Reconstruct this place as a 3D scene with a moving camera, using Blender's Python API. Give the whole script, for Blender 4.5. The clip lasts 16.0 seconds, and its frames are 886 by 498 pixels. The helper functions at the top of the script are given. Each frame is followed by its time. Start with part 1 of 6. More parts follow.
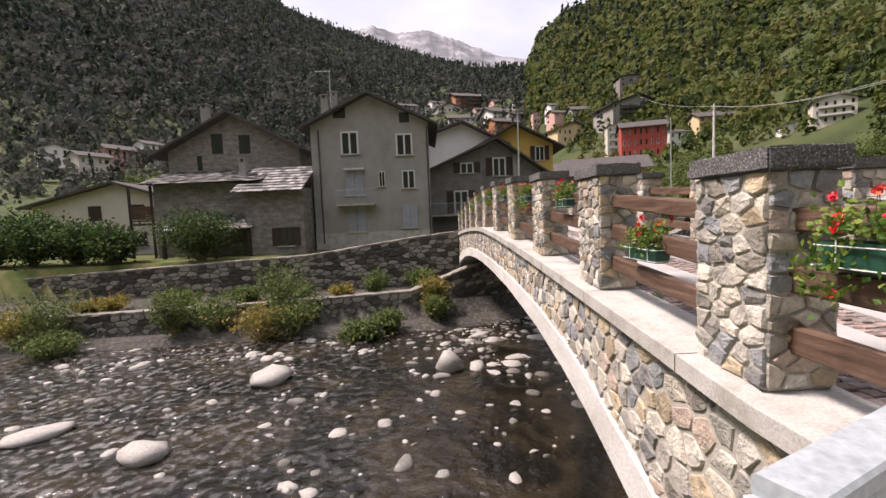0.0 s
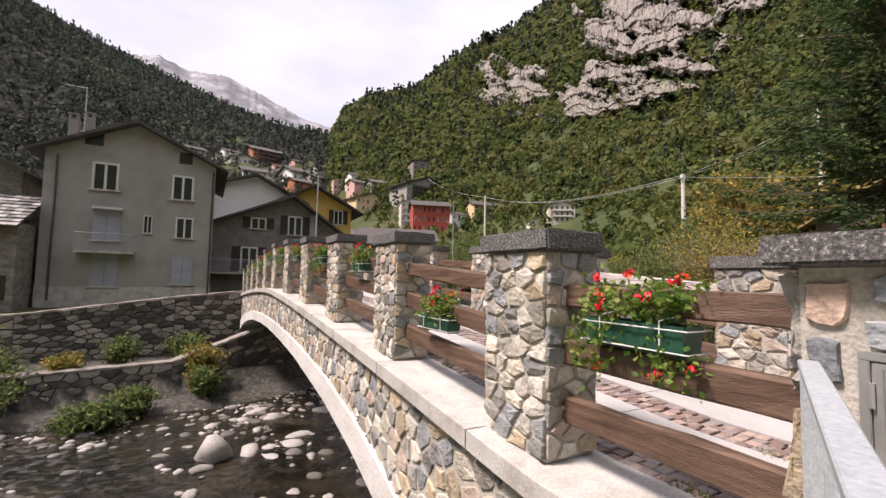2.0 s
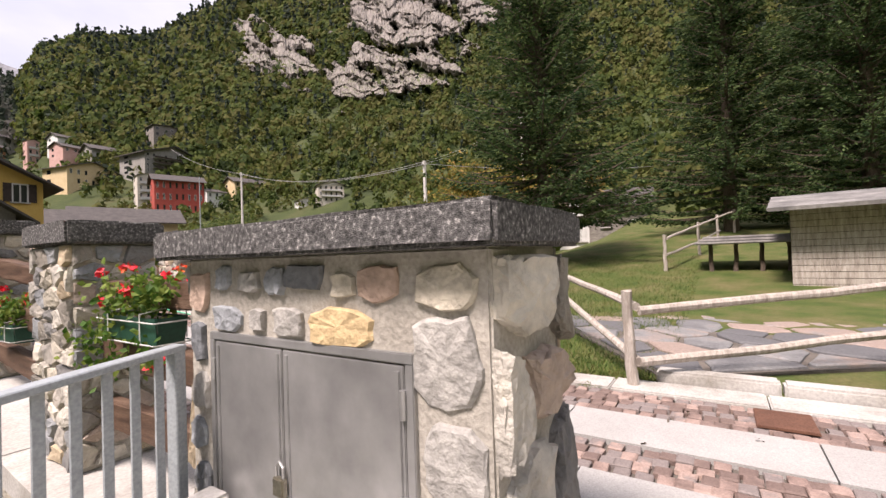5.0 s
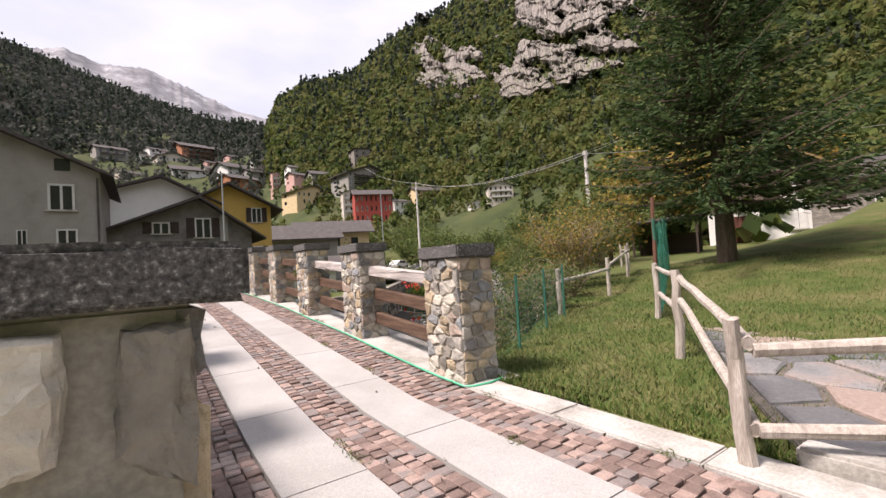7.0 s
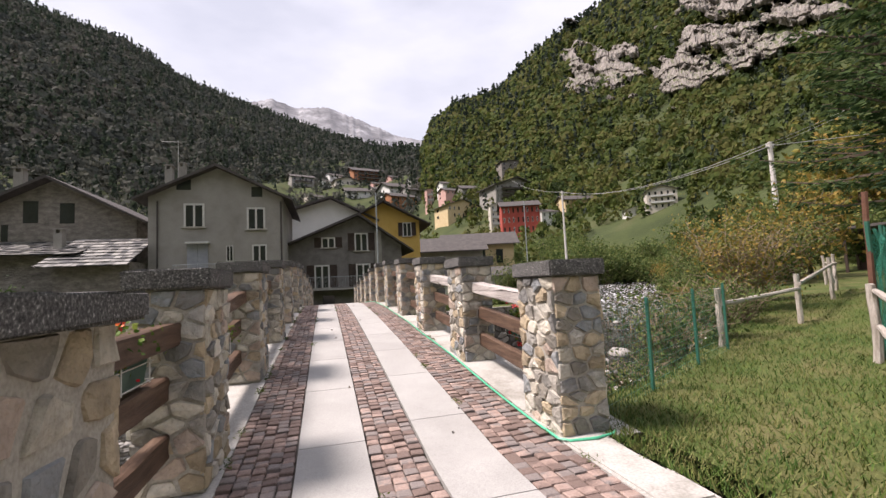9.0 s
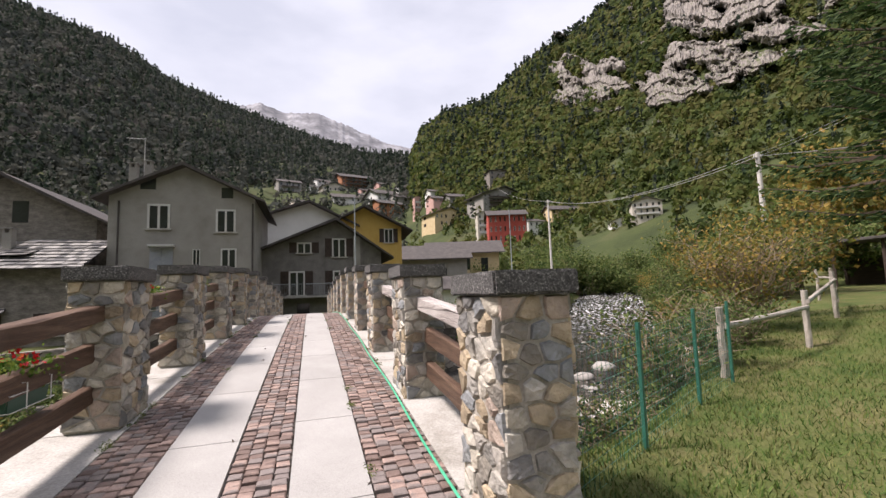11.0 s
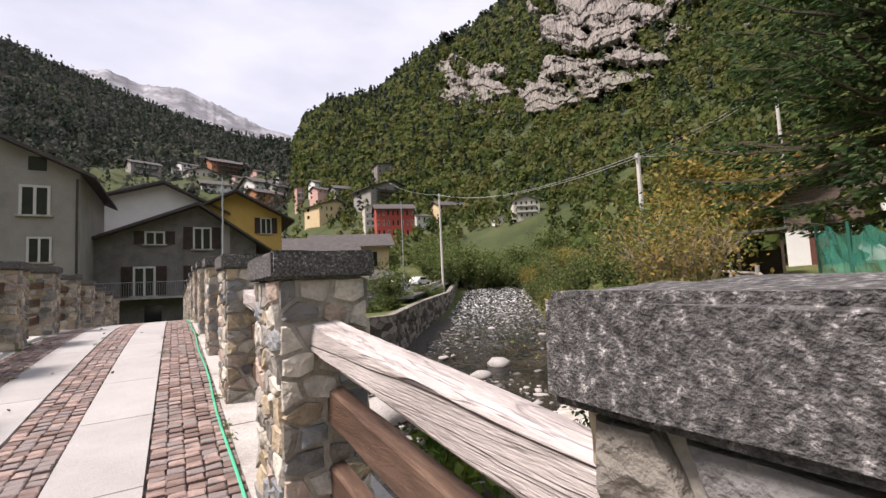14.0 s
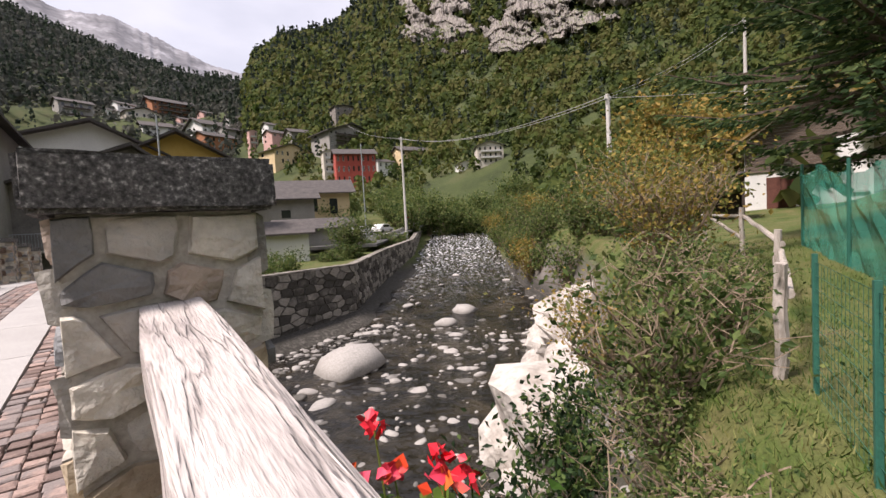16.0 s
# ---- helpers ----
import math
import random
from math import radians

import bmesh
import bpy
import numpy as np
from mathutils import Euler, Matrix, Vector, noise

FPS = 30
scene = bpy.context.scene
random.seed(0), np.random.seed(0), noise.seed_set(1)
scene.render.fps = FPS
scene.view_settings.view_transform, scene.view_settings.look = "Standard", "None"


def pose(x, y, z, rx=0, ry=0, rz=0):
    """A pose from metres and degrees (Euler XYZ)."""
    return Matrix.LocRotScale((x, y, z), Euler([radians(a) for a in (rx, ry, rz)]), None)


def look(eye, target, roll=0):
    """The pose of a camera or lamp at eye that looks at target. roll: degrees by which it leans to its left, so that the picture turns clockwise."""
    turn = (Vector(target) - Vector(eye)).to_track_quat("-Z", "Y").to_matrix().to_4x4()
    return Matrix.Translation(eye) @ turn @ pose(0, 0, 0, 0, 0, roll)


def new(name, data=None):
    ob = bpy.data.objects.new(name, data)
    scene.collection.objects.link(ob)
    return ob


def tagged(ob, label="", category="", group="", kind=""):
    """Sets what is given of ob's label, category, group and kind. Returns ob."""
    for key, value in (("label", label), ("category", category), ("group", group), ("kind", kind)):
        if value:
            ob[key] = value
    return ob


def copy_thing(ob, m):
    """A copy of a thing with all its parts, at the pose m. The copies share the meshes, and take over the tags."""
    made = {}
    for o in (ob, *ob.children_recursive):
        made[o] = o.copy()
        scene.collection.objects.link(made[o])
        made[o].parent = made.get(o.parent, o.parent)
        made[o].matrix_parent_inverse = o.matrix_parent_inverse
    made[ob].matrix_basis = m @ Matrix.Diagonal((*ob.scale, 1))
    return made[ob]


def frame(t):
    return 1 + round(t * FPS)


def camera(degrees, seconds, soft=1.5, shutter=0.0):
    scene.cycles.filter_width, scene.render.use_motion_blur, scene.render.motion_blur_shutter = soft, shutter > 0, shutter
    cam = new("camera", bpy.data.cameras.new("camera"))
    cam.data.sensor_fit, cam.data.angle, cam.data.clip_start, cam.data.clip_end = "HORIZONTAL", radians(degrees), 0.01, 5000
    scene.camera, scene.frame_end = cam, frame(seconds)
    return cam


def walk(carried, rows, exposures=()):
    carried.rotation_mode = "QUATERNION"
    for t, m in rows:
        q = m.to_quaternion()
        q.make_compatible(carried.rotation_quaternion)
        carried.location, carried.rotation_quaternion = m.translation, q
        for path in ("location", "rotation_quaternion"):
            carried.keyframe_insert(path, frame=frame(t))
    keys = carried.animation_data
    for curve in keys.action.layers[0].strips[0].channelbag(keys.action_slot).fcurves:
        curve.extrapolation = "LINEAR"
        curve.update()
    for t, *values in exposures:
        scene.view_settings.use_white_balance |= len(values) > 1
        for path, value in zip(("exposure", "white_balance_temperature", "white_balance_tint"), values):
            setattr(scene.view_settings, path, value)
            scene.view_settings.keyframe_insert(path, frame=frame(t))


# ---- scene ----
PATH = [
    (0, (-3.424, -2.518, 1.2), (-3.36, -0.525, 1.048), -2.4),
    (0.5, (-3.409, -2.281, 1.152), (-3.139, -0.301, 1.076), -2.1),
    (1, (-3.365, -2.132, 1.131), (-2.853, -0.198, 1.134), -1.0),
    (1.5, (-3.389, -2.173, 1.181), (-2.639, -0.321, 1.256), 0.1),
    (2, (-3.328, -2.136, 1.192), (-2.376, -0.382, 1.325), 1.2),
    (2.5, (-3.316, -2.154, 1.2), (-2.184, -0.514, 1.368), 1.7),
    (3, (-3.295, -2.19, 1.205), (-2.005, -0.67, 1.366), 1.0),
    (3.5, (-3.214, -2.303, 1.215), (-1.739, -0.958, 1.327), -0.4),
    (4, (-3.0, -2.614, 1.211), (-1.346, -1.491, 1.274), -1.2),
    (4.2, (-2.892, -2.755, 1.234), (-1.186, -1.712, 1.277), -1.5),
    (6.3, (-1.333, -3.649, 1.252), (0.129, -2.285, 1.279), -3.4),
    (6.5, (-1.191, -3.68, 1.288), (0.185, -2.229, 1.327), -3.2),
    (7, (-0.96, -3.663, 1.311), (0.177, -2.019, 1.374), -3.6),
    (7.5, (-0.782, -3.698, 1.334), (0.122, -1.917, 1.426), -3.6),
    (8, (-0.611, -3.684, 1.353), (0.08, -1.812, 1.478), -3.4),
    (8.5, (-0.357, -3.533, 1.349), (0.17, -1.61, 1.5), -2.8),
    (10.8, (0.708, -2.339, 1.384), (1.27, -0.427, 1.556), -2.0),
    (11, (0.787, -2.198, 1.399), (1.37, -0.294, 1.587), -2.0),
    (11.5, (0.926, -1.827, 1.42), (1.546, 0.061, 1.643), -1.9),
    (12, (1.047, -1.357, 1.434), (1.718, 0.512, 1.673), -1.8),
    (12.5, (1.166, -0.945, 1.471), (1.913, 0.896, 1.703), -2.0),
    (13, (1.178, -0.494, 1.479), (2.027, 1.304, 1.691), -2.1),
    (13.5, (1.223, -0.032, 1.484), (2.181, 1.715, 1.661), -2.3),
    (14, (1.342, 0.369, 1.519), (2.398, 2.062, 1.661), -2.7),
    (14.5, (1.446, 0.773, 1.533), (2.572, 2.423, 1.63), -3.0),
    (15, (1.582, 0.977, 1.539), (2.75, 2.6, 1.579), -3.2),
    (15.5, (1.797, 1.219, 1.551), (2.985, 2.828, 1.521), -3.2),
    (16, (1.921, 1.328, 1.488), (3.107, 2.935, 1.379), -3.2),
]
EXPO = 0.5
cam = camera(91.2, 16.0)
walk(cam, [(t, look(eye, target, roll)) for t, eye, target, roll in PATH], [(0.0, EXPO + .12, 6700, 23), (4.2, EXPO + .12, 6700, 23), (7.5, EXPO + .1, 6650, 21), (11.0, EXPO, 6500, 19), (16.0, EXPO, 6550, 21)])

# ---- world and sun ----
SUN_AZ, SUN_EL = -80.0, 58.0
world = bpy.data.worlds.new("world")
scene.world = world
world.use_nodes = True
wn = world.node_tree.nodes
sky = wn.new("ShaderNodeTexSky")
sky.sky_type = "NISHITA"
sky.sun_disc = False
sky.sun_elevation, sky.sun_rotation = radians(SUN_EL), radians(SUN_AZ)
sky.air_density, sky.dust_density, sky.ozone_density = 1.0, 2.0, 1.0
# thin high cloud over the blue
wtc = wn.new("ShaderNodeTexCoord")
wmap = wn.new("ShaderNodeMapping")
wmap.inputs["Scale"].default_value = (1.6, 1.6, 4.0)
wnoise = wn.new("ShaderNodeTexNoise")
wnoise.inputs["Scale"].default_value, wnoise.inputs["Detail"].default_value = 2.2, 7
wramp = wn.new("ShaderNodeValToRGB")
wramp.color_ramp.elements[0].position, wramp.color_ramp.elements[1].position = 0.3, 0.62
wramp.color_ramp.elements[0].color = (0.72, 0.72, 0.72, 1)
wmix = wn.new("ShaderNodeMix")
wmix.data_type = "RGBA"
wmix.inputs["B"].default_value = (8.9, 9.3, 10.2, 1)
wl = world.node_tree.links
wl.new(wtc.outputs["Generated"], wmap.inputs["Vector"])
wl.new(wmap.outputs[0], wnoise.inputs["Vector"])
wl.new(wnoise.outputs["Fac"], wramp.inputs[0])
wl.new(wramp.outputs[0], wmix.inputs["Factor"])
wl.new(sky.outputs[0], wmix.inputs["A"])
wl.new(wmix.outputs["Result"], wn["Background"].inputs["Color"])
wn["Background"].inputs["Strength"].default_value = 0.072
sun = new("sun", bpy.data.lights.new("sun", "SUN"))
sun.data.energy, sun.data.angle, sun.data.color = 5.0, radians(13.0), (1.0, 0.93, 0.84)
_a, _e = radians(SUN_AZ), radians(SUN_EL)
SUN_DIR = Vector((math.sin(_a) * math.cos(_e), math.cos(_a) * math.cos(_e), math.sin(_e)))
sun.matrix_world = look(SUN_DIR * 50, (0, 0, 0))


# ---- materials ----
def mat(name, colours, scale=4.0, rough=0.85, bump=0.3, fine=40.0, metal=0.0, island=0.0, obj=0.0, stretch=None, spec=0.3, bump_dist=0.01, detail=6.0):
    """Noise-mixed colours at two scales, with relief."""
    m = bpy.data.materials.new(name)
    m.use_nodes = True
    n, l = m.node_tree.nodes, m.node_tree.links
    b = n["Principled BSDF"]
    tc = n.new("ShaderNodeTexCoord")
    mp = n.new("ShaderNodeMapping")
    l.new(tc.outputs["Object"], mp.inputs["Vector"])
    if stretch:
        mp.inputs["Scale"].default_value = stretch
    n1 = n.new("ShaderNodeTexNoise")
    n1.inputs["Scale"].default_value, n1.inputs["Detail"].default_value = scale, detail
    n1.inputs["Roughness"].default_value = 0.62
    l.new(mp.outputs[0], n1.inputs["Vector"])
    r = n.new("ShaderNodeValToRGB")
    els = r.color_ramp.elements
    while len(els) < len(colours):
        els.new(0.5)
    for i, c in enumerate(colours):
        els[i].position = 0.28 + 0.44 * i / max(1, len(colours) - 1)
        els[i].color = (*c, 1)
    fac = n1.outputs["Fac"]
    if island or obj:
        src = n.new("ShaderNodeNewGeometry").outputs["Random Per Island"] if island else n.new("ShaderNodeObjectInfo").outputs["Random"]
        ma = n.new("ShaderNodeMath")
        ma.operation = "MULTIPLY_ADD"
        ma.inputs[1].default_value = island or obj
        l.new(src, ma.inputs[0])
        l.new(fac, ma.inputs[2])
        mb = n.new("ShaderNodeMath")
        mb.operation = "SUBTRACT"
        l.new(ma.outputs[0], mb.inputs[0])
        mb.inputs[1].default_value = (island or obj) / 2
        fac = mb.outputs[0]
    l.new(fac, r.inputs[0])
    n2 = n.new("ShaderNodeTexNoise")
    n2.inputs["Scale"].default_value, n2.inputs["Detail"].default_value = fine, 5
    l.new(mp.outputs[0], n2.inputs["Vector"])
    mx = n.new("ShaderNodeMix")
    mx.data_type, mx.blend_type = "RGBA", "OVERLAY"
    mx.inputs["Factor"].default_value = 0.45
    l.new(r.outputs[0], mx.inputs["A"])
    l.new(n2.outputs["Fac"], mx.inputs["B"])
    l.new(mx.outputs["Result"], b.inputs["Base Color"])
    b.inputs["Roughness"].default_value, b.inputs["Metallic"].default_value = rough, metal
    b.inputs["Specular IOR Level"].default_value = spec
    if bump:
        bp = n.new("ShaderNodeBump")
        bp.inputs["Strength"].default_value, bp.inputs["Distance"].default_value = bump, bump_dist
        l.new(n2.outputs["Fac"], bp.inputs["Height"])
        l.new(bp.outputs[0], b.inputs["Normal"])
    return m


def rgb(*v):
    return tuple(v)


def stone_mat(name, island):
    """Rough building stone: one of several rock colours for each stone, with its own grain, stains and relief."""
    m = mat(name, [(.55, .55, .55), (.95, .94, .92), (1.25, 1.22, 1.16)], 7, .88, .9, 38, bump_dist=.02, spec=.2)
    n, l = m.node_tree.nodes, m.node_tree.links
    b = n["Principled BSDF"]
    grain = b.inputs["Base Color"].links[0].from_socket
    src = n.new("ShaderNodeNewGeometry").outputs["Random Per Island"] if island else n.new("ShaderNodeObjectInfo").outputs["Random"]
    r = n.new("ShaderNodeValToRGB")
    r.color_ramp.interpolation = "CONSTANT"
    cols = [(.3, .29, .27), (.46, .43, .37), (.19, .19, .19), (.48, .4, .29), (.38, .36, .33), (.42, .345, .295), (.56, .53, .47), (.26, .275, .29), (.35, .29, .21), (.48, .46, .42), (.24, .225, .2)]
    while len(r.color_ramp.elements) < len(cols):
        r.color_ramp.elements.new(.5)
    for i, c in enumerate(cols):
        r.color_ramp.elements[i].position, r.color_ramp.elements[i].color = i / len(cols), (*c, 1)
    l.new(src, r.inputs[0])
    mx = n.new("ShaderNodeMix")
    mx.data_type, mx.blend_type = "RGBA", "MULTIPLY"
    mx.inputs["Factor"].default_value = 1
    l.new(r.outputs[0], mx.inputs["A"])
    l.new(grain, mx.inputs["B"])
    l.new(mx.outputs["Result"], b.inputs["Base Color"])
    return m


M_STONE, M_STONE_I = stone_mat("bridge_stone", False), stone_mat("bridge_stone_joined", True)
M_MORTAR = mat("mortar", [(.29, .27, .235), (.43, .405, .36)], 3, .9, .6, 60)
M_CAP = mat("cap_concrete", [(.025, .025, .026), (.075, .074, .073), (.16, .157, .155), (.6, .58, .56)], 75, .9, .9, 260, spec=.2, detail=9)
M_LEDGE = mat("ledge_concrete", [(.25, .235, .205), (.4, .385, .36), (.48, .47, .45)], 2.2, .85, .3, 50)
M_ARCH = mat("arch_concrete", [(.42, .4, .37), (.55, .54, .52), (.62, .61, .6)], 1.2, .8, .3, 30, stretch=(3, .6, 1.5))
M_SLAB = mat("slab_concrete", [(.29, .282, .27), (.37, .362, .35)], 1.5, .8, .15, 120, obj=.25)
M_SETT = mat("porphyry_sett", [(.16, .115, .1), (.25, .18, .155), (.34, .25, .215), (.2, .17, .16)], 6, .7, .4, 80, obj=.9)
M_SETT_I = mat("porphyry_sett_joined", [(.16, .115, .1), (.25, .18, .155), (.34, .25, .215), (.2, .17, .16)], 6, .7, .4, 80, island=.9)
M_JOINT = mat("joint_sand", [(.09, .08, .07), (.16, .14, .12)], 8, .95, .4, 90)
M_WOOD = mat("stained_wood", [(.05, .03, .021), (.1, .06, .041), (.165, .108, .075)], 3, .6, .5, 30, stretch=(9, .7, 9))
def greywood_mat():
    """Sun-bleached timber: long grain, drying cracks along the beam and dark knots."""
    m = mat("weathered_wood", [(.29, .26, .25), (.45, .41, .39), (.57, .53, .51)], 2.2, .85, .6, 26, stretch=(7, .5, 7))
    n, l = m.node_tree.nodes, m.node_tree.links
    b = n["Principled BSDF"]
    base = b.inputs["Base Color"].links[0].from_socket
    tc = n["Texture Coordinate"].outputs["Object"]
    dark = None
    for stretch, scale, lo, hi in (((5, .16, 5), 1.0, .0015, .008), ((24, .6, 24), 1.0, .004, .03)):
        mp = n.new("ShaderNodeMapping")
        mp.inputs["Scale"].default_value = stretch
        l.new(tc, mp.inputs["Vector"])
        t = n.new("ShaderNodeTexNoise")
        t.inputs["Scale"].default_value, t.inputs["Detail"].default_value = scale, 3
        l.new(mp.outputs[0], t.inputs["Vector"])
        d = n.new("ShaderNodeMath")
        d.operation = "SUBTRACT"
        l.new(t.outputs["Fac"], d.inputs[0])
        d.inputs[1].default_value = .5
        a = n.new("ShaderNodeMath")
        a.operation = "ABSOLUTE"
        l.new(d.outputs[0], a.inputs[0])
        r = n.new("ShaderNodeMapRange")
        r.inputs["From Min"].default_value, r.inputs["From Max"].default_value = lo, hi
        l.new(a.outputs[0], r.inputs["Value"])
        if dark is None:
            dark = r.outputs[0]
        else:
            k = n.new("ShaderNodeMath")
            k.operation = "MULTIPLY_ADD"
            l.new(r.outputs[0], k.inputs[0])
            k.inputs[1].default_value, k.inputs[2].default_value = .35, .65
            q = n.new("ShaderNodeMath")
            q.operation = "MULTIPLY"
            l.new(k.outputs[0], q.inputs[0])
            l.new(dark, q.inputs[1])
            dark = q.outputs[0]
    vo = n.new("ShaderNodeTexVoronoi")
    vm = n.new("ShaderNodeMapping")
    vm.inputs["Scale"].default_value = (6, 2.6, 6)
    l.new(tc, vm.inputs["Vector"])
    l.new(vm.outputs[0], vo.inputs["Vector"])
    vo.inputs["Scale"].default_value = 1.0
    vr = n.new("ShaderNodeMapRange")
    vr.inputs["From Min"].default_value, vr.inputs["From Max"].default_value = .05, .14
    l.new(vo.outputs["Distance"], vr.inputs["Value"])
    q = n.new("ShaderNodeMath")
    q.operation = "MULTIPLY"
    l.new(vr.outputs[0], q.inputs[0])
    l.new(dark, q.inputs[1])
    mx = n.new("ShaderNodeMix")
    mx.data_type = "RGBA"
    mx.inputs["A"].default_value = (.045, .035, .03, 1)
    l.new(q.outputs[0], mx.inputs["Factor"])
    l.new(base, mx.inputs["B"])
    l.new(mx.outputs["Result"], b.inputs["Base Color"])
    bp = n.new("ShaderNodeBump")
    bp.inputs["Strength"].default_value, bp.inputs["Distance"].default_value = .8, .012
    l.new(q.outputs[0], bp.inputs["Height"])
    l.new(n["Bump"].outputs[0], bp.inputs["Normal"])
    l.new(bp.outputs[0], b.inputs["Normal"])
    return m


M_GREYWOOD = greywood_mat()
M_POST = mat("fence_wood", [(.22, .19, .16), (.38, .34, .3), (.5, .46, .42)], 4, .85, .6, 30, stretch=(6, 6, .8))
M_GREYPAINT = mat("grey_painted_steel", [(.27, .3, .32), (.33, .36, .38)], 3, .45, .05, 80, spec=.5)
M_STEEL = mat("galvanised_steel", [(.34, .34, .34), (.46, .46, .46)], 1.6, .4, .03, 7, metal=.7)
M_BRASS = mat("padlock_metal", [(.3, .28, .22), (.45, .42, .36)], 8, .35, .05, 60, metal=.9)
M_BOX = mat("green_plastic", [(.012, .06, .04), (.02, .085, .055)], 3, .45, .05, 60, spec=.5)
M_WIRE = mat("white_wire", [(.55, .55, .53), (.7, .7, .68)], 4, .45, .05, 60)
M_LEAF = mat("flower_leaf", [(.05, .12, .015), (.12, .2, .03), (.2, .26, .05)], 5, .6, .1, 30, island=.7)
M_RED = mat("red_petal", [(.6, .01, .02), (.75, .03, .05)], 5, .5, .1, 30, island=.5)
M_ORANGE = mat("orange_petal", [(.65, .06, .02), (.7, .16, .03), (.7, .05, .1)], 5, .5, .1, 30, island=.8)
M_GREENPOST = mat("green_coated_steel", [(.02, .1, .075), (.035, .14, .1)], 4, .4, .05, 60, spec=.5)
M_HOSE = mat("green_hose", [(.06, .42, .24), (.1, .52, .32)], 3, .35, .05, 60, spec=.5)
M_WATERROCK = mat("river_rock", [(.1, .095, .085), (.19, .182, .17), (.32, .305, .285)], 1.2, .8, .6, 14, island=.8)
M_WHITEROCK = mat("white_rock", [(.26, .23, .2), (.44, .41, .37), (.56, .53, .5)], 1.2, .85, .9, 6, bump_dist=.08)
M_RUBBLE = mat("rubble_wall", [(.07, .064, .056), (.18, .165, .145), (.3, .275, .24)], 1.2, .95, .9, 9, island=.8, bump_dist=.05)
M_RUBBLE_BASE = mat("wall_mortar", [(.05, .047, .04), (.1, .095, .08)], 1.5, .95, .6, 12)
M_SLATE = mat("slate_roof", [(.08, .08, .085), (.17, .165, .16), (.3, .29, .28)], 1.5, .7, .5, 14, island=.8)
M_DARKROOF = mat("dark_roof", [(.05, .045, .045), (.1, .09, .085)], 1.5, .8, .5, 10)
M_TIMBER = mat("dark_timber", [(.035, .025, .02), (.07, .05, .04)], 3, .8, .5, 20, stretch=(1, 8, 8))
M_RENDER = mat("grey_render", [(.22, .21, .195), (.29, .28, .26), (.34, .33, .31)], .6, .95, .4, 20)
M_DARKRENDER = mat("dark_grey_render", [(.12, .115, .11), (.18, .172, .165), (.24, .23, .22)], 1.2, .95, .6, 12)
M_OLDSTONE = mat("old_house_stone", [(.12, .11, .1), (.22, .2, .18), (.32, .3, .27)], 2.6, .95, 1.0, 10, stretch=(.7, .7, 1.6), bump_dist=.05)
M_CREAM = mat("cream_plaster", [(.5, .46, .4), (.6, .56, .5)], .6, .9, .2, 15)
M_WHITEP = mat("white_plaster", [(.6, .6, .58), (.72, .72, .7)], .6, .9, .2, 15)
M_YELLOW = mat("yellow_plaster", [(.5, .33, .08), (.6, .42, .14)], .6, .9, .2, 15)
M_SAND = mat("sand_plaster", [(.55, .42, .24), (.64, .52, .33)], .6, .9, .2, 15)
M_REDP = mat("red_plaster", [(.36, .07, .055), (.46, .1, .08)], .5, .9, .2, 15)
M_PINK = mat("pink_plaster", [(.5, .3, .27), (.58, .38, .34)], .5, .9, .2, 15)
M_BROWNP = mat("terracotta_plaster", [(.3, .13, .07), (.4, .19, .1)], .5, .9, .2, 15)
M_SHUTTER = mat("grey_shutter", [(.24, .26, .3), (.32, .34, .38)], 2, .6, .2, 40)
M_WFRAME = mat("white_window_frame", [(.5, .5, .49), (.62, .62, .6)], 3, .5, .1, 40)
M_DARKSH = mat("dark_shutter", [(.03, .022, .018), (.06, .042, .035)], 3, .7, .3, 30)
M_GLASS = mat("window_glass", [(.015, .017, .02), (.03, .034, .038)], 1, .12, 0, 10, spec=.6)
M_BARK = mat("bark", [(.06, .045, .035), (.14, .11, .085)], 6, .95, .9, 20, stretch=(3, 3, .6))
M_TWIG = mat("twig", [(.16, .12, .08), (.28, .22, .16)], 6, .9, .3, 20)
M_NEEDLE = mat("spruce_needles", [(.02, .045, .016), (.05, .09, .028), (.09, .13, .045)], .8, .8, .1, 20, island=.7)
M_BUSH = mat("bush_leaves", [(.045, .08, .02), (.1, .15, .038), (.17, .2, .062)], .8, .7, .1, 20, island=.8)
M_AUTUMN = mat("autumn_leaves", [(.12, .125, .028), (.24, .22, .045), (.34, .23, .06)], .8, .7, .1, 20, island=.9)
M_LAUREL = mat("laurel_leaves", [(.012, .03, .01), (.035, .075, .02), (.08, .13, .03)], .8, .7, .1, 20, island=.8)
M_WOODS_R = mat("hill_woods", [(.022, .038, .011), (.048, .075, .018), (.085, .11, .024), (.12, .115, .036), (.055, .075, .02)], .07, .9, 0, .5, island=.14, detail=2.0)
# left mountainside: distance haze and shade tinted into greyed, bluish leaf colours
M_WOODS_HAZE = mat("mountain_woods", [(.036, .043, .042), (.058, .066, .058), (.088, .092, .074), (.095, .086, .08)], .02, .9, 0, .4, island=.1, detail=3.0)
M_CONIFER = mat("far_conifers", [(.02, .032, .023), (.046, .062, .04)], .03, .9, 0, .3, island=.5)


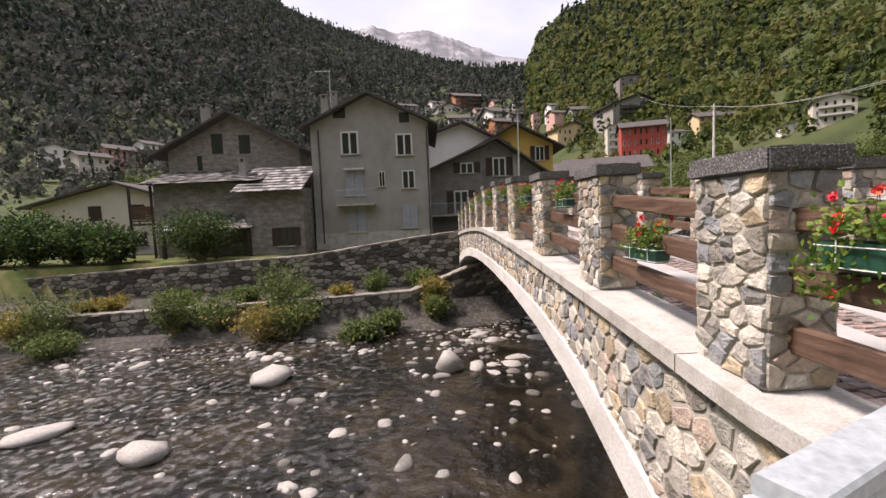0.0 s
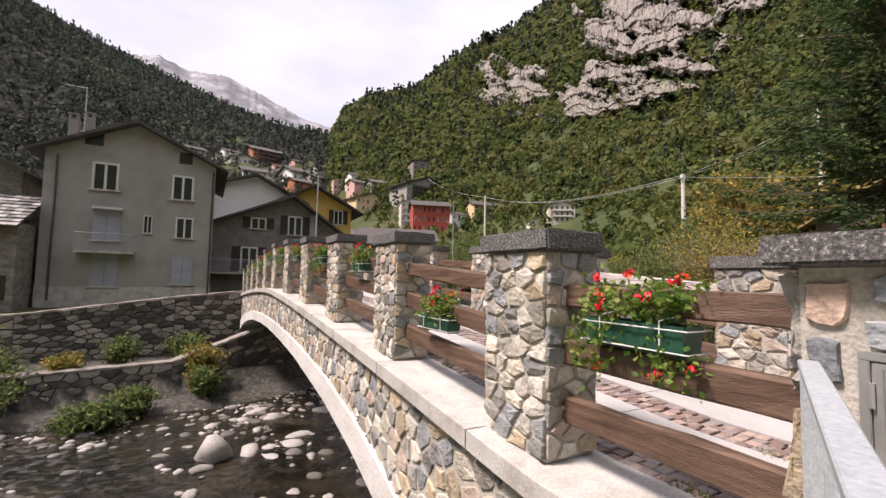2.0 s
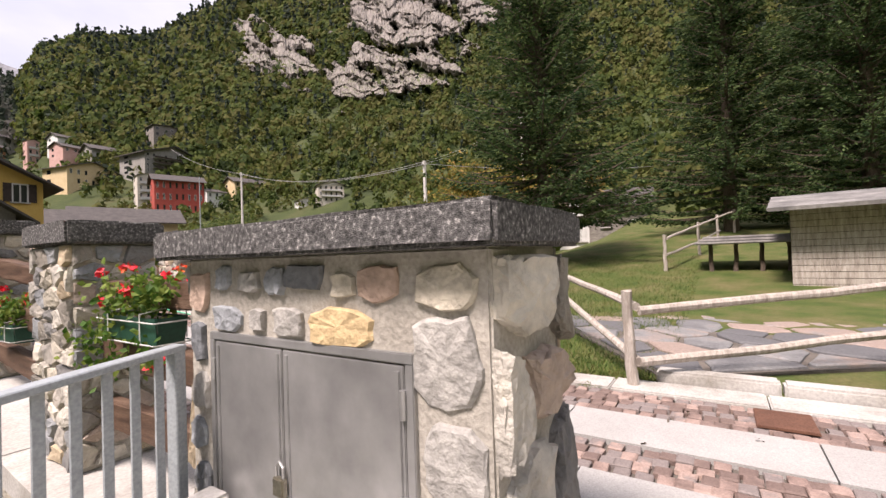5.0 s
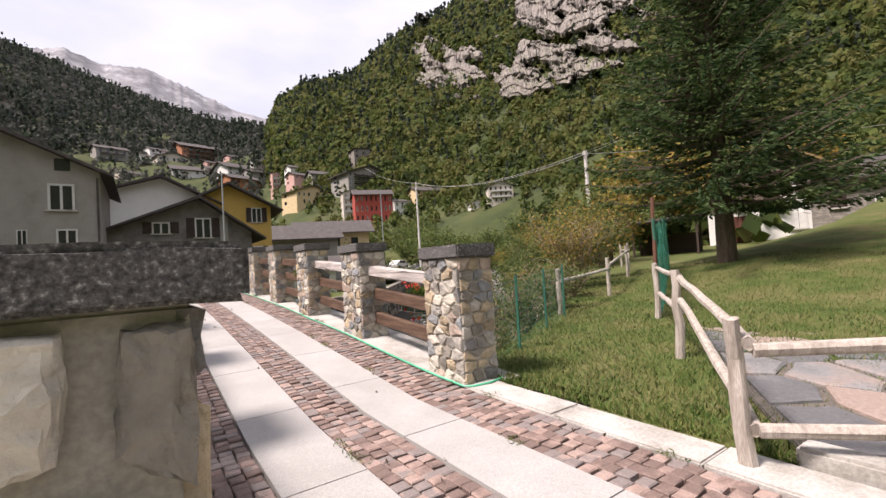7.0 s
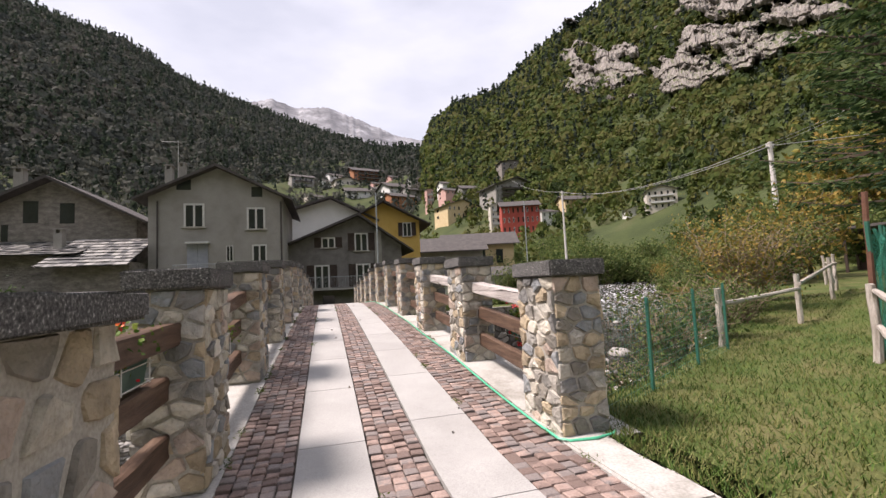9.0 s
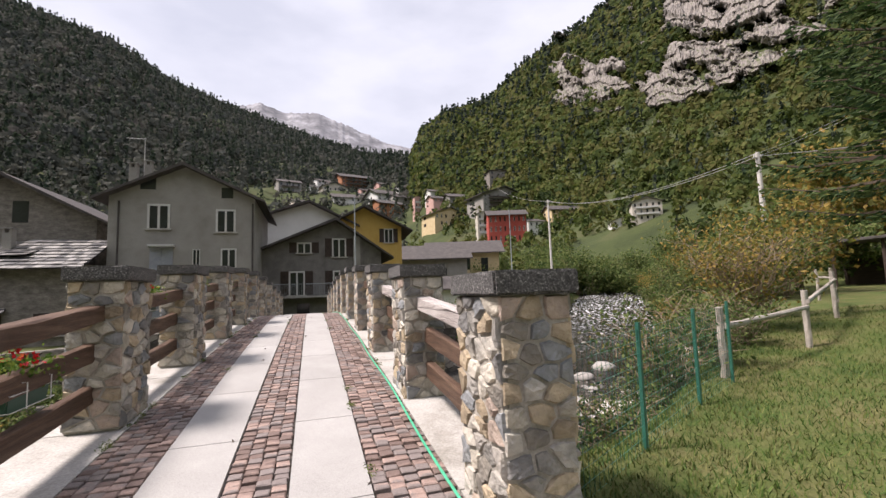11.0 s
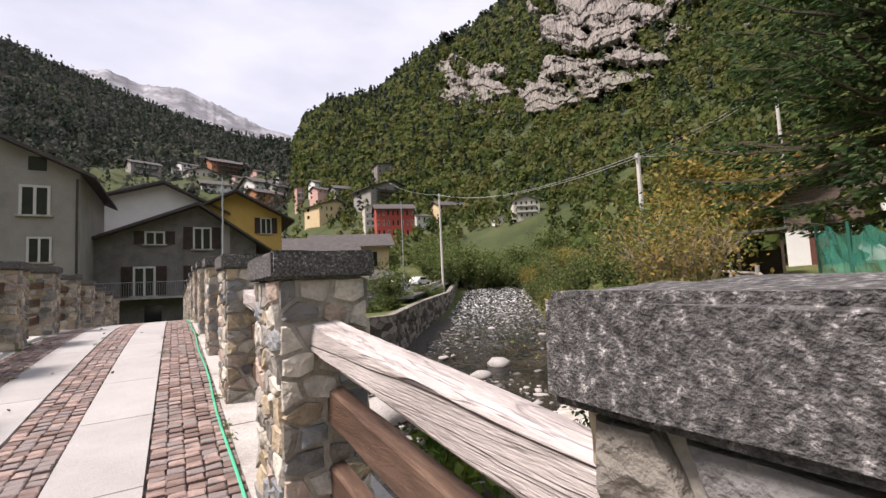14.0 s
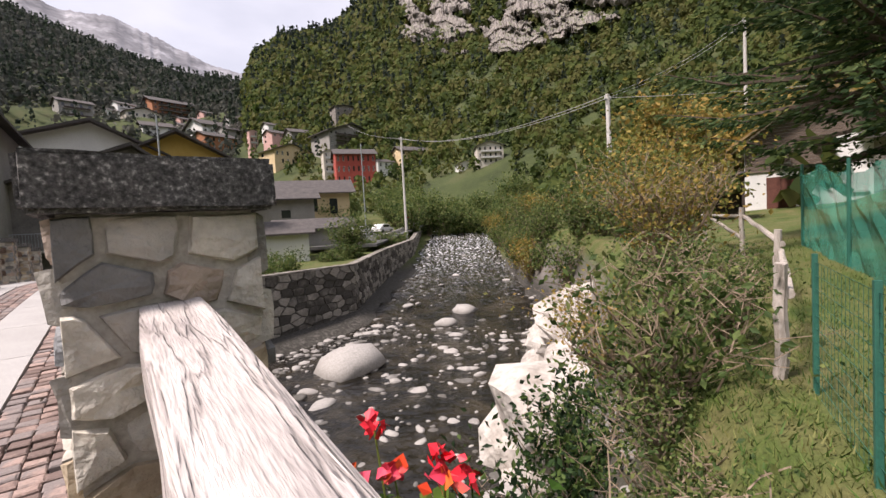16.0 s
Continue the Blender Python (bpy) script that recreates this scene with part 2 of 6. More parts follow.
def let_light_through(m, share):
    """Leaves pass part of the light to their far side."""
    n, l = m.node_tree.nodes, m.node_tree.links
    b = n["Principled BSDF"]
    tr, mx = n.new("ShaderNodeBsdfTranslucent"), n.new("ShaderNodeMixShader")
    l.new(b.inputs["Base Color"].links[0].from_socket, tr.inputs["Color"])
    mx.inputs[0].default_value = share
    l.new(b.outputs[0], mx.inputs[1])
    l.new(tr.outputs[0], mx.inputs[2])
    l.new(mx.outputs[0], n["Material Output"].inputs["Surface"])


for m_ in (M_LEAF, M_NEEDLE, M_BUSH, M_AUTUMN, M_LAUREL, M_WOODS_R, M_WOODS_HAZE, M_CONIFER):
    let_light_through(m_, .4)
M_FLAG = mat("flagstone", [(.12, .12, .125), (.2, .2, .2), (.28, .22, .19)], 1.6, .7, .4, 30, obj=.9)
M_RUST = mat("rusty_iron", [(.1, .05, .035), (.18, .09, .06)], 5, .8, .4, 60, metal=.3)
M_CAR = mat("white_car_paint", [(.6, .6, .6), (.7, .7, .7)], 1, .25, 0, 20, spec=.5)
M_TYRE = mat("tyre", [(.02, .02, .02), (.03, .03, .03)], 4, .8, .2, 40)
M_POLE = mat("pole_concrete", [(.5, .48, .46), (.62, .6, .58)], 3, .8, .2, 30)
M_CABLE = mat("cable", [(.3, .3, .3), (.4, .4, .4)], 3, .6, 0, 30)
M_ASPHALT = mat("asphalt", [(.07, .07, .07), (.1, .1, .1)], 2, .9, .3, 60)


# ---- mesh helpers ----
def mesh_ob(name, bm, material, parent=None, label="", smooth=False):
    me = bpy.data.meshes.new(name)
    bm.to_mesh(me)
    bm.free()
    if smooth:
        me.shade_smooth()
    me.materials.append(material)
    ob = new(name, me)
    if parent:
        ob.parent = parent
    if label:
        ob["label"] = label
    return ob


def part(name, bm, material, parent, label=""):
    return mesh_ob(name, bm, material, parent, label)


def raw(name, verts, faces, material, parent=None, smooth=False):
    """A mesh from arrays; faces all of one size."""
    verts, faces = np.asarray(verts, dtype=np.float32), np.asarray(faces, dtype=np.int32)
    me = bpy.data.meshes.new(name)
    k = faces.shape[1]
    me.vertices.add(len(verts))
    me.vertices.foreach_set("co", verts.ravel())
    me.loops.add(faces.size)
    me.loops.foreach_set("vertex_index", faces.ravel())
    me.polygons.add(len(faces))
    me.polygons.foreach_set("loop_start", np.arange(0, faces.size, k, dtype=np.int32))
    me.polygons.foreach_set("loop_total", np.full(len(faces), k, dtype=np.int32))
    me.polygons.foreach_set("use_smooth", np.full(len(faces), smooth, dtype=bool))
    me.update(calc_edges=True)
    me.materials.append(material)
    ob = new(name, me)
    if parent:
        ob.parent = parent
    return ob


def box_bm(x0, x1, y0, y1, z0, z1, bevel=0.0, bm=None):
    bm2 = bmesh.new()
    bmesh.ops.create_cube(bm2, size=1, matrix=Matrix.Translation(((x0 + x1) / 2, (y0 + y1) / 2, (z0 + z1) / 2)) @ Matrix.Diagonal((x1 - x0, y1 - y0, z1 - z0, 1)))
    if bevel:
        bmesh.ops.bevel(bm2, geom=bm2.edges[:], offset=bevel, segments=2, affect="EDGES")
    if bm is None:
        return bm2
    tmp = bpy.data.meshes.new("tmp")
    bm2.to_mesh(tmp)
    bm.from_mesh(tmp)
    bm2.free()
    bpy.data.meshes.remove(tmp)
    return bm


def tube_bm(points, r0, r1=None, seg=7, bm=None):
    """A tapered tube along points."""
    bm = bm or bmesh.new()
    r1 = r0 if r1 is None else r1
    rings = []
    pts = [Vector(p) for p in points]
    for i, p in enumerate(pts):
        d = (pts[min(i + 1, len(pts) - 1)] - pts[max(i - 1, 0)]).normalized()
        u = d.orthogonal().normalized() if i == 0 else (u - d * u.dot(d)).normalized()
        v = d.cross(u)
        r = r0 + (r1 - r0) * i / max(1, len(pts) - 1)
        rings.append([bm.verts.new(p + (u * math.cos(a) + v * math.sin(a)) * r) for a in [2 * math.pi * k / seg for k in range(seg)]])
    for a, b in zip(rings, rings[1:]):
        for k in range(seg):
            bm.faces.new((a[k], a[(k + 1) % seg], b[(k + 1) % seg], b[k]))
    bm.faces.new(rings[0][::-1])
    bm.faces.new(rings[-1])
    return bm


def beam_bm(p, q, w, h, bevel=0.012, wear=0.006):
    """A sawn timber from p to q (centres of its ends), with uneven edges."""
    p, q = Vector(p), Vector(q)
    n = max(2, int((q - p).length / 0.25))
    d = (q - p).normalized()
    side = d.cross(Vector((0, 0, 1))).normalized()
    up = side.cross(d)
    bm = bmesh.new()
    prof = [(-w / 2 + bevel, -h / 2), (w / 2 - bevel, -h / 2), (w / 2, -h / 2 + bevel), (w / 2, h / 2 - bevel), (w / 2 - bevel, h / 2), (-w / 2 + bevel, h / 2), (-w / 2, h / 2 - bevel), (-w / 2, -h / 2 + bevel)]
    rings = []
    for i in range(n + 1):
        c = p.lerp(q, i / n)
        rings.append([bm.verts.new(c + side * (a + random.uniform(-wear, wear)) + up * (b + random.uniform(-wear, wear))) for a, b in prof])
    for a, b in zip(rings, rings[1:]):
        for k in range(8):
            bm.faces.new((a[k], a[(k + 1) % 8], b[(k + 1) % 8], b[k]))
    bm.faces.new(rings[0][::-1])
    bm.faces.new(rings[-1])
    bmesh.ops.recalc_face_normals(bm, faces=bm.faces[:])
    return bm


def clip(poly, a, b, c):
    """Keeps the part of a polygon where a*x + b*y <= c."""
    out = []
    for i, p in enumerate(poly):
        q = poly[(i + 1) % len(poly)]
        dp, dq = a * p[0] + b * p[1] - c, a * q[0] + b * q[1] - c
        if dp <= 0:
            out.append(p)
        if dp * dq < 0:
            s = dp / (dp - dq)
            out.append((p[0] + (q[0] - p[0]) * s, p[1] + (q[1] - p[1]) * s))
    return out


def stone_cells(u0, u1, v0, v1, su, sv, gap, rng, jitter=0.42):
    """Irregular stone outlines that fill a rectangle, with joints between them."""
    nu, nv = max(1, round((u1 - u0) / su)), max(1, round((v1 - v0) / sv))
    du, dv = (u1 - u0) / nu, (v1 - v0) / nv
    seeds = {}
    for j in range(nv):
        for i in range(nu):
            off = 0.25 if j % 2 else -0.25
            seeds[i, j] = (u0 + (i + .5 + off * (nu > 1) + rng.uniform(-jitter, jitter) * .8) * du, v0 + (j + .5 + rng.uniform(-jitter, jitter) * .8) * dv)
    asp = su / sv
    cells = []
    for (i, j), s in seeds.items():
        poly = [(u0, v0), (u1, v0), (u1, v1), (u0, v1)]
        for di in range(-2, 3):
            for dj in range(-2, 3):
                o = seeds.get((i + di, j + dj))
                if o and (di or dj):
                    ax, ay = (o[0] - s[0]), (o[1] - s[1]) * asp * asp
                    ln = math.hypot(ax, ay)
                    c = ax * (o[0] + s[0]) / 2 + ay * (o[1] + s[1]) / 2 - ln * gap / 2
                    poly = clip(poly, ax, ay, c)
                    if len(poly) < 3:
                        break
            if len(poly) < 3:
                break
        if len(poly) >= 3:
            ctr = (sum(p[0] for p in poly) / len(poly), sum(p[1] for p in poly) / len(poly))
            cells.append((poly, ctr))
    return cells


def stone_bm(poly, ctr, place, depth, rng, bm=None):
    """One stone, proud of its bed; place maps (u, v, out) to the world."""
    bm = bm or bmesh.new()
    rough = []
    for i, p in enumerate(poly):
        q = poly[(i + 1) % len(poly)]
        ln = math.hypot(q[0] - p[0], q[1] - p[1])
        if ln < .02 and len(poly) > 4 and rng.random() < .7:
            continue
        w = .9 + .1 * rng.random()
        rough.append((ctr[0] + (p[0] - ctr[0]) * w, ctr[1] + (p[1] - ctr[1]) * w))
        if ln > .05:
            w = rng.uniform(.92, 1.02)
            s = rng.uniform(.35, .65)
            rough.append((ctr[0] + (p[0] + (q[0] - p[0]) * s - ctr[0]) * w, ctr[1] + (p[1] + (q[1] - p[1]) * s - ctr[1]) * w))
    poly = rough
    k = len(poly)
    sx, sy = rng.uniform(-.45, .45), rng.uniform(-.45, .45)
    size = max(abs(p[0] - ctr[0]) + abs(p[1] - ctr[1]) for p in poly)
    rings = []
    for shrink, out in ((1.0, -.015), (.985, depth * .5), (.9, depth * .9)):
        ring = []
        for p in poly:
            x, y = ctr[0] + (p[0] - ctr[0]) * shrink, ctr[1] + (p[1] - ctr[1]) * shrink
            tilt = ((p[0] - ctr[0]) * sx + (p[1] - ctr[1]) * sy) / size * depth if out > 0 else 0
            ring.append(bm.verts.new(place(x, y, out + tilt + (rng.uniform(-.2, .2) * depth if out > 0 else 0))))
        rings.append(ring)
    top = bm.verts.new(place(ctr[0], ctr[1], depth * rng.uniform(.9, 1.15)))
    for a, b in zip(rings, rings[1:]):
        for i in range(k):
            bm.faces.new((a[i], a[(i + 1) % k], b[(i + 1) % k], b[i]))
    for i in range(k):
        bm.faces.new((rings[-1][i], rings[-1][(i + 1) % k], top))
    return bm


# ---- the lie of the land ----
DECK0, DECK1 = -0.86, 1.74          # inner faces of the two parapets


def deck_z(y):
    if y <= 0:
        return 0.0
    return 0.73 * (1 - abs(1 - min(y, 26) / 13) ** 1.5)


RIVER = [(-400, -60, -9, 8), (-80, 2, -5.6, 8.5), (-20, 9, -4.7, 8.5), (0, 10.5, -4.6, 7.6), (9, 15.5, -4.6, 6.5), (18, 21.5, -4.6, 5), (30, 36, -3.6, 4.6), (62, 75, .6, 5.5), (85, 105, 3.5, 5), (150, 200, 12, 4), (400, 900, 60, 2)]
RIV = np.array(RIVER, dtype=float)


def river_at(x, y):
    """Signed distance across the stream (positive on the far bank), the water's height and half width there."""
    best = np.full(x.shape, 1e9)
    sd, wz, hw = np.zeros(x.shape), np.zeros(x.shape), np.zeros(x.shape)
    for a, b in zip(RIV[:-1], RIV[1:]):
        dx, dy = b[0] - a[0], b[1] - a[1]
        ln2 = dx * dx + dy * dy
        s = np.clip(((x - a[0]) * dx + (y - a[1]) * dy) / ln2, 0, 1)
        px, py = x - (a[0] + s * dx), y - (a[1] + s * dy)
        d = np.hypot(px, py)
        side = np.where(dx * py - dy * px > 0, 1.0, -1.0)
        m = d < best
        best = np.where(m, d, best)
        sd = np.where(m, d * side, sd)
        wz = np.where(m, a[2] + s * (b[2] - a[2]), wz)
        hw = np.where(m, a[3] + s * (b[3] - a[3]), hw)
    return sd, wz, hw


def smooth01(v):
    v = np.clip(v, 0, 1)
    return v * v * (3 - 2 * v)


SKY_B = np.array([-180, -120, -60, -30, -21, -16, -8.6, -2, 6.6, 12.6, 13.4, 15, 18, 21, 24.4, 28.3, 31.4, 37.4, 41, 48, 60, 75, 100, 140, 180])
SKY_E = np.array([22, 24, 27, 27, 26.0, 23.6, 21.6, 19.8, 17.4, 16.6, 17.0, 20, 21.8, 22.3, 23, 26, 27.6, 29.6, 31.5, 34, 36, 36, 33, 26, 22])
RIDGE = np.array([900, 900, 1100, 1300, 1350, 1400, 1450, 1450, 1200, 950, 920, 830, 770, 740, 720, 700, 680, 640, 620, 560, 500, 460, 440, 600, 900])
FOOT = np.array([80, 90, 100, 110, 115, 120, 110, 100, 90, 85, 85, 85, 80, 78, 75, 72, 70, 62, 55, 45, 36, 30, 30, 45, 80])


def mountain(b, r):
    e, rr, f = np.interp(b, SKY_B, SKY_E), np.interp(b, SKY_B, RIDGE), np.interp(b, SKY_B, FOOT)
    s = np.clip((r - f) / (rr - f), 0, None)
    ang = e * np.where(s < 1, 1 - (1 - np.clip(s, 0, 1)) ** 1.7, 1)
    z = r * np.tan(np.radians(ang))
    z = np.where(s > 1, rr * np.tan(np.radians(e)) - (r - rr) * .35, z)
    return z


def ground(x, y):
    x, y = np.asarray(x, dtype=float), np.asarray(y, dtype=float)
    sd, wz, hw = river_at(x, y)
    d = np.abs(sd) - hw
    near = sd < 0
    r, b = np.hypot(x, y), np.degrees(np.arctan2(x, y))
    hill = mountain(b, r)
    # far bank: low step, then the retaining wall carries the village
    up = np.clip((x - 12) / 50, 0, 1)
    far = np.where(d < 3.35, wz - .5 + .75 * smooth01(d / 2.6), np.where(d < 8.3, np.maximum(wz, -4.6) + .9 + .12 * (d - 2.6), -1.1 + np.minimum(d - 8.3, 60) * .012))
    far_up = np.where(d < 3.9, wz - .5 + .9 * smooth01(d / 2.0), np.maximum(wz + 2.6, -1.2) + np.minimum(d, 40) * .01)
    far = far * (1 - smooth01((x - 3) / 4)) + far_up * smooth01((x - 3) / 4)
    # near bank: steep bank, then grass that rises to the east
    south = smooth01((9 - y) / 8)
    plat = .03 * np.clip(x - 4, 0, 60) + (.09 * np.clip(x - 9, 0, 70)) * south
    plat = np.where(x < -1.6, -.16 - .12 * np.clip(-4.5 - x, 0, 20), plat)
    plat = np.where((x > -1.9) & (x < 2.1) & (y < 1.5), -.2, plat)
    nearz = wz - .6 + (plat - wz + .6) * np.where(x > 2, smooth01((d + .6) / 3.0), smooth01((d - .2) / 3.4))
    z = np.where(near, nearz, far)
    bed = wz - .75 + .3 * smooth01((d + 2.0) / 2.0)
    z = np.where(d < 0, np.minimum(bed, z), z)
    away = smooth01((r - 92) / 40)
    z = z * (1 - away)
    side = np.maximum(smooth01(d / 25), away)
    return z + np.where(hill > 0, hill * side, 0) * np.clip((r - 28) / 25, 0, 1)


def gz(x, y):
    return float(ground(np.array([x]), np.array([y]))[0])


def seat_at(bearing, elev, eye_z=1.4, r0=40.0, r1=900.0):
    """Where a line of sight at that bearing and height meets the hillside."""
    rs = np.linspace(r0, r1, 700)
    b = radians(bearing)
    zs = ground(rs * math.sin(b), rs * math.cos(b))
    es = np.degrees(np.arctan2(zs - eye_z, rs))
    hit = np.nonzero(es >= elev)[0]
    i = hit[0] if len(hit) else len(rs) - 1
    return rs[i] * math.sin(b), rs[i] * math.cos(b), zs[i], rs[i]


def build_ground():
    rings = [0.0]
    while rings[-1] < 2600:
        rings.append(rings[-1] + max(.4, rings[-1] * .026))
    na = 600
    cx, cy = 3.0, 4.0
    rr = np.array(rings[1:])
    aa = np.linspace(-math.pi, math.pi, na, endpoint=False)
    R, A = np.meshgrid(rr, aa, indexing="ij")
    X, Y = cx + R * np.sin(A), cy + R * np.cos(A)
    Z = ground(X, Y)
    rng = np.random.default_rng(3)
    rough = np.zeros_like(Z)
    for k in range(9):
        f = .012 * 1.7 ** k
        ph = rng.uniform(0, 6.28, 4)
        th = rng.uniform(0, 6.28)
        u, v = X * math.cos(th) + Y * math.sin(th), -X * math.sin(th) + Y * math.cos(th)
        rough += np.sin(u * f + ph[0] + 1.5 * np.sin(v * f * .7 + ph[1])) * np.sin(v * f + ph[2]) * (9 / 1.55 ** k)
    Z = Z + rough * np.clip((np.hypot(X, Y) - 130) / 500, 0, 1)
    verts = np.concatenate([[[cx, cy, gz(cx, cy)]], np.stack([X, Y, Z], -1).reshape(-1, 3)])
    i, j = np.meshgrid(np.arange(len(rr) - 1), np.arange(na), indexing="ij")
    a = 1 + i * na + j
    b = 1 + i * na + (j + 1) % na
    quads = np.stack([a, a + na, b + na, b], -1).reshape(-1, 4)[:, ::-1]
    ob = raw("ground", verts, quads, M_GROUND, smooth=True)
    return tagged(ob, "grassy banks, stony riverbed and wooded valley sides", "ground", kind="structure")


def ground_material():
    m = mat("ground_cover", [(.03, .05, .01), (.06, .085, .018), (.1, .1, .035), (.14, .12, .055)], .9, .95, .8, 24, bump_dist=.03)
    n, l = m.node_tree.nodes, m.node_tree.links
    b = n["Principled BSDF"]
    old = b.inputs["Base Color"].links[0].from_socket
    geo = n.new("ShaderNodeNewGeometry")
    sep = n.new("ShaderNodeSeparateXYZ")
    l.new(geo.outputs["Normal"], sep.inputs[0])
    pos = n.new("ShaderNodeSeparateXYZ")
    l.new(geo.outputs["Position"], pos.inputs[0])

    def rock(scale, cols, stretch):
        tc = n.new("ShaderNodeMapping")
        tc.inputs["Scale"].default_value = stretch
        l.new(geo.outputs["Position"], tc.inputs["Vector"])
        t = n.new("ShaderNodeTexNoise")
        t.inputs["Scale"].default_value, t.inputs["Detail"].default_value = scale, 9
        t.inputs["Roughness"].default_value = .7
        l.new(tc.outputs[0], t.inputs["Vector"])
        r = n.new("ShaderNodeValToRGB")
        while len(r.color_ramp.elements) < len(cols):
            r.color_ramp.elements.new(.5)
        for i, c in enumerate(cols):
            r.color_ramp.elements[i].position, r.color_ramp.elements[i].color = .3 + .4 * i / (len(cols) - 1), (*c, 1)
        l.new(t.outputs["Fac"], r.inputs[0])
        return r.outputs[0]

    def blend(a, c, fac):
        x = n.new("ShaderNodeMix")
        x.data_type = "RGBA"
        l.new(a, x.inputs["A"])
        l.new(c, x.inputs["B"])
        l.new(fac, x.inputs["Factor"])
        return x.outputs["Result"]

    def rng(v, lo, hi):
        x = n.new("ShaderNodeMapRange")
        x.inputs["From Min"].default_value, x.inputs["From Max"].default_value = lo, hi
        l.new(v, x.inputs["Value"])
        return x.outputs[0]
    woods = rock(.06, [(.02, .03, .01), (.045, .06, .018), (.07, .07, .03)], (1, 1, 1))
    c = blend(old, woods, rng(pos.outputs["Z"], 3.2, 6))
    cliff = rock(.05, [(.05, .045, .04), (.13, .12, .105), (.24, .22, .2)], (1.4, 1.4, .6))
    c = blend(c, cliff, rng(sep.outputs["Z"], .5, .36))
    gravel = rock(5.0, [(.02, .019, .016), (.05, .047, .04), (.13, .122, .11)], (1, 1, 1))
    c = blend(c, gravel, rng(pos.outputs["Z"], -2.4, -3.2))
    l.new(c, b.inputs["Base Color"])
    return m


M_GROUND = ground_material()
ground_ob = build_ground()


# ---- river ----
def water_material():
    m = bpy.data.materials.new("river_water")
    m.use_nodes = True
    n, l = m.node_tree.nodes, m.node_tree.links
    b = n["Principled BSDF"]
    geo = n.new("ShaderNodeNewGeometry")
    t = n.new("ShaderNodeTexNoise")
    t.inputs["Scale"].default_value, t.inputs["Detail"].default_value = 2.4, 7
    l.new(geo.outputs["Position"], t.inputs["Vector"])
    t2 = n.new("ShaderNodeTexNoise")
    t2.inputs["Scale"].default_value, t2.inputs["Detail"].default_value, t2.inputs["Distortion"].default_value = .5, 8, 1.2
    l.new(geo.outputs["Position"], t2.inputs["Vector"])
    r = n.new("ShaderNodeValToRGB")
    r.color_ramp.elements[0].position, r.color_ramp.elements[1].position = .42, .7
    r.color_ramp.elements[0].color, r.color_ramp.elements[1].color = (.007, .006, .004, 1), (.035, .028, .017, 1)
    l.new(t2.outputs["Fac"], r.inputs[0])
    # broken white water where the stream is steep
    sep = n.new("ShaderNodeSeparateXYZ")
    l.new(geo.outputs["Position"], sep.inputs[0])
    mr = n.new("ShaderNodeMapRange")
    mr.inputs["From Min"].default_value, mr.inputs["From Max"].default_value = -4.3, -2.0
    l.new(sep.outputs["Z"], mr.inputs["Value"])
    t3 = n.new("ShaderNodeTexNoise")
    t3.inputs["Scale"].default_value, t3.inputs["Detail"].default_value = 3.2, 9
    l.new(geo.outputs["Position"], t3.inputs["Vector"])
    r3 = n.new("ShaderNodeValToRGB")
    r3.color_ramp.elements[0].position, r3.color_ramp.elements[1].position = .5, .64
    l.new(t3.outputs["Fac"], r3.inputs[0])
    mu = n.new("ShaderNodeMath")
    mu.operation = "MULTIPLY"
    l.new(r3.outputs[0], mu.inputs[0])
    # and in the shallows downstream, where the white also paints in the sky's glints
    mr2 = n.new("ShaderNodeMapRange")
    mr2.inputs["From Min"].default_value, mr2.inputs["From Max"].default_value = -3.0, -13.0
    mr2.inputs["To Max"].default_value = .16
    l.new(sep.outputs["X"], mr2.inputs["Value"])
    mm = n.new("ShaderNodeMath")
    mm.operation = "MAXIMUM"
    l.new(mr.outputs[0], mm.inputs[0])
    l.new(mr2.outputs[0], mm.inputs[1])
    l.new(mm.outputs[0], mu.inputs[1])
    mx = n.new("ShaderNodeMix")
    mx.data_type = "RGBA"
    mx.inputs["B"].default_value = (.7, .72, .72, 1)
    l.new(mu.outputs[0], mx.inputs["Factor"])
    l.new(r.outputs[0], mx.inputs["A"])
    l.new(mx.outputs["Result"], b.inputs["Base Color"])
    b.inputs["Roughness"].default_value = .12
    bp = n.new("ShaderNodeBump")
    bp.inputs["Strength"].default_value, bp.inputs["Distance"].default_value = .9, .2
    l.new(t.outputs["Fac"], bp.inputs["Height"])
    l.new(bp.outputs[0], b.inputs["Normal"])
    return m


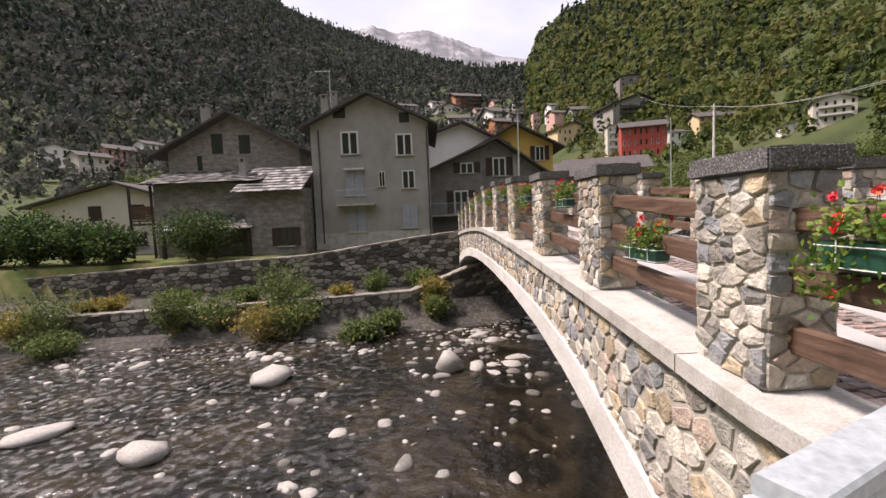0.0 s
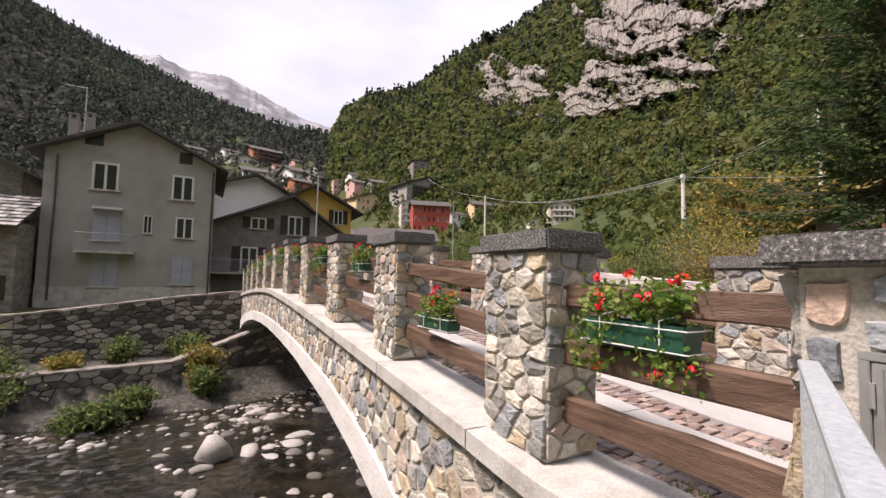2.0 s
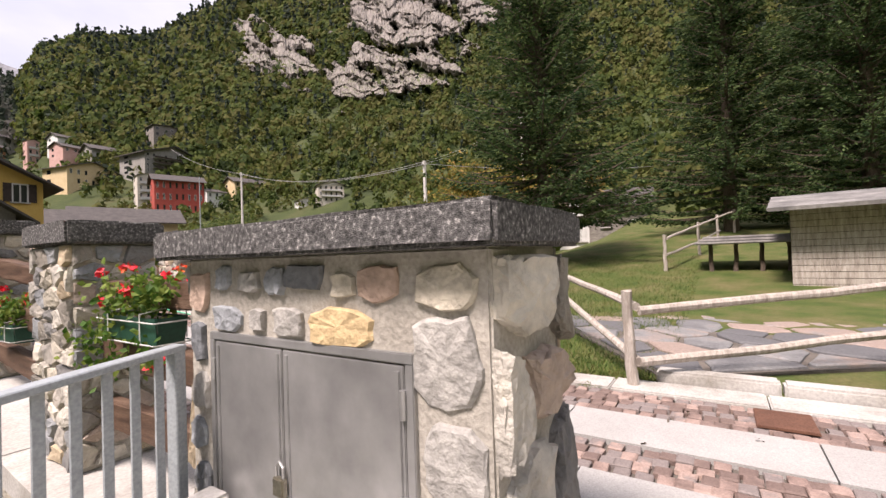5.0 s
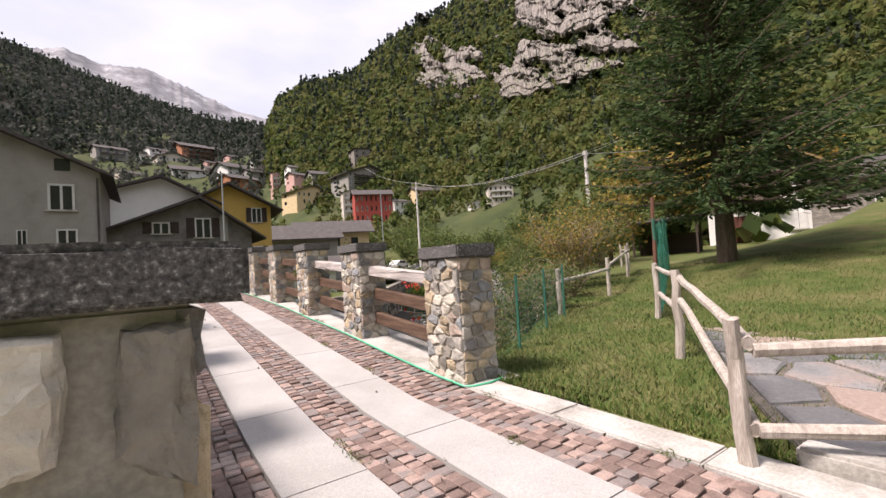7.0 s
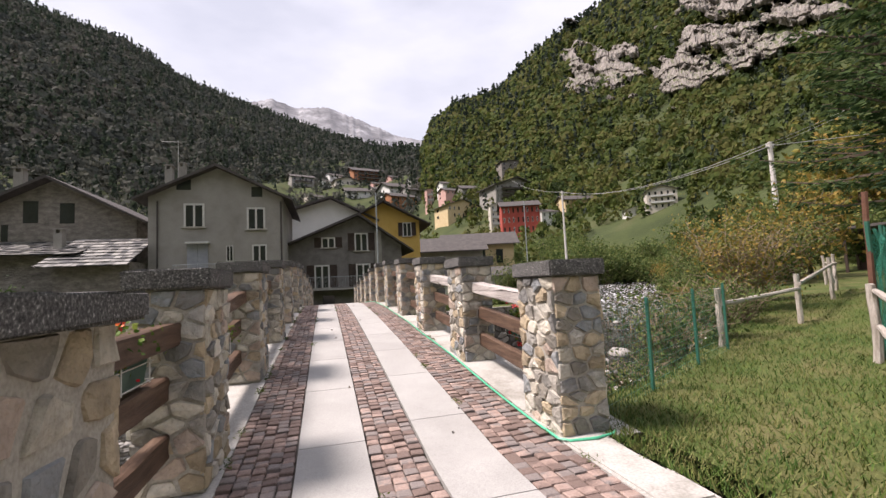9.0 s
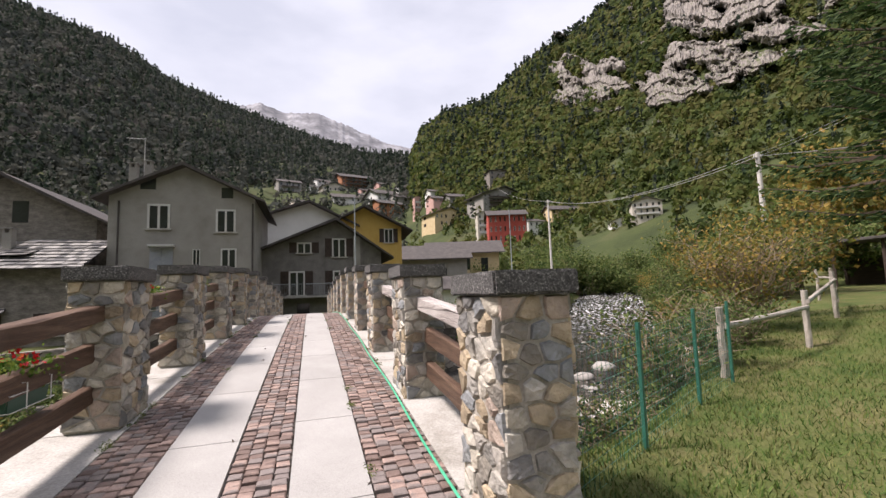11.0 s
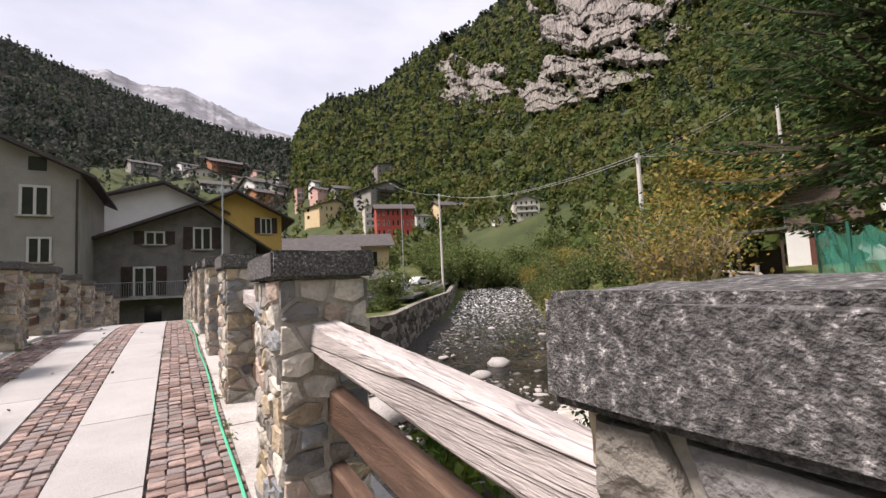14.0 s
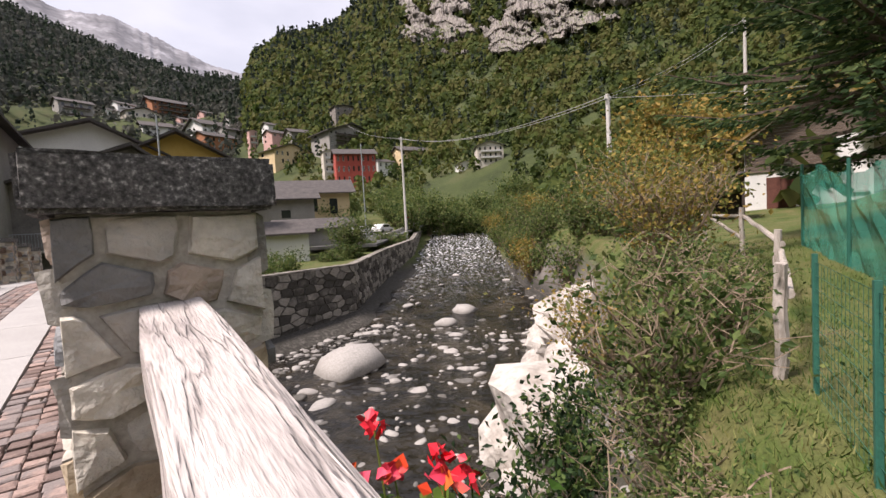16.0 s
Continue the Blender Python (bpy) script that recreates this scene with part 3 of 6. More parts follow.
def build_water():
    verts, faces = [], []
    pts = []
    for a, b in zip(RIV[1:-2], RIV[2:-1]):
        k = max(2, int(math.hypot(b[0] - a[0], b[1] - a[1]) / 1.5))
        for i in range(k):
            pts.append(a + (b - a) * i / k)
    pts = np.array(pts)
    nc = 26
    for i, p in enumerate(pts):
        q0, q1 = pts[max(i - 2, 0)], pts[min(i + 2, len(pts) - 1)]
        d = np.array([q1[0] - q0[0], q1[1] - q0[1]])
        d /= np.hypot(*d)
        nrm = np.array([-d[1], d[0]])
        for j in range(nc):
            s = (j / (nc - 1) * 2 - 1) * (p[3] + 1.4)
            x, y = p[0] + nrm[0] * s, p[1] + nrm[1] * s
            w = .05 * math.sin(x * 1.3 + y * .7) * math.sin(y * 1.1 - x * .4) + (.25 * math.sin(x * .9 + 2 * math.sin(y)) if p[2] > -4.4 and p[0] > 18 else 0)
            verts.append((x, y, p[2] + w))
    for i in range(len(pts) - 1):
        for j in range(nc - 1):
            a = i * nc + j
            faces.append((a, a + nc, a + nc + 1, a + 1))
    faces = [f[::-1] for f in faces]
    ob = raw("water", verts, faces, water_material(), smooth=True)
    tagged(ob, "dark clear mountain stream with ripples and white cascades", "water", kind="structure")


build_water()

ICO = bmesh.new()
bmesh.ops.create_icosphere(ICO, subdivisions=2, radius=1)
ICO_V = np.array([v.co[:] for v in ICO.verts])
ICO_F = np.array([[v.index for v in f.verts] for f in ICO.faces])
ICO.free()


def rock_arrays(c, size, flat, rng):
    v = ICO_V.copy()
    for k in range(4):
        d = rng.normal(size=3)
        d /= np.linalg.norm(d)
        cut = rng.uniform(.45, .85)
        over = np.clip(v @ d - cut, 0, None)
        v -= np.outer(over * .85, d)
    v *= (1 + .07 * rng.normal(size=(len(v), 1)))
    v *= np.array([rng.uniform(.8, 1.3), rng.uniform(.6, 1.0), flat * rng.uniform(.7, 1.2)]) * size
    a = rng.uniform(0, 6.28)
    rot = np.array([[math.cos(a), -math.sin(a), 0], [math.sin(a), math.cos(a), 0], [0, 0, 1]])
    return v @ rot.T + np.array(c)


def scatter_rocks():
    rng = np.random.default_rng(11)
    big, V, F, base = 0, [], [], 0
    for k in range(2700):
        i = rng.choice(len(RIV) - 5) + 1
        if rng.random() < .62:
            i = rng.integers(2, 5)
        a, b = RIV[i], RIV[i + 1]
        p = a + (b - a) * rng.random()
        if p[0] < -45:
            continue
        d = np.array([b[0] - a[0], b[1] - a[1]])
        d /= np.hypot(*d)
        edge = rng.random() < .55
        s = (p[3] * rng.uniform(.8, 1.2) * rng.choice([-1, 1])) if edge else p[3] * rng.uniform(-.9, .9)
        x, y = p[0] - d[1] * s, p[1] + d[0] * s
        size = min(.75, .06 + rng.exponential(.09))
        z = max(p[2] - size * .12, gz(x, y))
        if abs(x - .4) < 2.3 and (y < 1 or y > 21):
            continue
        if size > .38 and big < 120:
            big += 1
            ob = raw("river_boulder", rock_arrays((0, 0, 0), size, .36, rng), ICO_F, M_WATERROCK, None, True)
            ob.location = (x, y, z)
            tagged(ob, "pale water-worn boulder lying in the stream", "boulder", "boulders in the stream")
        else:
            V.append(rock_arrays((x, y, z), size, .42, rng))
            F.append(ICO_F + base)
            base += len(ICO_V)
    ob = raw("river_stones", np.concatenate(V), np.concatenate(F), M_WATERROCK, None, True)
    tagged(ob, "many pale rounded stones along the stream", "stones", kind="stuff")
    # large named boulders upstream
    for x, y, z, s, f, name in ((9.8, 19.2, -4.6, 1.75, .5, "grey_boulder"), (20.5, 24.5, -4.4, 1.2, .4, "grey_boulder"), (17.5, 22.5, -4.5, .7, .5, "grey_boulder"),(-2.8, 13.5, -4.5, .7, .9, "pale_boulder"), (-11, 8.5, -4.6, .7, .4, "pale_boulder"), (-15, 10, -4.6, .7, .3, "pale_boulder"), (-9.5, 13.5, -4.5, .8, .4, "pale_boulder")):
        ob = raw(name, rock_arrays((0, 0, 0), s, f, rng), ICO_F, M_WATERROCK, None, True)
        ob.location = (x, y, z)
        tagged(ob, "large smooth boulder standing in the stream", "boulder")
    # pale outcrop of the near bank upstream
    for k in range(34):
        t = rng.random()
        s = rng.uniform(.7, 1.7)
        x, y = 9.5 + 9.5 * t + rng.normal() * .5, 8.0 + 7.8 * t + rng.normal() * .5
        z = gz(x, y) + rng.uniform(-.2, .35) * s
        v = rock_arrays((0, 0, 0), s, .9, rng)
        ob = raw("bank_rock", v, ICO_F, M_WHITEROCK)
        ob.location = (x, y, z)
        tagged(ob, "whitish jagged rock outcrop on the river bank", "rock", "rocks of the bank")


scatter_rocks()

# ---- bridge ----
XO_L, XO_R = -1.5, 2.40
ARCH = [(-1.2, -2.9), (0.4, -2.15), (1.43, -1.75), (2.57, -1.38), (3.66, -1.12), (5.3, -.86), (8.05, -.62), (10.5, -.53), (12.6, -.5), (15, -.54), (18, -.7), (21, -1.05), (23.5, -1.5), (25.5, -2.1), (26.6, -2.7)]


def arch_z(y):
    return float(np.interp(y, [a for a, _ in ARCH], [b for _, b in ARCH]))


def strip(name, x0, x1, ztop, thick, y0, y1, material, parent=None, step=.5):
    """A slab that follows the deck."""
    n = max(1, int(round((y1 - y0) / step)))
    v, f = [], []
    for i in range(n + 1):
        y = y0 + (y1 - y0) * i / n
        z = ztop(y)
        v += [(x0, y, z - thick), (x1, y, z - thick), (x1, y, z), (x0, y, z)]
    for i in range(n):
        a = i * 4
        for k in range(4):
            f.append((a + k, a + (k + 1) % 4, a + 4 + (k + 1) % 4, a + 4 + k))
    f += [(3, 2, 1, 0), (n * 4, n * 4 + 1, n * 4 + 2, n * 4 + 3)]
    return raw(name, v, f, material, parent)


bridge = tagged(new("bridge"), "stone-clad arched footbridge with a paved deck", "bridge", kind="structure")


def body_mesh():
    n, v, f = 56, [], []
    y0, y1 = -1.2, 26.6
    for i in range(n + 1):
        y = y0 + (y1 - y0) * i / n
        zt, zb = deck_z(y) - .14, arch_z(y)
        zr = min(zb + .3, zt - .05)
        v += [(XO_L + .042, y, zt), (XO_L + .042, y, zb), (XO_R - .042, y, zb), (XO_R - .042, y, zt)]
    for i in range(n):
        a = i * 4
        for k in range(4):
            f.append((a + k, a + 4 + k, a + 4 + (k + 1) % 4, a + (k + 1) % 4))
    f += [(0, 1, 2, 3), (n * 4 + 3, n * 4 + 2, n * 4 + 1, n * 4)]
    raw("arch_vault", v, f, M_MORTAR, bridge)["label"] = "mortar core of the vault"
    # smooth concrete ring on both faces, wide at the feet
    for name, x0, x1 in (("arch_ring", XO_L - .02, XO_L + .12), ("arch_ring", XO_R - .12, XO_R + .02)):
        vv, ff = [], []
        for i in range(n + 1):
            y = y0 + (y1 - y0) * i / n
            zb = arch_z(y)
            h = .3 + .22 * (abs(y - 12.7) / 13) ** 2
            vv += [(x0, y, zb + h), (x0, y, zb - .02), (x1, y, zb - .02), (x1, y, zb + h)]
        for i in range(n):
            a = i * 4
            for k in range(4):
                ff.append((a + k, a + 4 + k, a + 4 + (k + 1) % 4, a + (k + 1) % 4))
        ff += [(0, 1, 2, 3), (n * 4 + 3, n * 4 + 2, n * 4 + 1, n * 4)]
        raw(name, vv, ff, M_ARCH, bridge)["label"] = "pale smooth concrete arch ring"
    # abutments
    part("abutment", box_bm(XO_L + .08, XO_R - .08, -5, -.9, -5.5, -.16), M_MORTAR, bridge)
    part("abutment", box_bm(XO_L + .08, XO_R - .08, 26.2, 30, -6, -.3), M_RUBBLE_BASE, bridge)


body_mesh()
ledges = []
for x0, x1 in ((XO_L - .06, DECK0), (DECK1, XO_R + .06)):
    y = -1.25
    while y < 26:
        strip("ledge_slab", x0, x1, lambda t: deck_z(t) + .0, .14, y + .006, min(y + 1.95, 26.4), M_LEDGE, bridge, .4)
        y += 1.96


# ---- pillars ----
def pillar_stones(parent, w, d, h, joined, rng, x0=0.0, y0=0.0):
    """Stone faces round a shaft w by d, centred on its base."""
    faces = [("f", w, lambda u, v, o: (x0 + u, y0 - d / 2 - o, v)), ("b", w, lambda u, v, o: (x0 - u, y0 + d / 2 + o, v)), ("l", d, lambda u, v, o: (x0 - w / 2 - o, y0 - u, v)), ("r", d, lambda u, v, o: (x0 + w / 2 + o, y0 + u, v))]
    bmj = bmesh.new() if joined else None
    for key, wide, place in faces:
        for poly, ctr in stone_cells(-wide / 2 - .02, wide / 2 + .02, 0.005, h, .17, .118, .016, rng):
            if joined:
                stone_bm(poly, ctr, place, .035, rng, bmj)
            else:
                part("stone", stone_bm(poly, ctr, place, .04, rng), M_STONE, parent)
    if joined:
        ob = part("stonework", bmj, M_STONE_I, parent)
        ob["kind"] = "stuff"


def cap_bm(w, d, h, z, rng, x0=0.0, y0=0.0):
    bm = box_bm(x0 - w / 2, x0 + w / 2, y0 - d / 2, y0 + d / 2, z, z + h, .012)
    bmesh.ops.subdivide_edges(bm, edges=[e for e in bm.edges if e.calc_length() > .2], cuts=5, use_grid_fill=True)
    for v in bm.verts:
        v.co += Vector((rng.uniform(-1, 1), rng.uniform(-1, 1), rng.uniform(-1, 1))) * .0035
    return bm


def pillar(joined, seed):
    rng = random.Random(seed)
    ob = tagged(new("stone_pillar"), "parapet pillar of mixed rough stones under a weathered concrete cap", "pillar", "pillars of the bridge parapets")
    part("core", box_bm(-.222, .222, -.342, .342, -.02, 1.36, .01), M_MORTAR, ob)
    pillar_stones(ob, .41, .65, 1.355, joined, rng)
    part("cap", cap_bm(.54, .79, .14, 1.36, rng), M_CAP, ob, "lichen-spotted concrete cap")
    return ob


BAY = 2.6
PX_L, PX_R = -1.135, 2.015
protos = [pillar(False, 1), pillar(False, 2)]
far_protos = [pillar(True, 5), pillar(True, 6), pillar(True, 7)]
used = set()
for side, px in enumerate((PX_L, PX_R)):
    for k in range(11):
        y = .395 + BAY * k
        pool = protos if k < 3 else far_protos
        pr = pool[(k + side) % len(pool)]
        m = pose(px, y, deck_z(y) - .035 * side, 0, 0, 180 * ((k // 2 + side) % 2))
        if pr.name not in used:
            used.add(pr.name)
            pr.matrix_basis = m
        else:
            copy_thing(pr, m)


# ---- rails ----
def rail(x, y0, y1, h, w, hh, material, label):
    bm = beam_bm((x, y0, deck_z(y0) + h), (x, y1, deck_z(y1) + h), w, hh)
    ob = mesh_ob("timber_rail", bm, material)
    tagged(ob, label, "rail", "rails between the pillars")


for side, px in enumerate((PX_L, PX_R)):
    for k in range(-1 if side == 0 else 0, 10):
        y0, y1 = .395 + BAY * k + .33, .395 + BAY * (k + 1) - .33
        if k == -1:
            y0, y1 = -1.36, .07
        for h, w, hh in ((1.08, .15, .15), (.72, .09, .17), (.34, .09, .17)):
            top = h > 1
            grey = side == 1 and top and k < 2
            xo = px + (0.0 if top else (.05 if side else -.04))
            rail(xo, y0 - .01, y1 + .01, h - .035 * side, w if top else w, hh, M_GREYWOOD if grey else M_WOOD, "weathered grey timber top rail with cracks" if grey else "brown stained timber rail between stone pillars")


# ---- flower boxes ----
def leaf_cloud(centres, n, size, spread, rng, flat=.5):
    """Small pointed leaves round the given centres."""
    c = np.repeat(np.asarray(centres, dtype=float), n, axis=0)
    N = len(c)
    p = c + rng.normal(size=(N, 3)) * np.asarray(spread)
    d = rng.normal(size=(N, 3))
    d /= np.linalg.norm(d, axis=1, keepdims=True)
    u = np.cross(d, rng.normal(size=(N, 3)))
    u /= np.linalg.norm(u, axis=1, keepdims=True)
    s = size * rng.uniform(.6, 1.3, size=(N, 1))
    q = np.cross(d, u)
    v = np.stack([p - u * s, p + q * s * flat + d * s * .15, p + u * s, p - q * s * flat + d * s * .15], 1).reshape(-1, 3)
    f = np.arange(N * 4).reshape(N, 4)
    return v, f


def flower_box(seed, length=.55, big=False):
    rng = np.random.default_rng(seed)
    ob = tagged(new("flower_box"), "green plastic flower box of red geraniums in a white wire holder", "flower box", "flower boxes on the parapets")
    bm = bmesh.new()
    L, W, H = length / 2, .08, .15
    for z, e in ((0, -.015), (H, 0)):
        for sx, sy in ((-1, -1), (1, -1), (1, 1), (-1, 1)):
            bm.verts.new((sx * (W + e), sy * (L + e), z))
    bm.verts.ensure_lookup_table()
    vs = bm.verts
    bm.faces.new((vs[3], vs[2], vs[1], vs[0]))
    for i in range(4):
        bm.faces.new((vs[i], vs[(i + 1) % 4], vs[4 + (i + 1) % 4], vs[4 + i]))
    res = bmesh.ops.bevel(bm, geom=[e for e in bm.edges], offset=.008, segments=2, affect="EDGES")
    part("trough", bm, M_BOX, ob)
    part("soil", box_bm(-W + .01, W - .01, -L + .01, L - .01, H * .5, H - .015), M_JOINT, ob)
    for z in (.02, .13):
        part("wire", tube_bm([(-W - .02, -L - .02, z), (W + .02, -L - .02, z), (W + .02, L + .02, z), (-W - .02, L + .02, z), (-W - .02, -L - .02, z)], .004, seg=5), M_WIRE, ob)
    for sy in (-.6, .6):
        part("hook", tube_bm([(-W - .02, sy * L, .02), (-W - .02, sy * L, .17), (W + .02, sy * L, .2), (W + .05, sy * L, .2), (W + .05, sy * L, .02)], .004, seg=5), M_WIRE, ob)
    k = 16 if big else 11
    cs = np.stack([rng.uniform(-.1, .1, k), rng.uniform(-L, L, k), H + rng.uniform(.02, .16, k)], 1)
    if big:
        cs = np.concatenate([cs, np.stack([rng.uniform(-.16, -.08, 5), rng.uniform(-L, L, 5), rng.uniform(-.12, .1, 5)], 1)])
    v, f = leaf_cloud(cs, 48, .022, (.06, .075, .05), rng, .7)
    raw("foliage", v, f, M_LEAF, ob)
    bm = bmesh.new()
    heads = []
    for i in range(16 if big else 9):
        y = rng.uniform(-L, L)
        top = Vector((rng.uniform(-.16, .12), y + rng.normal() * .05, H + rng.uniform(.08, .3) if i % 5 or not big else rng.uniform(-.15, .05)))
        tube_bm([(top.x * .3, y, H), (top.x * .8, y, (H + top.z) / 2), top], .003, .002, 4, bm)
        heads.append(top)
    part("stalkwork", bm, M_LEAF, ob)
    for i, h in enumerate(heads):
        v, f = leaf_cloud([h], 12, .017, .013, rng, .9)
        raw("flower_head", v, f, M_RED if rng.random() < .65 else M_ORANGE, ob)
    return ob


fb = flower_box(1, .62, True)
fb.matrix_basis = pose(-1.235, -.55, .83)
fb2 = flower_box(2)
fb2.matrix_basis = pose(-1.235, 1.75, deck_z(1.75) + .52, 0, 0, 3)
for i, k in enumerate((1, 2, 3, 4, 5, 6, 7, 8)):
    y = .395 + BAY * k + 1.25
    copy_thing(fb2 if k % 2 else fb, pose(-1.26, y, deck_z(y) + .92))
fb3 = flower_box(4, .62, True)
fb3.matrix_basis = pose(2.3, 1.85, deck_z(1.85) + .46, 0, 0, 180)
for k in (2, 5):
    y = .395 + BAY * k + 1.2
    copy_thing(fb3, pose(2.2, y, deck_z(y) + .6, 0, 0, 180))


# ---- cabinet wall at the bridge head ----
SINGLE = {k: mat("wall_stone_" + n, [tuple(c * .7 for c in col), col, tuple(min(.8, c * 1.25) for c in col)], 9, .88, .8, 40, bump_dist=.015, spec=.2)
          for k, n, col in (("r", "reddish", (.4, .3, .24)), ("g", "grey", (.34, .33, .31)), ("b", "bluish", (.29, .31, .33)), ("d", "dark", (.15, .16, .17)), ("c", "cream", (.48, .44, .36)), ("o", "ochre", (.5, .38, .22)))}


def cabinet_wall():
    rng = random.Random(9)
    ob = tagged(new("cabinet_wall"), "low stone wall with a steel double-door cabinet and concrete cap", "wall")
    x0, x1, y0, y1, h = -1.38, -.9, -2.72, -1.36, 1.265
    part("core", box_bm(x0 - .014, x1 + .014, y0 - .014, y1 + .014, -1.2, h, .008), M_MORTAR, ob)
    cap = cap_bm(.70, 1.54, .11, h, rng, -1.15, -2.03)
    part("cap", cap, M_CAP, ob, "coarse exposed-aggregate concrete cap")
    dy0, dy1, dz0, dz1 = -2.47, -1.54, -.05, .95
    faces = [((y0 - .02, y1 + .02), lambda u, v, o: (x0 - o, u, v), True), ((y0 - .02, y1 + .02), lambda u, v, o: (x1 + o, -u + y0 + y1, v), False)]
    for (a, b), place, door in faces:
        if door:
            continue
        for poly, ctr in stone_cells(a, b, -.3, h - .005, .25, .17, .04, rng):
            part("stone", stone_bm(poly, ctr, place, .032, rng), M_STONE, ob)
    # the door side: few stones in wide pale joints (middle along the wall, height, width, height, material)
    door_side = [(-1.43, 1.13, .13, .17, "r"), (-1.60, 1.19, .09, .1, "b"), (-1.76, 1.17, .13, .08, "g"), (-1.91, 1.18, .11, .1, "b"), (-2.06, 1.19, .2, .09, "d"), (-2.24, 1.165, .09, .08, "c"), (-2.38, 1.17, .15, .12, "r"), (-2.6, 1.16, .2, .13, "c"),
                 (-1.62, 1.035, .2, .1, "b"), (-1.81, 1.04, .09, .08, "g"), (-1.97, 1.04, .16, .11, "g"), (-2.22, 1.035, .27, .13, "o"), (-2.6, .97, .22, .25, "g"), (-2.62, .68, .2, .26, "g"), (-2.6, .42, .22, .2, "c"), (-2.54, .2, .08, .16, "r"), (-2.65, .18, .14, .18, "b"), (-2.58, -.03, .24, .17, "g"),
                 (-1.42, .93, .1, .16, "d"), (-1.43, .74, .12, .15, "g"), (-1.41, .56, .1, .14, "b"), (-1.43, .38, .12, .15, "d"), (-1.42, .2, .11, .14, "g"), (-1.43, .02, .12, .16, "d")]
    for u, v, w, hh, key in door_side:
        k, ring = rng.randint(8, 11), []
        for q in range(k):
            ang = 2 * math.pi * (q + rng.uniform(-.25, .25)) / k
            cx, cy = math.cos(ang), math.sin(ang)
            sq = .52 / max(abs(cx), abs(cy)) * rng.uniform(.86, 1.04)
            ring.append((u + cx * w * sq, min(v + cy * hh * sq, h - .012)))
        part("stone", stone_bm(ring, (u, v), lambda a_, b_, o: (x0 - .012 - o, a_, b_), .022, rng), SINGLE[key], ob)
    for yy, sgn in ((y0, -1), (y1, 1)):
        for poly, ctr in stone_cells(x0 - .01, x1 + .01, -.3, h - .02, .26, .24, .06, rng, .3):
            bm = stone_bm(poly, ctr, lambda u, v, o: (u if sgn < 0 else x0 + x1 - u, yy + sgn * o, v), .065, rng)
            bmesh.ops.subdivide_edges(bm, edges=bm.edges[:], cuts=2, use_grid_fill=True)
            for vert in bm.verts:
                vert.co += Vector((rng.gauss(0, 1), rng.gauss(0, 1.2), rng.gauss(0, 1))) * .0035
            part("stone", bm, M_STONE, ob)
    fr = bmesh.new()
    box_bm(x0 - .03, x0 + .01, dy0 - .03, dy0, dz0, dz1, .003, fr)
    box_bm(x0 - .03, x0 + .01, dy1, dy1 + .03, dz0, dz1, .003, fr)
    box_bm(x0 - .03, x0 + .01, dy0 - .03, dy1 + .03, dz1, dz1 + .03, .003, fr)
    part("door_frame", fr, M_STEEL, ob)
    mid = (dy0 + dy1) / 2 + .06
    for a, b in ((dy0 + .004, mid - .003), (mid + .003, dy1 - .004)):
        leaf = part("door_leaf", box_bm(x0 - .028, x0 - .008, a, b, dz0 + .005, dz1 - .006, .003), M_STEEL, ob, "brushed galvanised steel door leaf")
        rim = bmesh.new()
        for q in ((a + .012, a + .03), (b - .03, b - .012)):
            box_bm(x0 - .034, x0 - .027, q[0], q[1], dz0 + .02, dz1 - .02, .002, rim)
        part("rim", rim, M_STEEL, leaf)
        part("hinge", tube_bm([(x0 - .035, b if b > mid + .1 else a, dz1 - .15), (x0 - .035, b if b > mid + .1 else a, dz1 - .07)], .01), M_STEEL, leaf)
    lock = tagged(new("padlock"), "small weathered padlock hanging on the cabinet doors", "padlock")
    part("lock_body", box_bm(x0 - .06, x0 - .036, mid - .028, mid + .028, .46, .525, .006), M_BRASS, lock)
    part("shackle", tube_bm([(x0 - .048, mid - .018, .52), (x0 - .048, mid - .018, .56), (x0 - .048, mid, .575), (x0 - .048, mid + .018, .56), (x0 - .048, mid + .018, .52)], .005), M_STEEL, lock)
    st = mesh_ob("marker_stone", cap_bm(.14, .12, .55, -.15, rng, -1.5, -1.6), M_LEDGE)
    tagged(st, "small rough concrete block beside the cabinet doors", "block")


cabinet_wall()


def stair_rail():
    ob = tagged(new("metal_railing"), "grey painted steel railing with flat handrail and upright bars", "railing")
    a, b = Vector((-1.47, -1.40, .92)), Vector((-3.1, -2.14, .92))
    d = (b - a).normalized()
    part("handrail", beam_bm(a, b, .06, .025, .004, 0), M_GREYPAINT, ob)
    part("bottom_rail", beam_bm(a - Vector((0, 0, .85)), b - Vector((0, 0, .85)), .045, .02, .003, 0), M_GREYPAINT, ob)
    part("post", beam_bm(a + d * .02 + Vector((0, 0, -1.2)), a + d * .021 + Vector((0, .0001, -.01)), .05, .05, .004, 0), M_GREYPAINT, ob)
    part("post", beam_bm(b + Vector((0, 0, -1.2)), b + Vector((0, .0001, -.01)), .05, .05, .004, 0), M_GREYPAINT, ob)
    n = 17
    for i in range(1, n):
        p = a.lerp(b, i / n)
        part("bar", beam_bm(p + Vector((0, 0, -.85)), p + Vector((0, .0001, -.012)), .03, .012, .002, 0), M_GREYPAINT, ob)


stair_rail()
tagged(mesh_ob("landing", box_bm(-5.5, -1.4, -6.5, -1.45, -.6, -.07, .01), M_LEDGE), "concrete landing beside the bridge head", "landing", kind="structure")

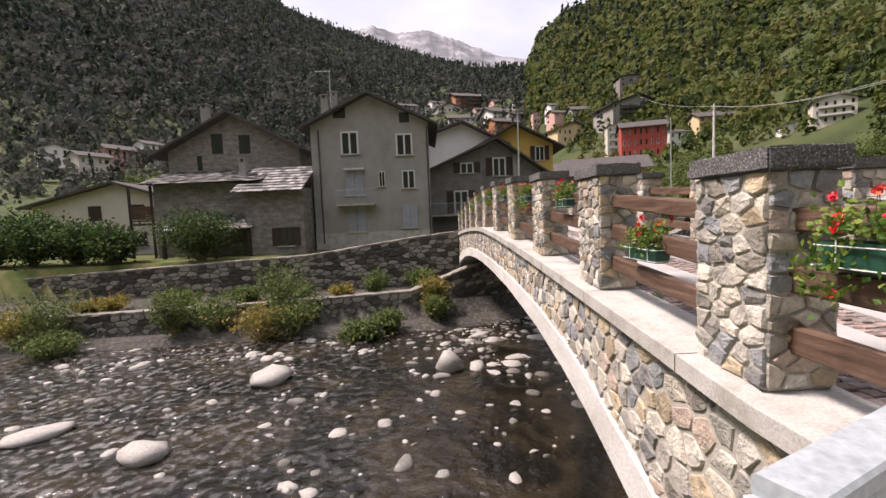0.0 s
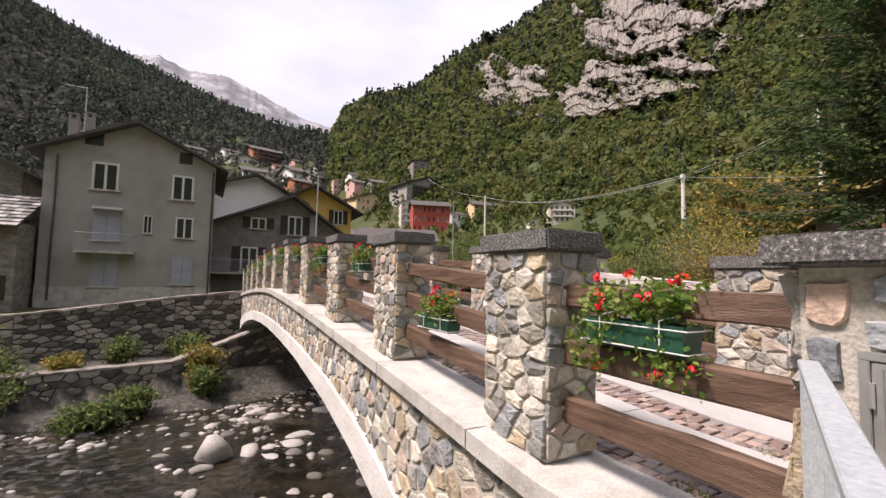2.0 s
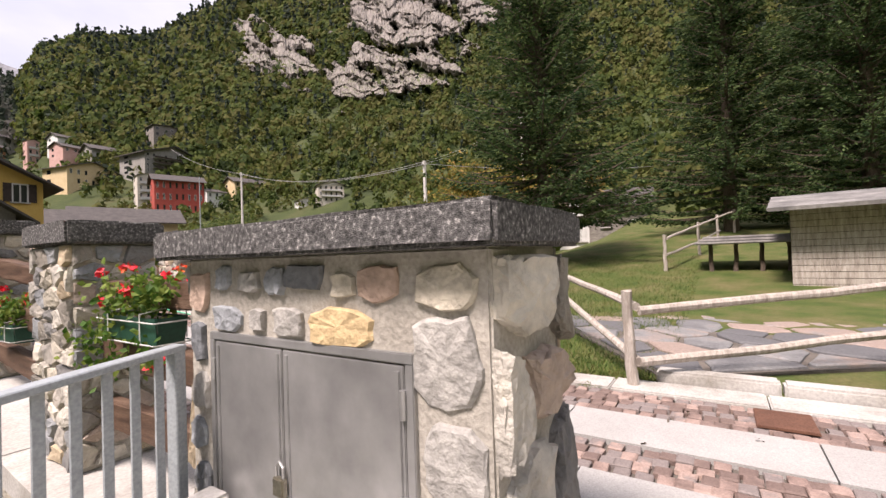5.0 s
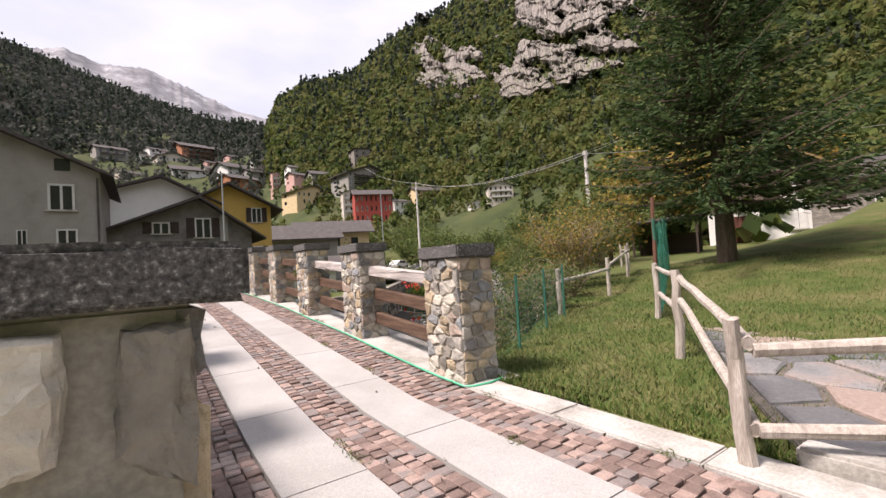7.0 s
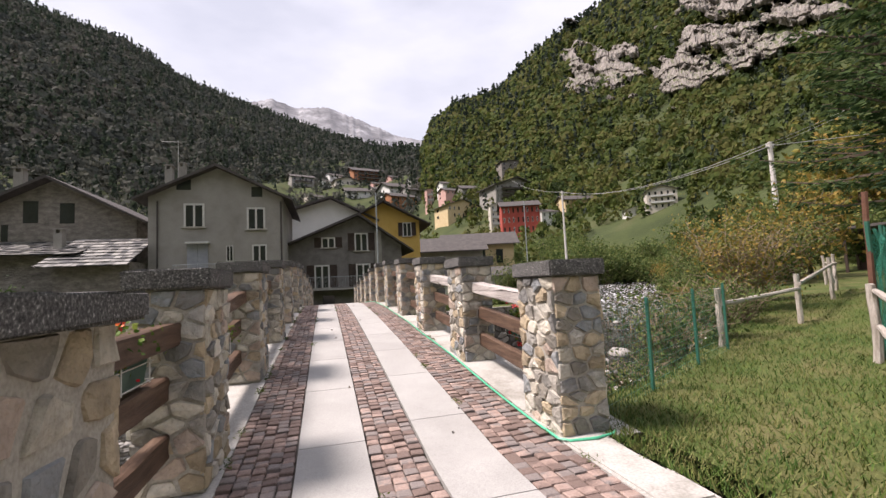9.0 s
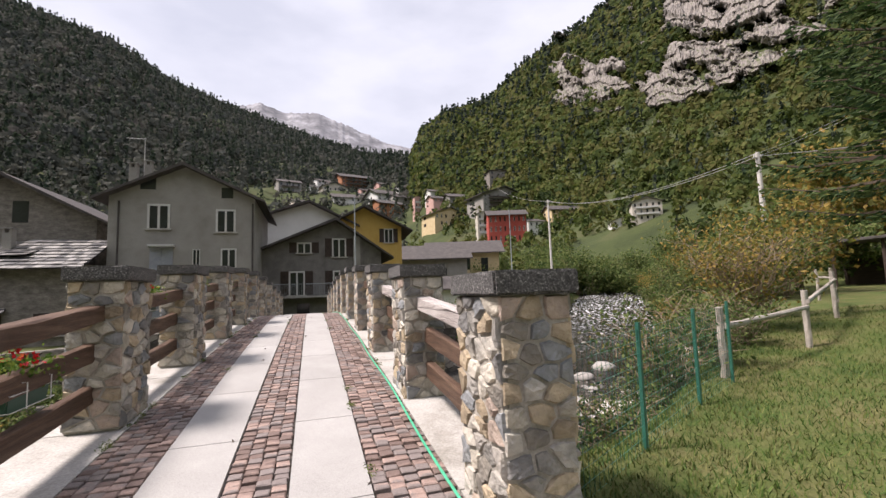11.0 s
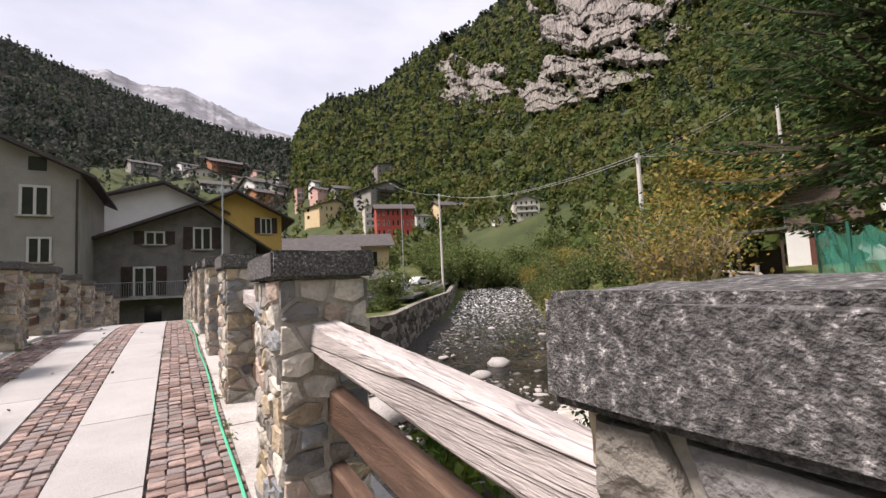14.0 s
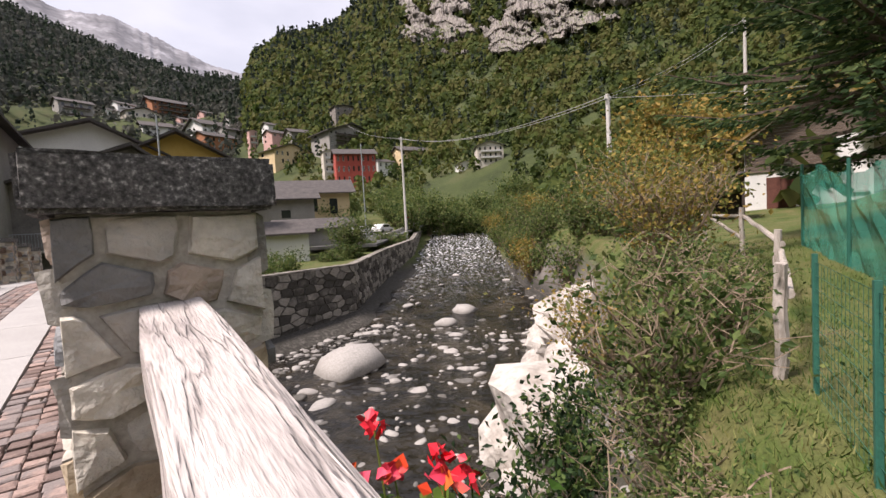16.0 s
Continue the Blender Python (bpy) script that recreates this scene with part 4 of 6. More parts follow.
# ---- deck paving ----
paving = tagged(strip("deck", DECK0 - .02, DECK1 + .02, lambda t: deck_z(t) - .035, .12, -7.0, 27.5, M_JOINT), "sand bed of the paved bridge deck", "deck", kind="structure")
for x0, x1 in ((-.35, .195), (.635, 1.18)):
    y = -7 + (.0 if x0 < 0 else .3)
    while y < 27:
        strip("slab", x0 + .004, x1 - .004, lambda t: deck_z(t) + .004, .05, y + .005, y + 1.5, M_SLAB, paving, .375)
        y += 1.505


def setts():
    rng = random.Random(21)
    protos_, rest_v, rest_f, base = [], [], [], 0

    def sett_arrays(w, d, h):
        b = .009
        r = [((-w / 2, -d / 2), (w / 2, -d / 2), (w / 2, d / 2), (-w / 2, d / 2)), ((-w / 2 + b, -d / 2 + b), (w / 2 - b, -d / 2 + b), (w / 2 - b, d / 2 - b), (-w / 2 + b, d / 2 - b))]
        v = [(x + rng.uniform(-.004, .004), y + rng.uniform(-.004, .004), -.05) for x, y in r[0]]
        v += [(x + rng.uniform(-.004, .004), y + rng.uniform(-.004, .004), h - b * .7) for x, y in r[0]]
        v += [(x, y, h + rng.uniform(-.003, .003)) for x, y in r[1]]
        f = [(k, (k + 1) % 4, 4 + (k + 1) % 4, 4 + k) for k in range(4)] + [(4 + k, 4 + (k + 1) % 4, 8 + (k + 1) % 4, 8 + k) for k in range(4)] + [(8, 9, 10, 11)]
        return np.array(v), np.array(f)
    for i in range(8):
        v, f = sett_arrays(.098, rng.uniform(.085, .1), 0)
        me = raw("sett", v, f, M_SETT, paving)
        protos_.append(me.data)
        bpy.data.objects.remove(me)
    count = 0
    for x0, x1 in ((DECK0, -.36), (.205, .625), (1.19, DECK1)):
        nx = round((x1 - x0) / .104)
        w = (x1 - x0) / nx
        y, j = -6.9, 0
        while y < 27.3:
            row = .1
            for i in range(nx):
                x = x0 + (i + .5) * w + rng.uniform(-.006, .006)
                yy = y + rng.uniform(-.008, .008) + .02 * math.sin(i * 1.7 + j * .9)
                z = deck_z(yy) + rng.uniform(-.006, .003)
                if .8 < y < 3.2 and count < 300 and x0 > .1:
                    o = new("sett", protos_[rng.randrange(8)])
                    o.parent = paving
                    o.location = (x, yy, z)
                    o.scale = (w / .104, 1, 1)
                    o.rotation_euler = (0, 0, rng.uniform(-.05, .05))
                    count += 1
                else:
                    v, f = sett_arrays(w * .94, row * rng.uniform(.86, .95), 0)
                    a = rng.uniform(-.06, .06)
                    v = v @ np.array([[math.cos(a), math.sin(a), 0], [-math.sin(a), math.cos(a), 0], [0, 0, 1]]) + np.array((x, yy, z))
                    rest_v.append(v)
                    rest_f.append(f + base)
                    base += 12
            y += row
            j += 1
    ob = raw("sett_paving", np.concatenate(rest_v), np.concatenate(rest_f), M_SETT_I, paving)
    ob["kind"] = "stuff"


# ---- spandrel stones ----
def spandrel():
    rng = random.Random(31)
    for xo, sgn in ((XO_L + .06, -1), (XO_R - .06, 1)):
        far = bmesh.new()
        count = 0
        for poly, ctr in stone_cells(-1.2, 26.4, -3.0, .9, .25, .22, .03, rng, .5):
            zb, zt = arch_z(ctr[0]) + .28 + .22 * (abs(ctr[0] - 12.7) / 13) ** 2, deck_z(ctr[0]) - .14
            sl = (deck_z(ctr[0] + .1) - deck_z(ctr[0] - .1)) / .2
            sb = (arch_z(ctr[0] + .1) - arch_z(ctr[0] - .1)) / .2
            p2 = clip(poly, -sl, 1, zt - sl * ctr[0])
            p2 = clip(p2, sb, -1, -(zb - sb * ctr[0])) if len(p2) > 2 else p2
            if len(p2) < 3:
                continue
            c2 = (sum(p[0] for p in p2) / len(p2), sum(p[1] for p in p2) / len(p2))
            place = (lambda u, v, o: (xo - o, u, v)) if sgn < 0 else (lambda u, v, o: (xo + o, u, v))
            if sgn < 0 and c2[0] < 7.0 and count < 290:
                part("stone", stone_bm(p2, c2, place, .04, rng), M_STONE, bridge)
                count += 1
            else:
                stone_bm(p2, c2, place, .04, rng, far)
        bmesh.ops.recalc_face_normals(far, faces=far.faces[:])
        o = part("spandrel_stonework", far, M_STONE_I, bridge)
        o["kind"] = "stuff"


# ---- houses ----
def quad_bm(pts, bm=None):
    bm = bm or bmesh.new()
    bm.faces.new([bm.verts.new(p) for p in pts])
    return bm


def window(parent, place, u, v, w, h, style="frame", frame_mat=None, shutter=None, sill=True):
    """A window let into a wall: place maps (u, v, out) to the house's space."""
    def slab(name, u0, u1, v0, v1, o0, o1, m, par):
        bm = bmesh.new()
        vs = [bm.verts.new(place(a, b, o)) for o in (o0, o1) for a, b in ((u0, v0), (u1, v0), (u1, v1), (u0, v1))]
        for f in ((3, 2, 1, 0), (4, 5, 6, 7), (0, 1, 5, 4), (1, 2, 6, 5), (2, 3, 7, 6), (3, 0, 4, 7)):
            bm.faces.new([vs[i] for i in f])
        bmesh.ops.recalc_face_normals(bm, faces=bm.faces[:])
        return part(name, bm, m, par)
    frame_mat = frame_mat or M_WFRAME
    win = slab("window", u - w / 2, u + w / 2, v - h / 2, v + h / 2, -.12, .015, M_GLASS, parent)
    if style == "closed":
        for s in (-1, 1):
            slab("shutter", u + (0.01 if s > 0 else -w / 2), u + (w / 2 if s > 0 else -.01), v - h / 2, v + h / 2, .01, .06, shutter or M_SHUTTER, win)
    elif style == "frame":
        t = w * .1
        slab("frame", u - w / 2, u - w / 2 + t, v - h / 2, v + h / 2, 0, .06, frame_mat, win)
        slab("frame", u + w / 2 - t, u + w / 2, v - h / 2, v + h / 2, 0, .06, frame_mat, win)
        slab("frame", u - w / 2 + t, u + w / 2 - t, v + h / 2 - t, v + h / 2, 0, .06, frame_mat, win)
        slab("frame", u - t / 2, u + t / 2, v - h / 2, v + h / 2 - t, 0, .055, frame_mat, win)
        if shutter:
            for s in (-1, 1):
                slab("shutter", u + s * w / 2 if s > 0 else u - w, u + w if s > 0 else u - w / 2, v - h / 2, v + h / 2, .02, .07, shutter, win)
    if sill and style != "hole":
        slab("sill", u - w * .6, u + w * .6, v - h / 2 - .1, v - h / 2, 0, .16, M_LEDGE, win)
    return win


def house(name, label, x, y, z, rz, w, d, eave, ridge, wall_mat, roof_mat, wins=(), side_wins=(), over=.6, ridge_u=.5, gable_front=True, slab_roof=.22, group="", base=3.0):
    """A gabled house, its front face on local y = 0 facing -y; wins: (u, v, w, h, style, shutter)."""
    ob = tagged(new(name), label, "house", group)
    ob.matrix_basis = pose(x, y, z, 0, 0, rz)
    if gable_front:
        prof = [(-w / 2, -base), (w / 2, -base), (w / 2, eave), (-w / 2 + w * ridge_u, ridge), (-w / 2, eave)]
        bm = bmesh.new()
        fr, bk = [bm.verts.new((a, 0, b)) for a, b in prof], [bm.verts.new((a, d, b)) for a, b in prof]
        bm.faces.new(fr), bm.faces.new(bk[::-1])
        for i in range(5):
            bm.faces.new((fr[i], bk[i], bk[(i + 1) % 5], fr[(i + 1) % 5]))
        rx = -w / 2 + w * ridge_u
        slopes = [((-w / 2, eave), (rx, ridge)), ((w / 2, eave), (rx, ridge))]
        ends = (-over, d + over)
    else:
        prof = [(0, -base), (0, eave), (d / 2, ridge), (d, eave), (d, -base)]
        bm = bmesh.new()
        fr, bk = [bm.verts.new((-w / 2, a, b)) for a, b in prof], [bm.verts.new((w / 2, a, b)) for a, b in prof]
        bm.faces.new(fr), bm.faces.new(bk[::-1])
        for i in range(5):
            bm.faces.new((fr[i], bk[i], bk[(i + 1) % 5], fr[(i + 1) % 5]))
        slopes = [((0, eave), (d / 2, ridge)), ((d, eave), (d / 2, ridge))]
        ends = (-w / 2 - over, w / 2 + over)
    bmesh.ops.recalc_face_normals(bm, faces=bm.faces[:])
    part("wall", bm, wall_mat, ob)
    for (a, ze), (b, zr) in slopes:
        k = over / abs(b - a)
        a2, ze2 = a + (a - b) * k, ze + (ze - zr) * k
        pts = [(a2, ze2), (b, zr), (b, zr + slab_roof), (a2, ze2 + slab_roof * .7)]
        bm = bmesh.new()
        mk = (lambda p, e: (p[0], e, p[1])) if gable_front else (lambda p, e: (e, p[0], p[1]))
        r0, r1 = [bm.verts.new(mk(p, ends[0])) for p in pts], [bm.verts.new(mk(p, ends[1])) for p in pts]
        bm.faces.new(r0), bm.faces.new(r1[::-1])
        for i in range(4):
            bm.faces.new((r0[i], r1[i], r1[(i + 1) % 4], r0[(i + 1) % 4]))
        bmesh.ops.recalc_face_normals(bm, faces=bm.faces[:])
        part("roof", bm, roof_mat, ob)
    for u, v, ww, hh, style, sh in wins:
        window(ob, lambda a, b, o: (a, -o, b), u, v, ww, hh, style, None, sh)
    for u, v, ww, hh, style, sh in side_wins:
        window(ob, lambda a, b, o: (-w / 2 - o, d - a, b), u, v, ww, hh, style, None, sh)
    return ob


def chimney(x, y, z, h, w=.5):
    ob = tagged(new("chimney"), "square rendered chimney with a slab hood", "chimney")
    ob.location = (x, y, z)
    part("stack", box_bm(-w / 2, w / 2, -w / 2, w / 2, -1.5, h, .02), M_RENDER, ob)
    for sx in (-1, 1):
        part("hood_support", box_bm(sx * w * .35 - .06, sx * w * .35 + .06, -w / 2, w / 2, h, h + .25), M_RENDER, ob)
    part("hood", box_bm(-w * .65, w * .65, -w * .65, w * .65, h + .25, h + .33, .02), M_SLATE, ob)


def balcony(parent, x0, x1, z0, z1, depth, m):
    b = part("balcony", box_bm(x0, x1, -depth, 0, z0 - .14, z0, .01), M_LEDGE, parent, "small balcony slab")
    bm = bmesh.new()
    for p, q in (((x0, -depth, z1), (x1, -depth, z1)), ((x0, -depth, z1), (x0, 0, z1)), ((x1, -depth, z1), (x1, 0, z1))):
        tube_bm([p, q], .025, seg=5, bm=bm)
    part("handrail", bm, m, b)
    n = int((x1 - x0) / .13)
    for i in range(n + 1):
        x = x0 + (x1 - x0) * i / n
        part("bar", tube_bm([(x, -depth, z0), (x, -depth, z1)], .012, seg=4), m, b)


def grey_house():
    x0, z0 = -7.6, -.9
    X = lambda p: -7.37 + (p - 655) * .0425 - x0
    Z = lambda p: 10.76 - (p - 165) * .0425 - z0
    s = .0425
    wins = [(X(a), Z(b), c * s, d * s, st, sh) for a, b, c, d, st, sh in (
        (613, 251, 32, 40, "frame", None), (711, 257, 30, 38, "frame", None), (716, 320, 24, 32, "frame", None), (716, 387, 28, 42, "closed", M_SHUTTER),
        (668, 318, 11, 26, "frame", None), (597, 198, 22, 19, "hole", None), (713, 210, 18, 18, "hole", None), (618, 322, 32, 46, "closed", M_SHUTTER), (619, 388, 32, 48, "closed", M_SHUTTER))]
    ob = house("grey_house", "three-storey grey rendered house with white windows and a gable roof", x0, 31.5, z0, 0, 9.0, 10, 9.35, 11.5, M_RENDER, M_DARKROOF, wins, [(7.5, 4.6, .5, 1.2, "frame", None), (7, 8, .5, .8, "frame", None)], .75, .5)
    balcony(ob, X(587), X(655), Z(362), Z(337), 1.0, M_GREYPAINT)
    part("awning", box_bm(X(602), X(637), -.6, -.02, Z(301), Z(298)), M_WFRAME, ob)
    part("plinth", box_bm(-4.52, 4.52, -.05, 0, -3, 1.1), M_LEDGE, ob)
    for p in (552, 755):
        part("downpipe", tube_bm([(X(p) + (.25 if p < 600 else -.1), -.08, 9.0), (X(p) + (.25 if p < 600 else -.1), -.08, .3)], .06), M_DARKROOF, ob)
    chimney(-11.2, 33.0, 9.6, 1.2)
    chimney(-10.6, 34.0, 9.9, 1.4, .45)
    ant = tagged(new("roof_aerial"), "thin television aerial on the roof", "aerial")
    ant.location = (-10.9, 34, 9.8)
    part("mast", tube_bm([(0, 0, 0), (0, 0, 3.6)], .035, seg=5), M_CABLE, ant)
    part("arm", tube_bm([(-1.2, 0, 3.5), (.1, 0, 3.5)], .025, seg=5), M_CABLE, ant)


grey_house()


def slate_roof(parent, corners, nu, nv, rng):
    """Courses of stone slabs on a slope given by its four corners (lower left, lower right, upper right, upper left)."""
    a, b, c, d = [Vector(p) for p in corners]
    nrm = (b - a).cross(d - a).normalized()
    part("roof_deck", quad_bm([a, b, c, d]), M_DARKROOF, parent)
    bm = bmesh.new()
    for j in range(nv):
        for i in range(nu):
            u0, u1 = (i + rng.uniform(-.2, .1)) / nu, (i + 1 + rng.uniform(-.1, .1)) / nu
            v0, v1 = (j - .15) / nv, (j + 1.15) / nv
            u0, u1 = max(0, u0), min(1, u1)
            pt = lambda u, v, o: a.lerp(b, u).lerp(d.lerp(c, u), v) + nrm * o
            lo, hi = .11 + rng.uniform(-.02, .03), .03
            vs = [bm.verts.new(pt(u0, v0, lo)), bm.verts.new(pt(u1, v0, lo)), bm.verts.new(pt(u1, v1, hi)), bm.verts.new(pt(u0, v1, hi)), bm.verts.new(pt(u0, v0, lo - .05)), bm.verts.new(pt(u1, v0, lo - .05))]
            bm.faces.new(vs[:4])
            bm.faces.new((vs[4], vs[5], vs[1], vs[0]))
    o = part("slate_covering", bm, M_SLATE, parent)
    o["kind"] = "stuff"


def stone_house():
    rng = random.Random(5)
    s = .0425
    ob = house("stone_house", "old rough stone house with dark openings under a wide gable roof", -19.0, 34, -.9, 0, 10.6, 11, 8.2, 11.0, M_OLDSTONE, M_DARKROOF,
               [(.9, 8.6, .9, 1.5, "hole", None), (-1.3, 8.7, .9, 1.6, "hole", None), (1.4, 5.6, 1.0, .9, "hole", None), (-2.8, 7.2, .4, 1.2, "hole", None)], [], 1.0, .5)
    chimney(-21.5, 35, 9.4, 1.5, .6)
    lean = tagged(new("lean_to"), "stone lean-to with a stone slate roof below the old house", "lean-to")
    part("wall", box_bm(-23.6, -15.6, 30.5, 34, -2.4, 4.6), M_OLDSTONE, lean)
    slate_roof(lean, [(-24.2, 29.6, 4.3), (-15.4, 29.6, 4.3), (-15.4, 33.9, 5.6), (-24.2, 33.9, 5.6)], 22, 8, rng)
    porch = tagged(new("porch"), "low porch with stone slate roof on timber posts", "porch")
    slate_roof(porch, [(-22.4, 28.6, .9), (-15.9, 28.6, .9), (-15.9, 30.6, 2.0), (-22.4, 30.6, 2.0)], 17, 5, rng)
    for x in (-22.2, -19.5, -16.2):
        part("post", box_bm(x - .1, x + .1, 28.8, 29.0, -2.6, .95), M_TIMBER, porch)
    part("back_wall", box_bm(-22.3, -16, 30.3, 30.5, -2.6, 1.0), M_OLDSTONE, porch)
    sm = tagged(new("stone_annex"), "small stone annex with a dark-shuttered window and slate roof", "annex")
    part("wall", box_bm(-16.4, -12.3, 29, 33, -2.6, 3.7), M_OLDSTONE, sm)
    slate_roof(sm, [(-17.0, 28.2, 3.4), (-12.1, 28.2, 3.4), (-12.1, 33, 5.6), (-17.0, 33, 5.6)], 13, 9, rng)
    window(sm, lambda a, b, o: (a, 29 - o, b), -13.6, .2, 1.0, 1.3, "frame", M_DARKSH, M_DARKSH)
    chimney(-17.3, 31.5, 4.9, 1.0)
    cream = house("cream_house", "long cream farmhouse with brown shutters and dark roof", -30, 35, -1.6, 4, 12, 9, 4.9, 6.6, M_CREAM, M_DARKROOF,
                  [(u, v, 1.0, 1.25, "closed", M_DARKSH) for u in (-1.2, 2.2, 4.6) for v in (1.9, 4.2)][:6], [], .7, .55)
    bl = tagged(new("timber_balcony"), "reddish timber balcony at the corner of the stone house", "balcony")
    part("floor", box_bm(-25.4, -23.7, 30.5, 33.5, 1.4, 1.55), M_TIMBER, bl)
    for i in range(7):
        part("board", box_bm(-25.4, -25.35, 30.5, 33.5, 1.7 + .17 * i, 1.8 + .17 * i), M_WOOD, bl)
    for i in range(7):
        part("board", box_bm(-25.4, -23.7, 30.45, 30.5, 1.7 + .17 * i, 1.8 + .17 * i), M_WOOD, bl)
    for x, y in ((-25.4, 30.5), (-23.8, 30.5)):
        part("post", box_bm(x - .07, x + .07, y - .07, y + .07, -2.4, 4.3), M_TIMBER, bl)


stone_house()


def village_near():
    d = house("dark_house", "grey rendered house with dark shutters and balcony under a low gable", 1.65, 36.5, -1.5, 0, 10.3, 10, 6.5, 9.2, M_DARKRENDER, M_DARKROOF,
              [(-1.4, 6.9, 1.2, .9, "frame", M_DARKSH), (1.5, 6.9, 1.2, 1.6, "frame", M_DARKSH), (-2.0, 3.9, 1.3, 2.0, "frame", M_DARKSH), (1.6, 3.9, 1.3, 2.0, "frame", M_DARKSH), (-1.5, 1.4, 1.0, 1.6, "hole", None), (2.6, 1.2, 1.1, 2.0, "closed", M_DARKSH)], [], 1.0, .62)
    balcony(d, -5, 1.5, 2.8, 3.8, 1.2, M_GREYPAINT)
    part("pilaster", box_bm(2.7, 3.3, -.25, 0, -2, 7.9), M_RENDER, d)
    house("white_house", "white plastered house with a low dark roof", -.4, 45, -.5, 0, 10.6, 10, 9.4, 11.5, M_WHITEP, M_DARKROOF, [(-4, 8, 1.2, 1.4, "frame", None)], [], .9, .6)
    house("yellow_house", "ochre yellow house with brown windows and deep dark eaves", 6.3, 44.5, -.5, -4, 8, 10, 8.9, 11.0, M_YELLOW, M_DARKROOF, [(2.6, 8.0, 1.0, 1.5, "frame", M_DARKSH), (2.6, 4, 1, 1.5, "frame", M_DARKSH), (-1, 5, 1, 1.5, "frame", M_DARKSH)], [], 1.1, .5)
    house("low_house", "low grey house with slate roof and small windows", 16.5, 58, -.5, -14, 12, 9, 6.6, 8.6, M_RENDER, M_DARKROOF, [(-2.5, 4.5, 1.4, 1.2, "frame", M_DARKSH), (2.5, 4.5, 1.1, 1, "hole", None), (-2, 1.5, 1.2, 1.4, "hole", None)], [], .8, .5, False)
    house("sand_house", "sand-coloured house with dark door openings and brown eaves", 26, 68, -.5, -18, 12, 9, 8.4, 10.4, M_SAND, M_DARKROOF, [(-4, 6.2, 1.1, 1.8, "frame", M_DARKSH), (0.5, 6.2, 1.1, 2.0, "hole", None), (3.5, 6.0, 1.2, 2.4, "hole", None), (-2, 2, 1.2, 1.8, "hole", None)], [], 1.0, .5, False)
    # tin-roofed sheds by the far bank
    for x, y, w, dd, h, a in ((12.5, 42, 7, 5, 2.6, -18), (19, 48, 8, 5, 3.0, -20)):
        house("shed", "low shed with dark sheet roof by the far bank", x, y, -1.0, a, w, dd, h, h + .9, M_WHITEP if x < 14 else M_RENDER, M_DARKROOF, [(-1.6, 1.3, 1.2, 1.8, "hole", None)], [], .6, .5, False)


village_near()

GROUP_V = "houses of the hillside village"


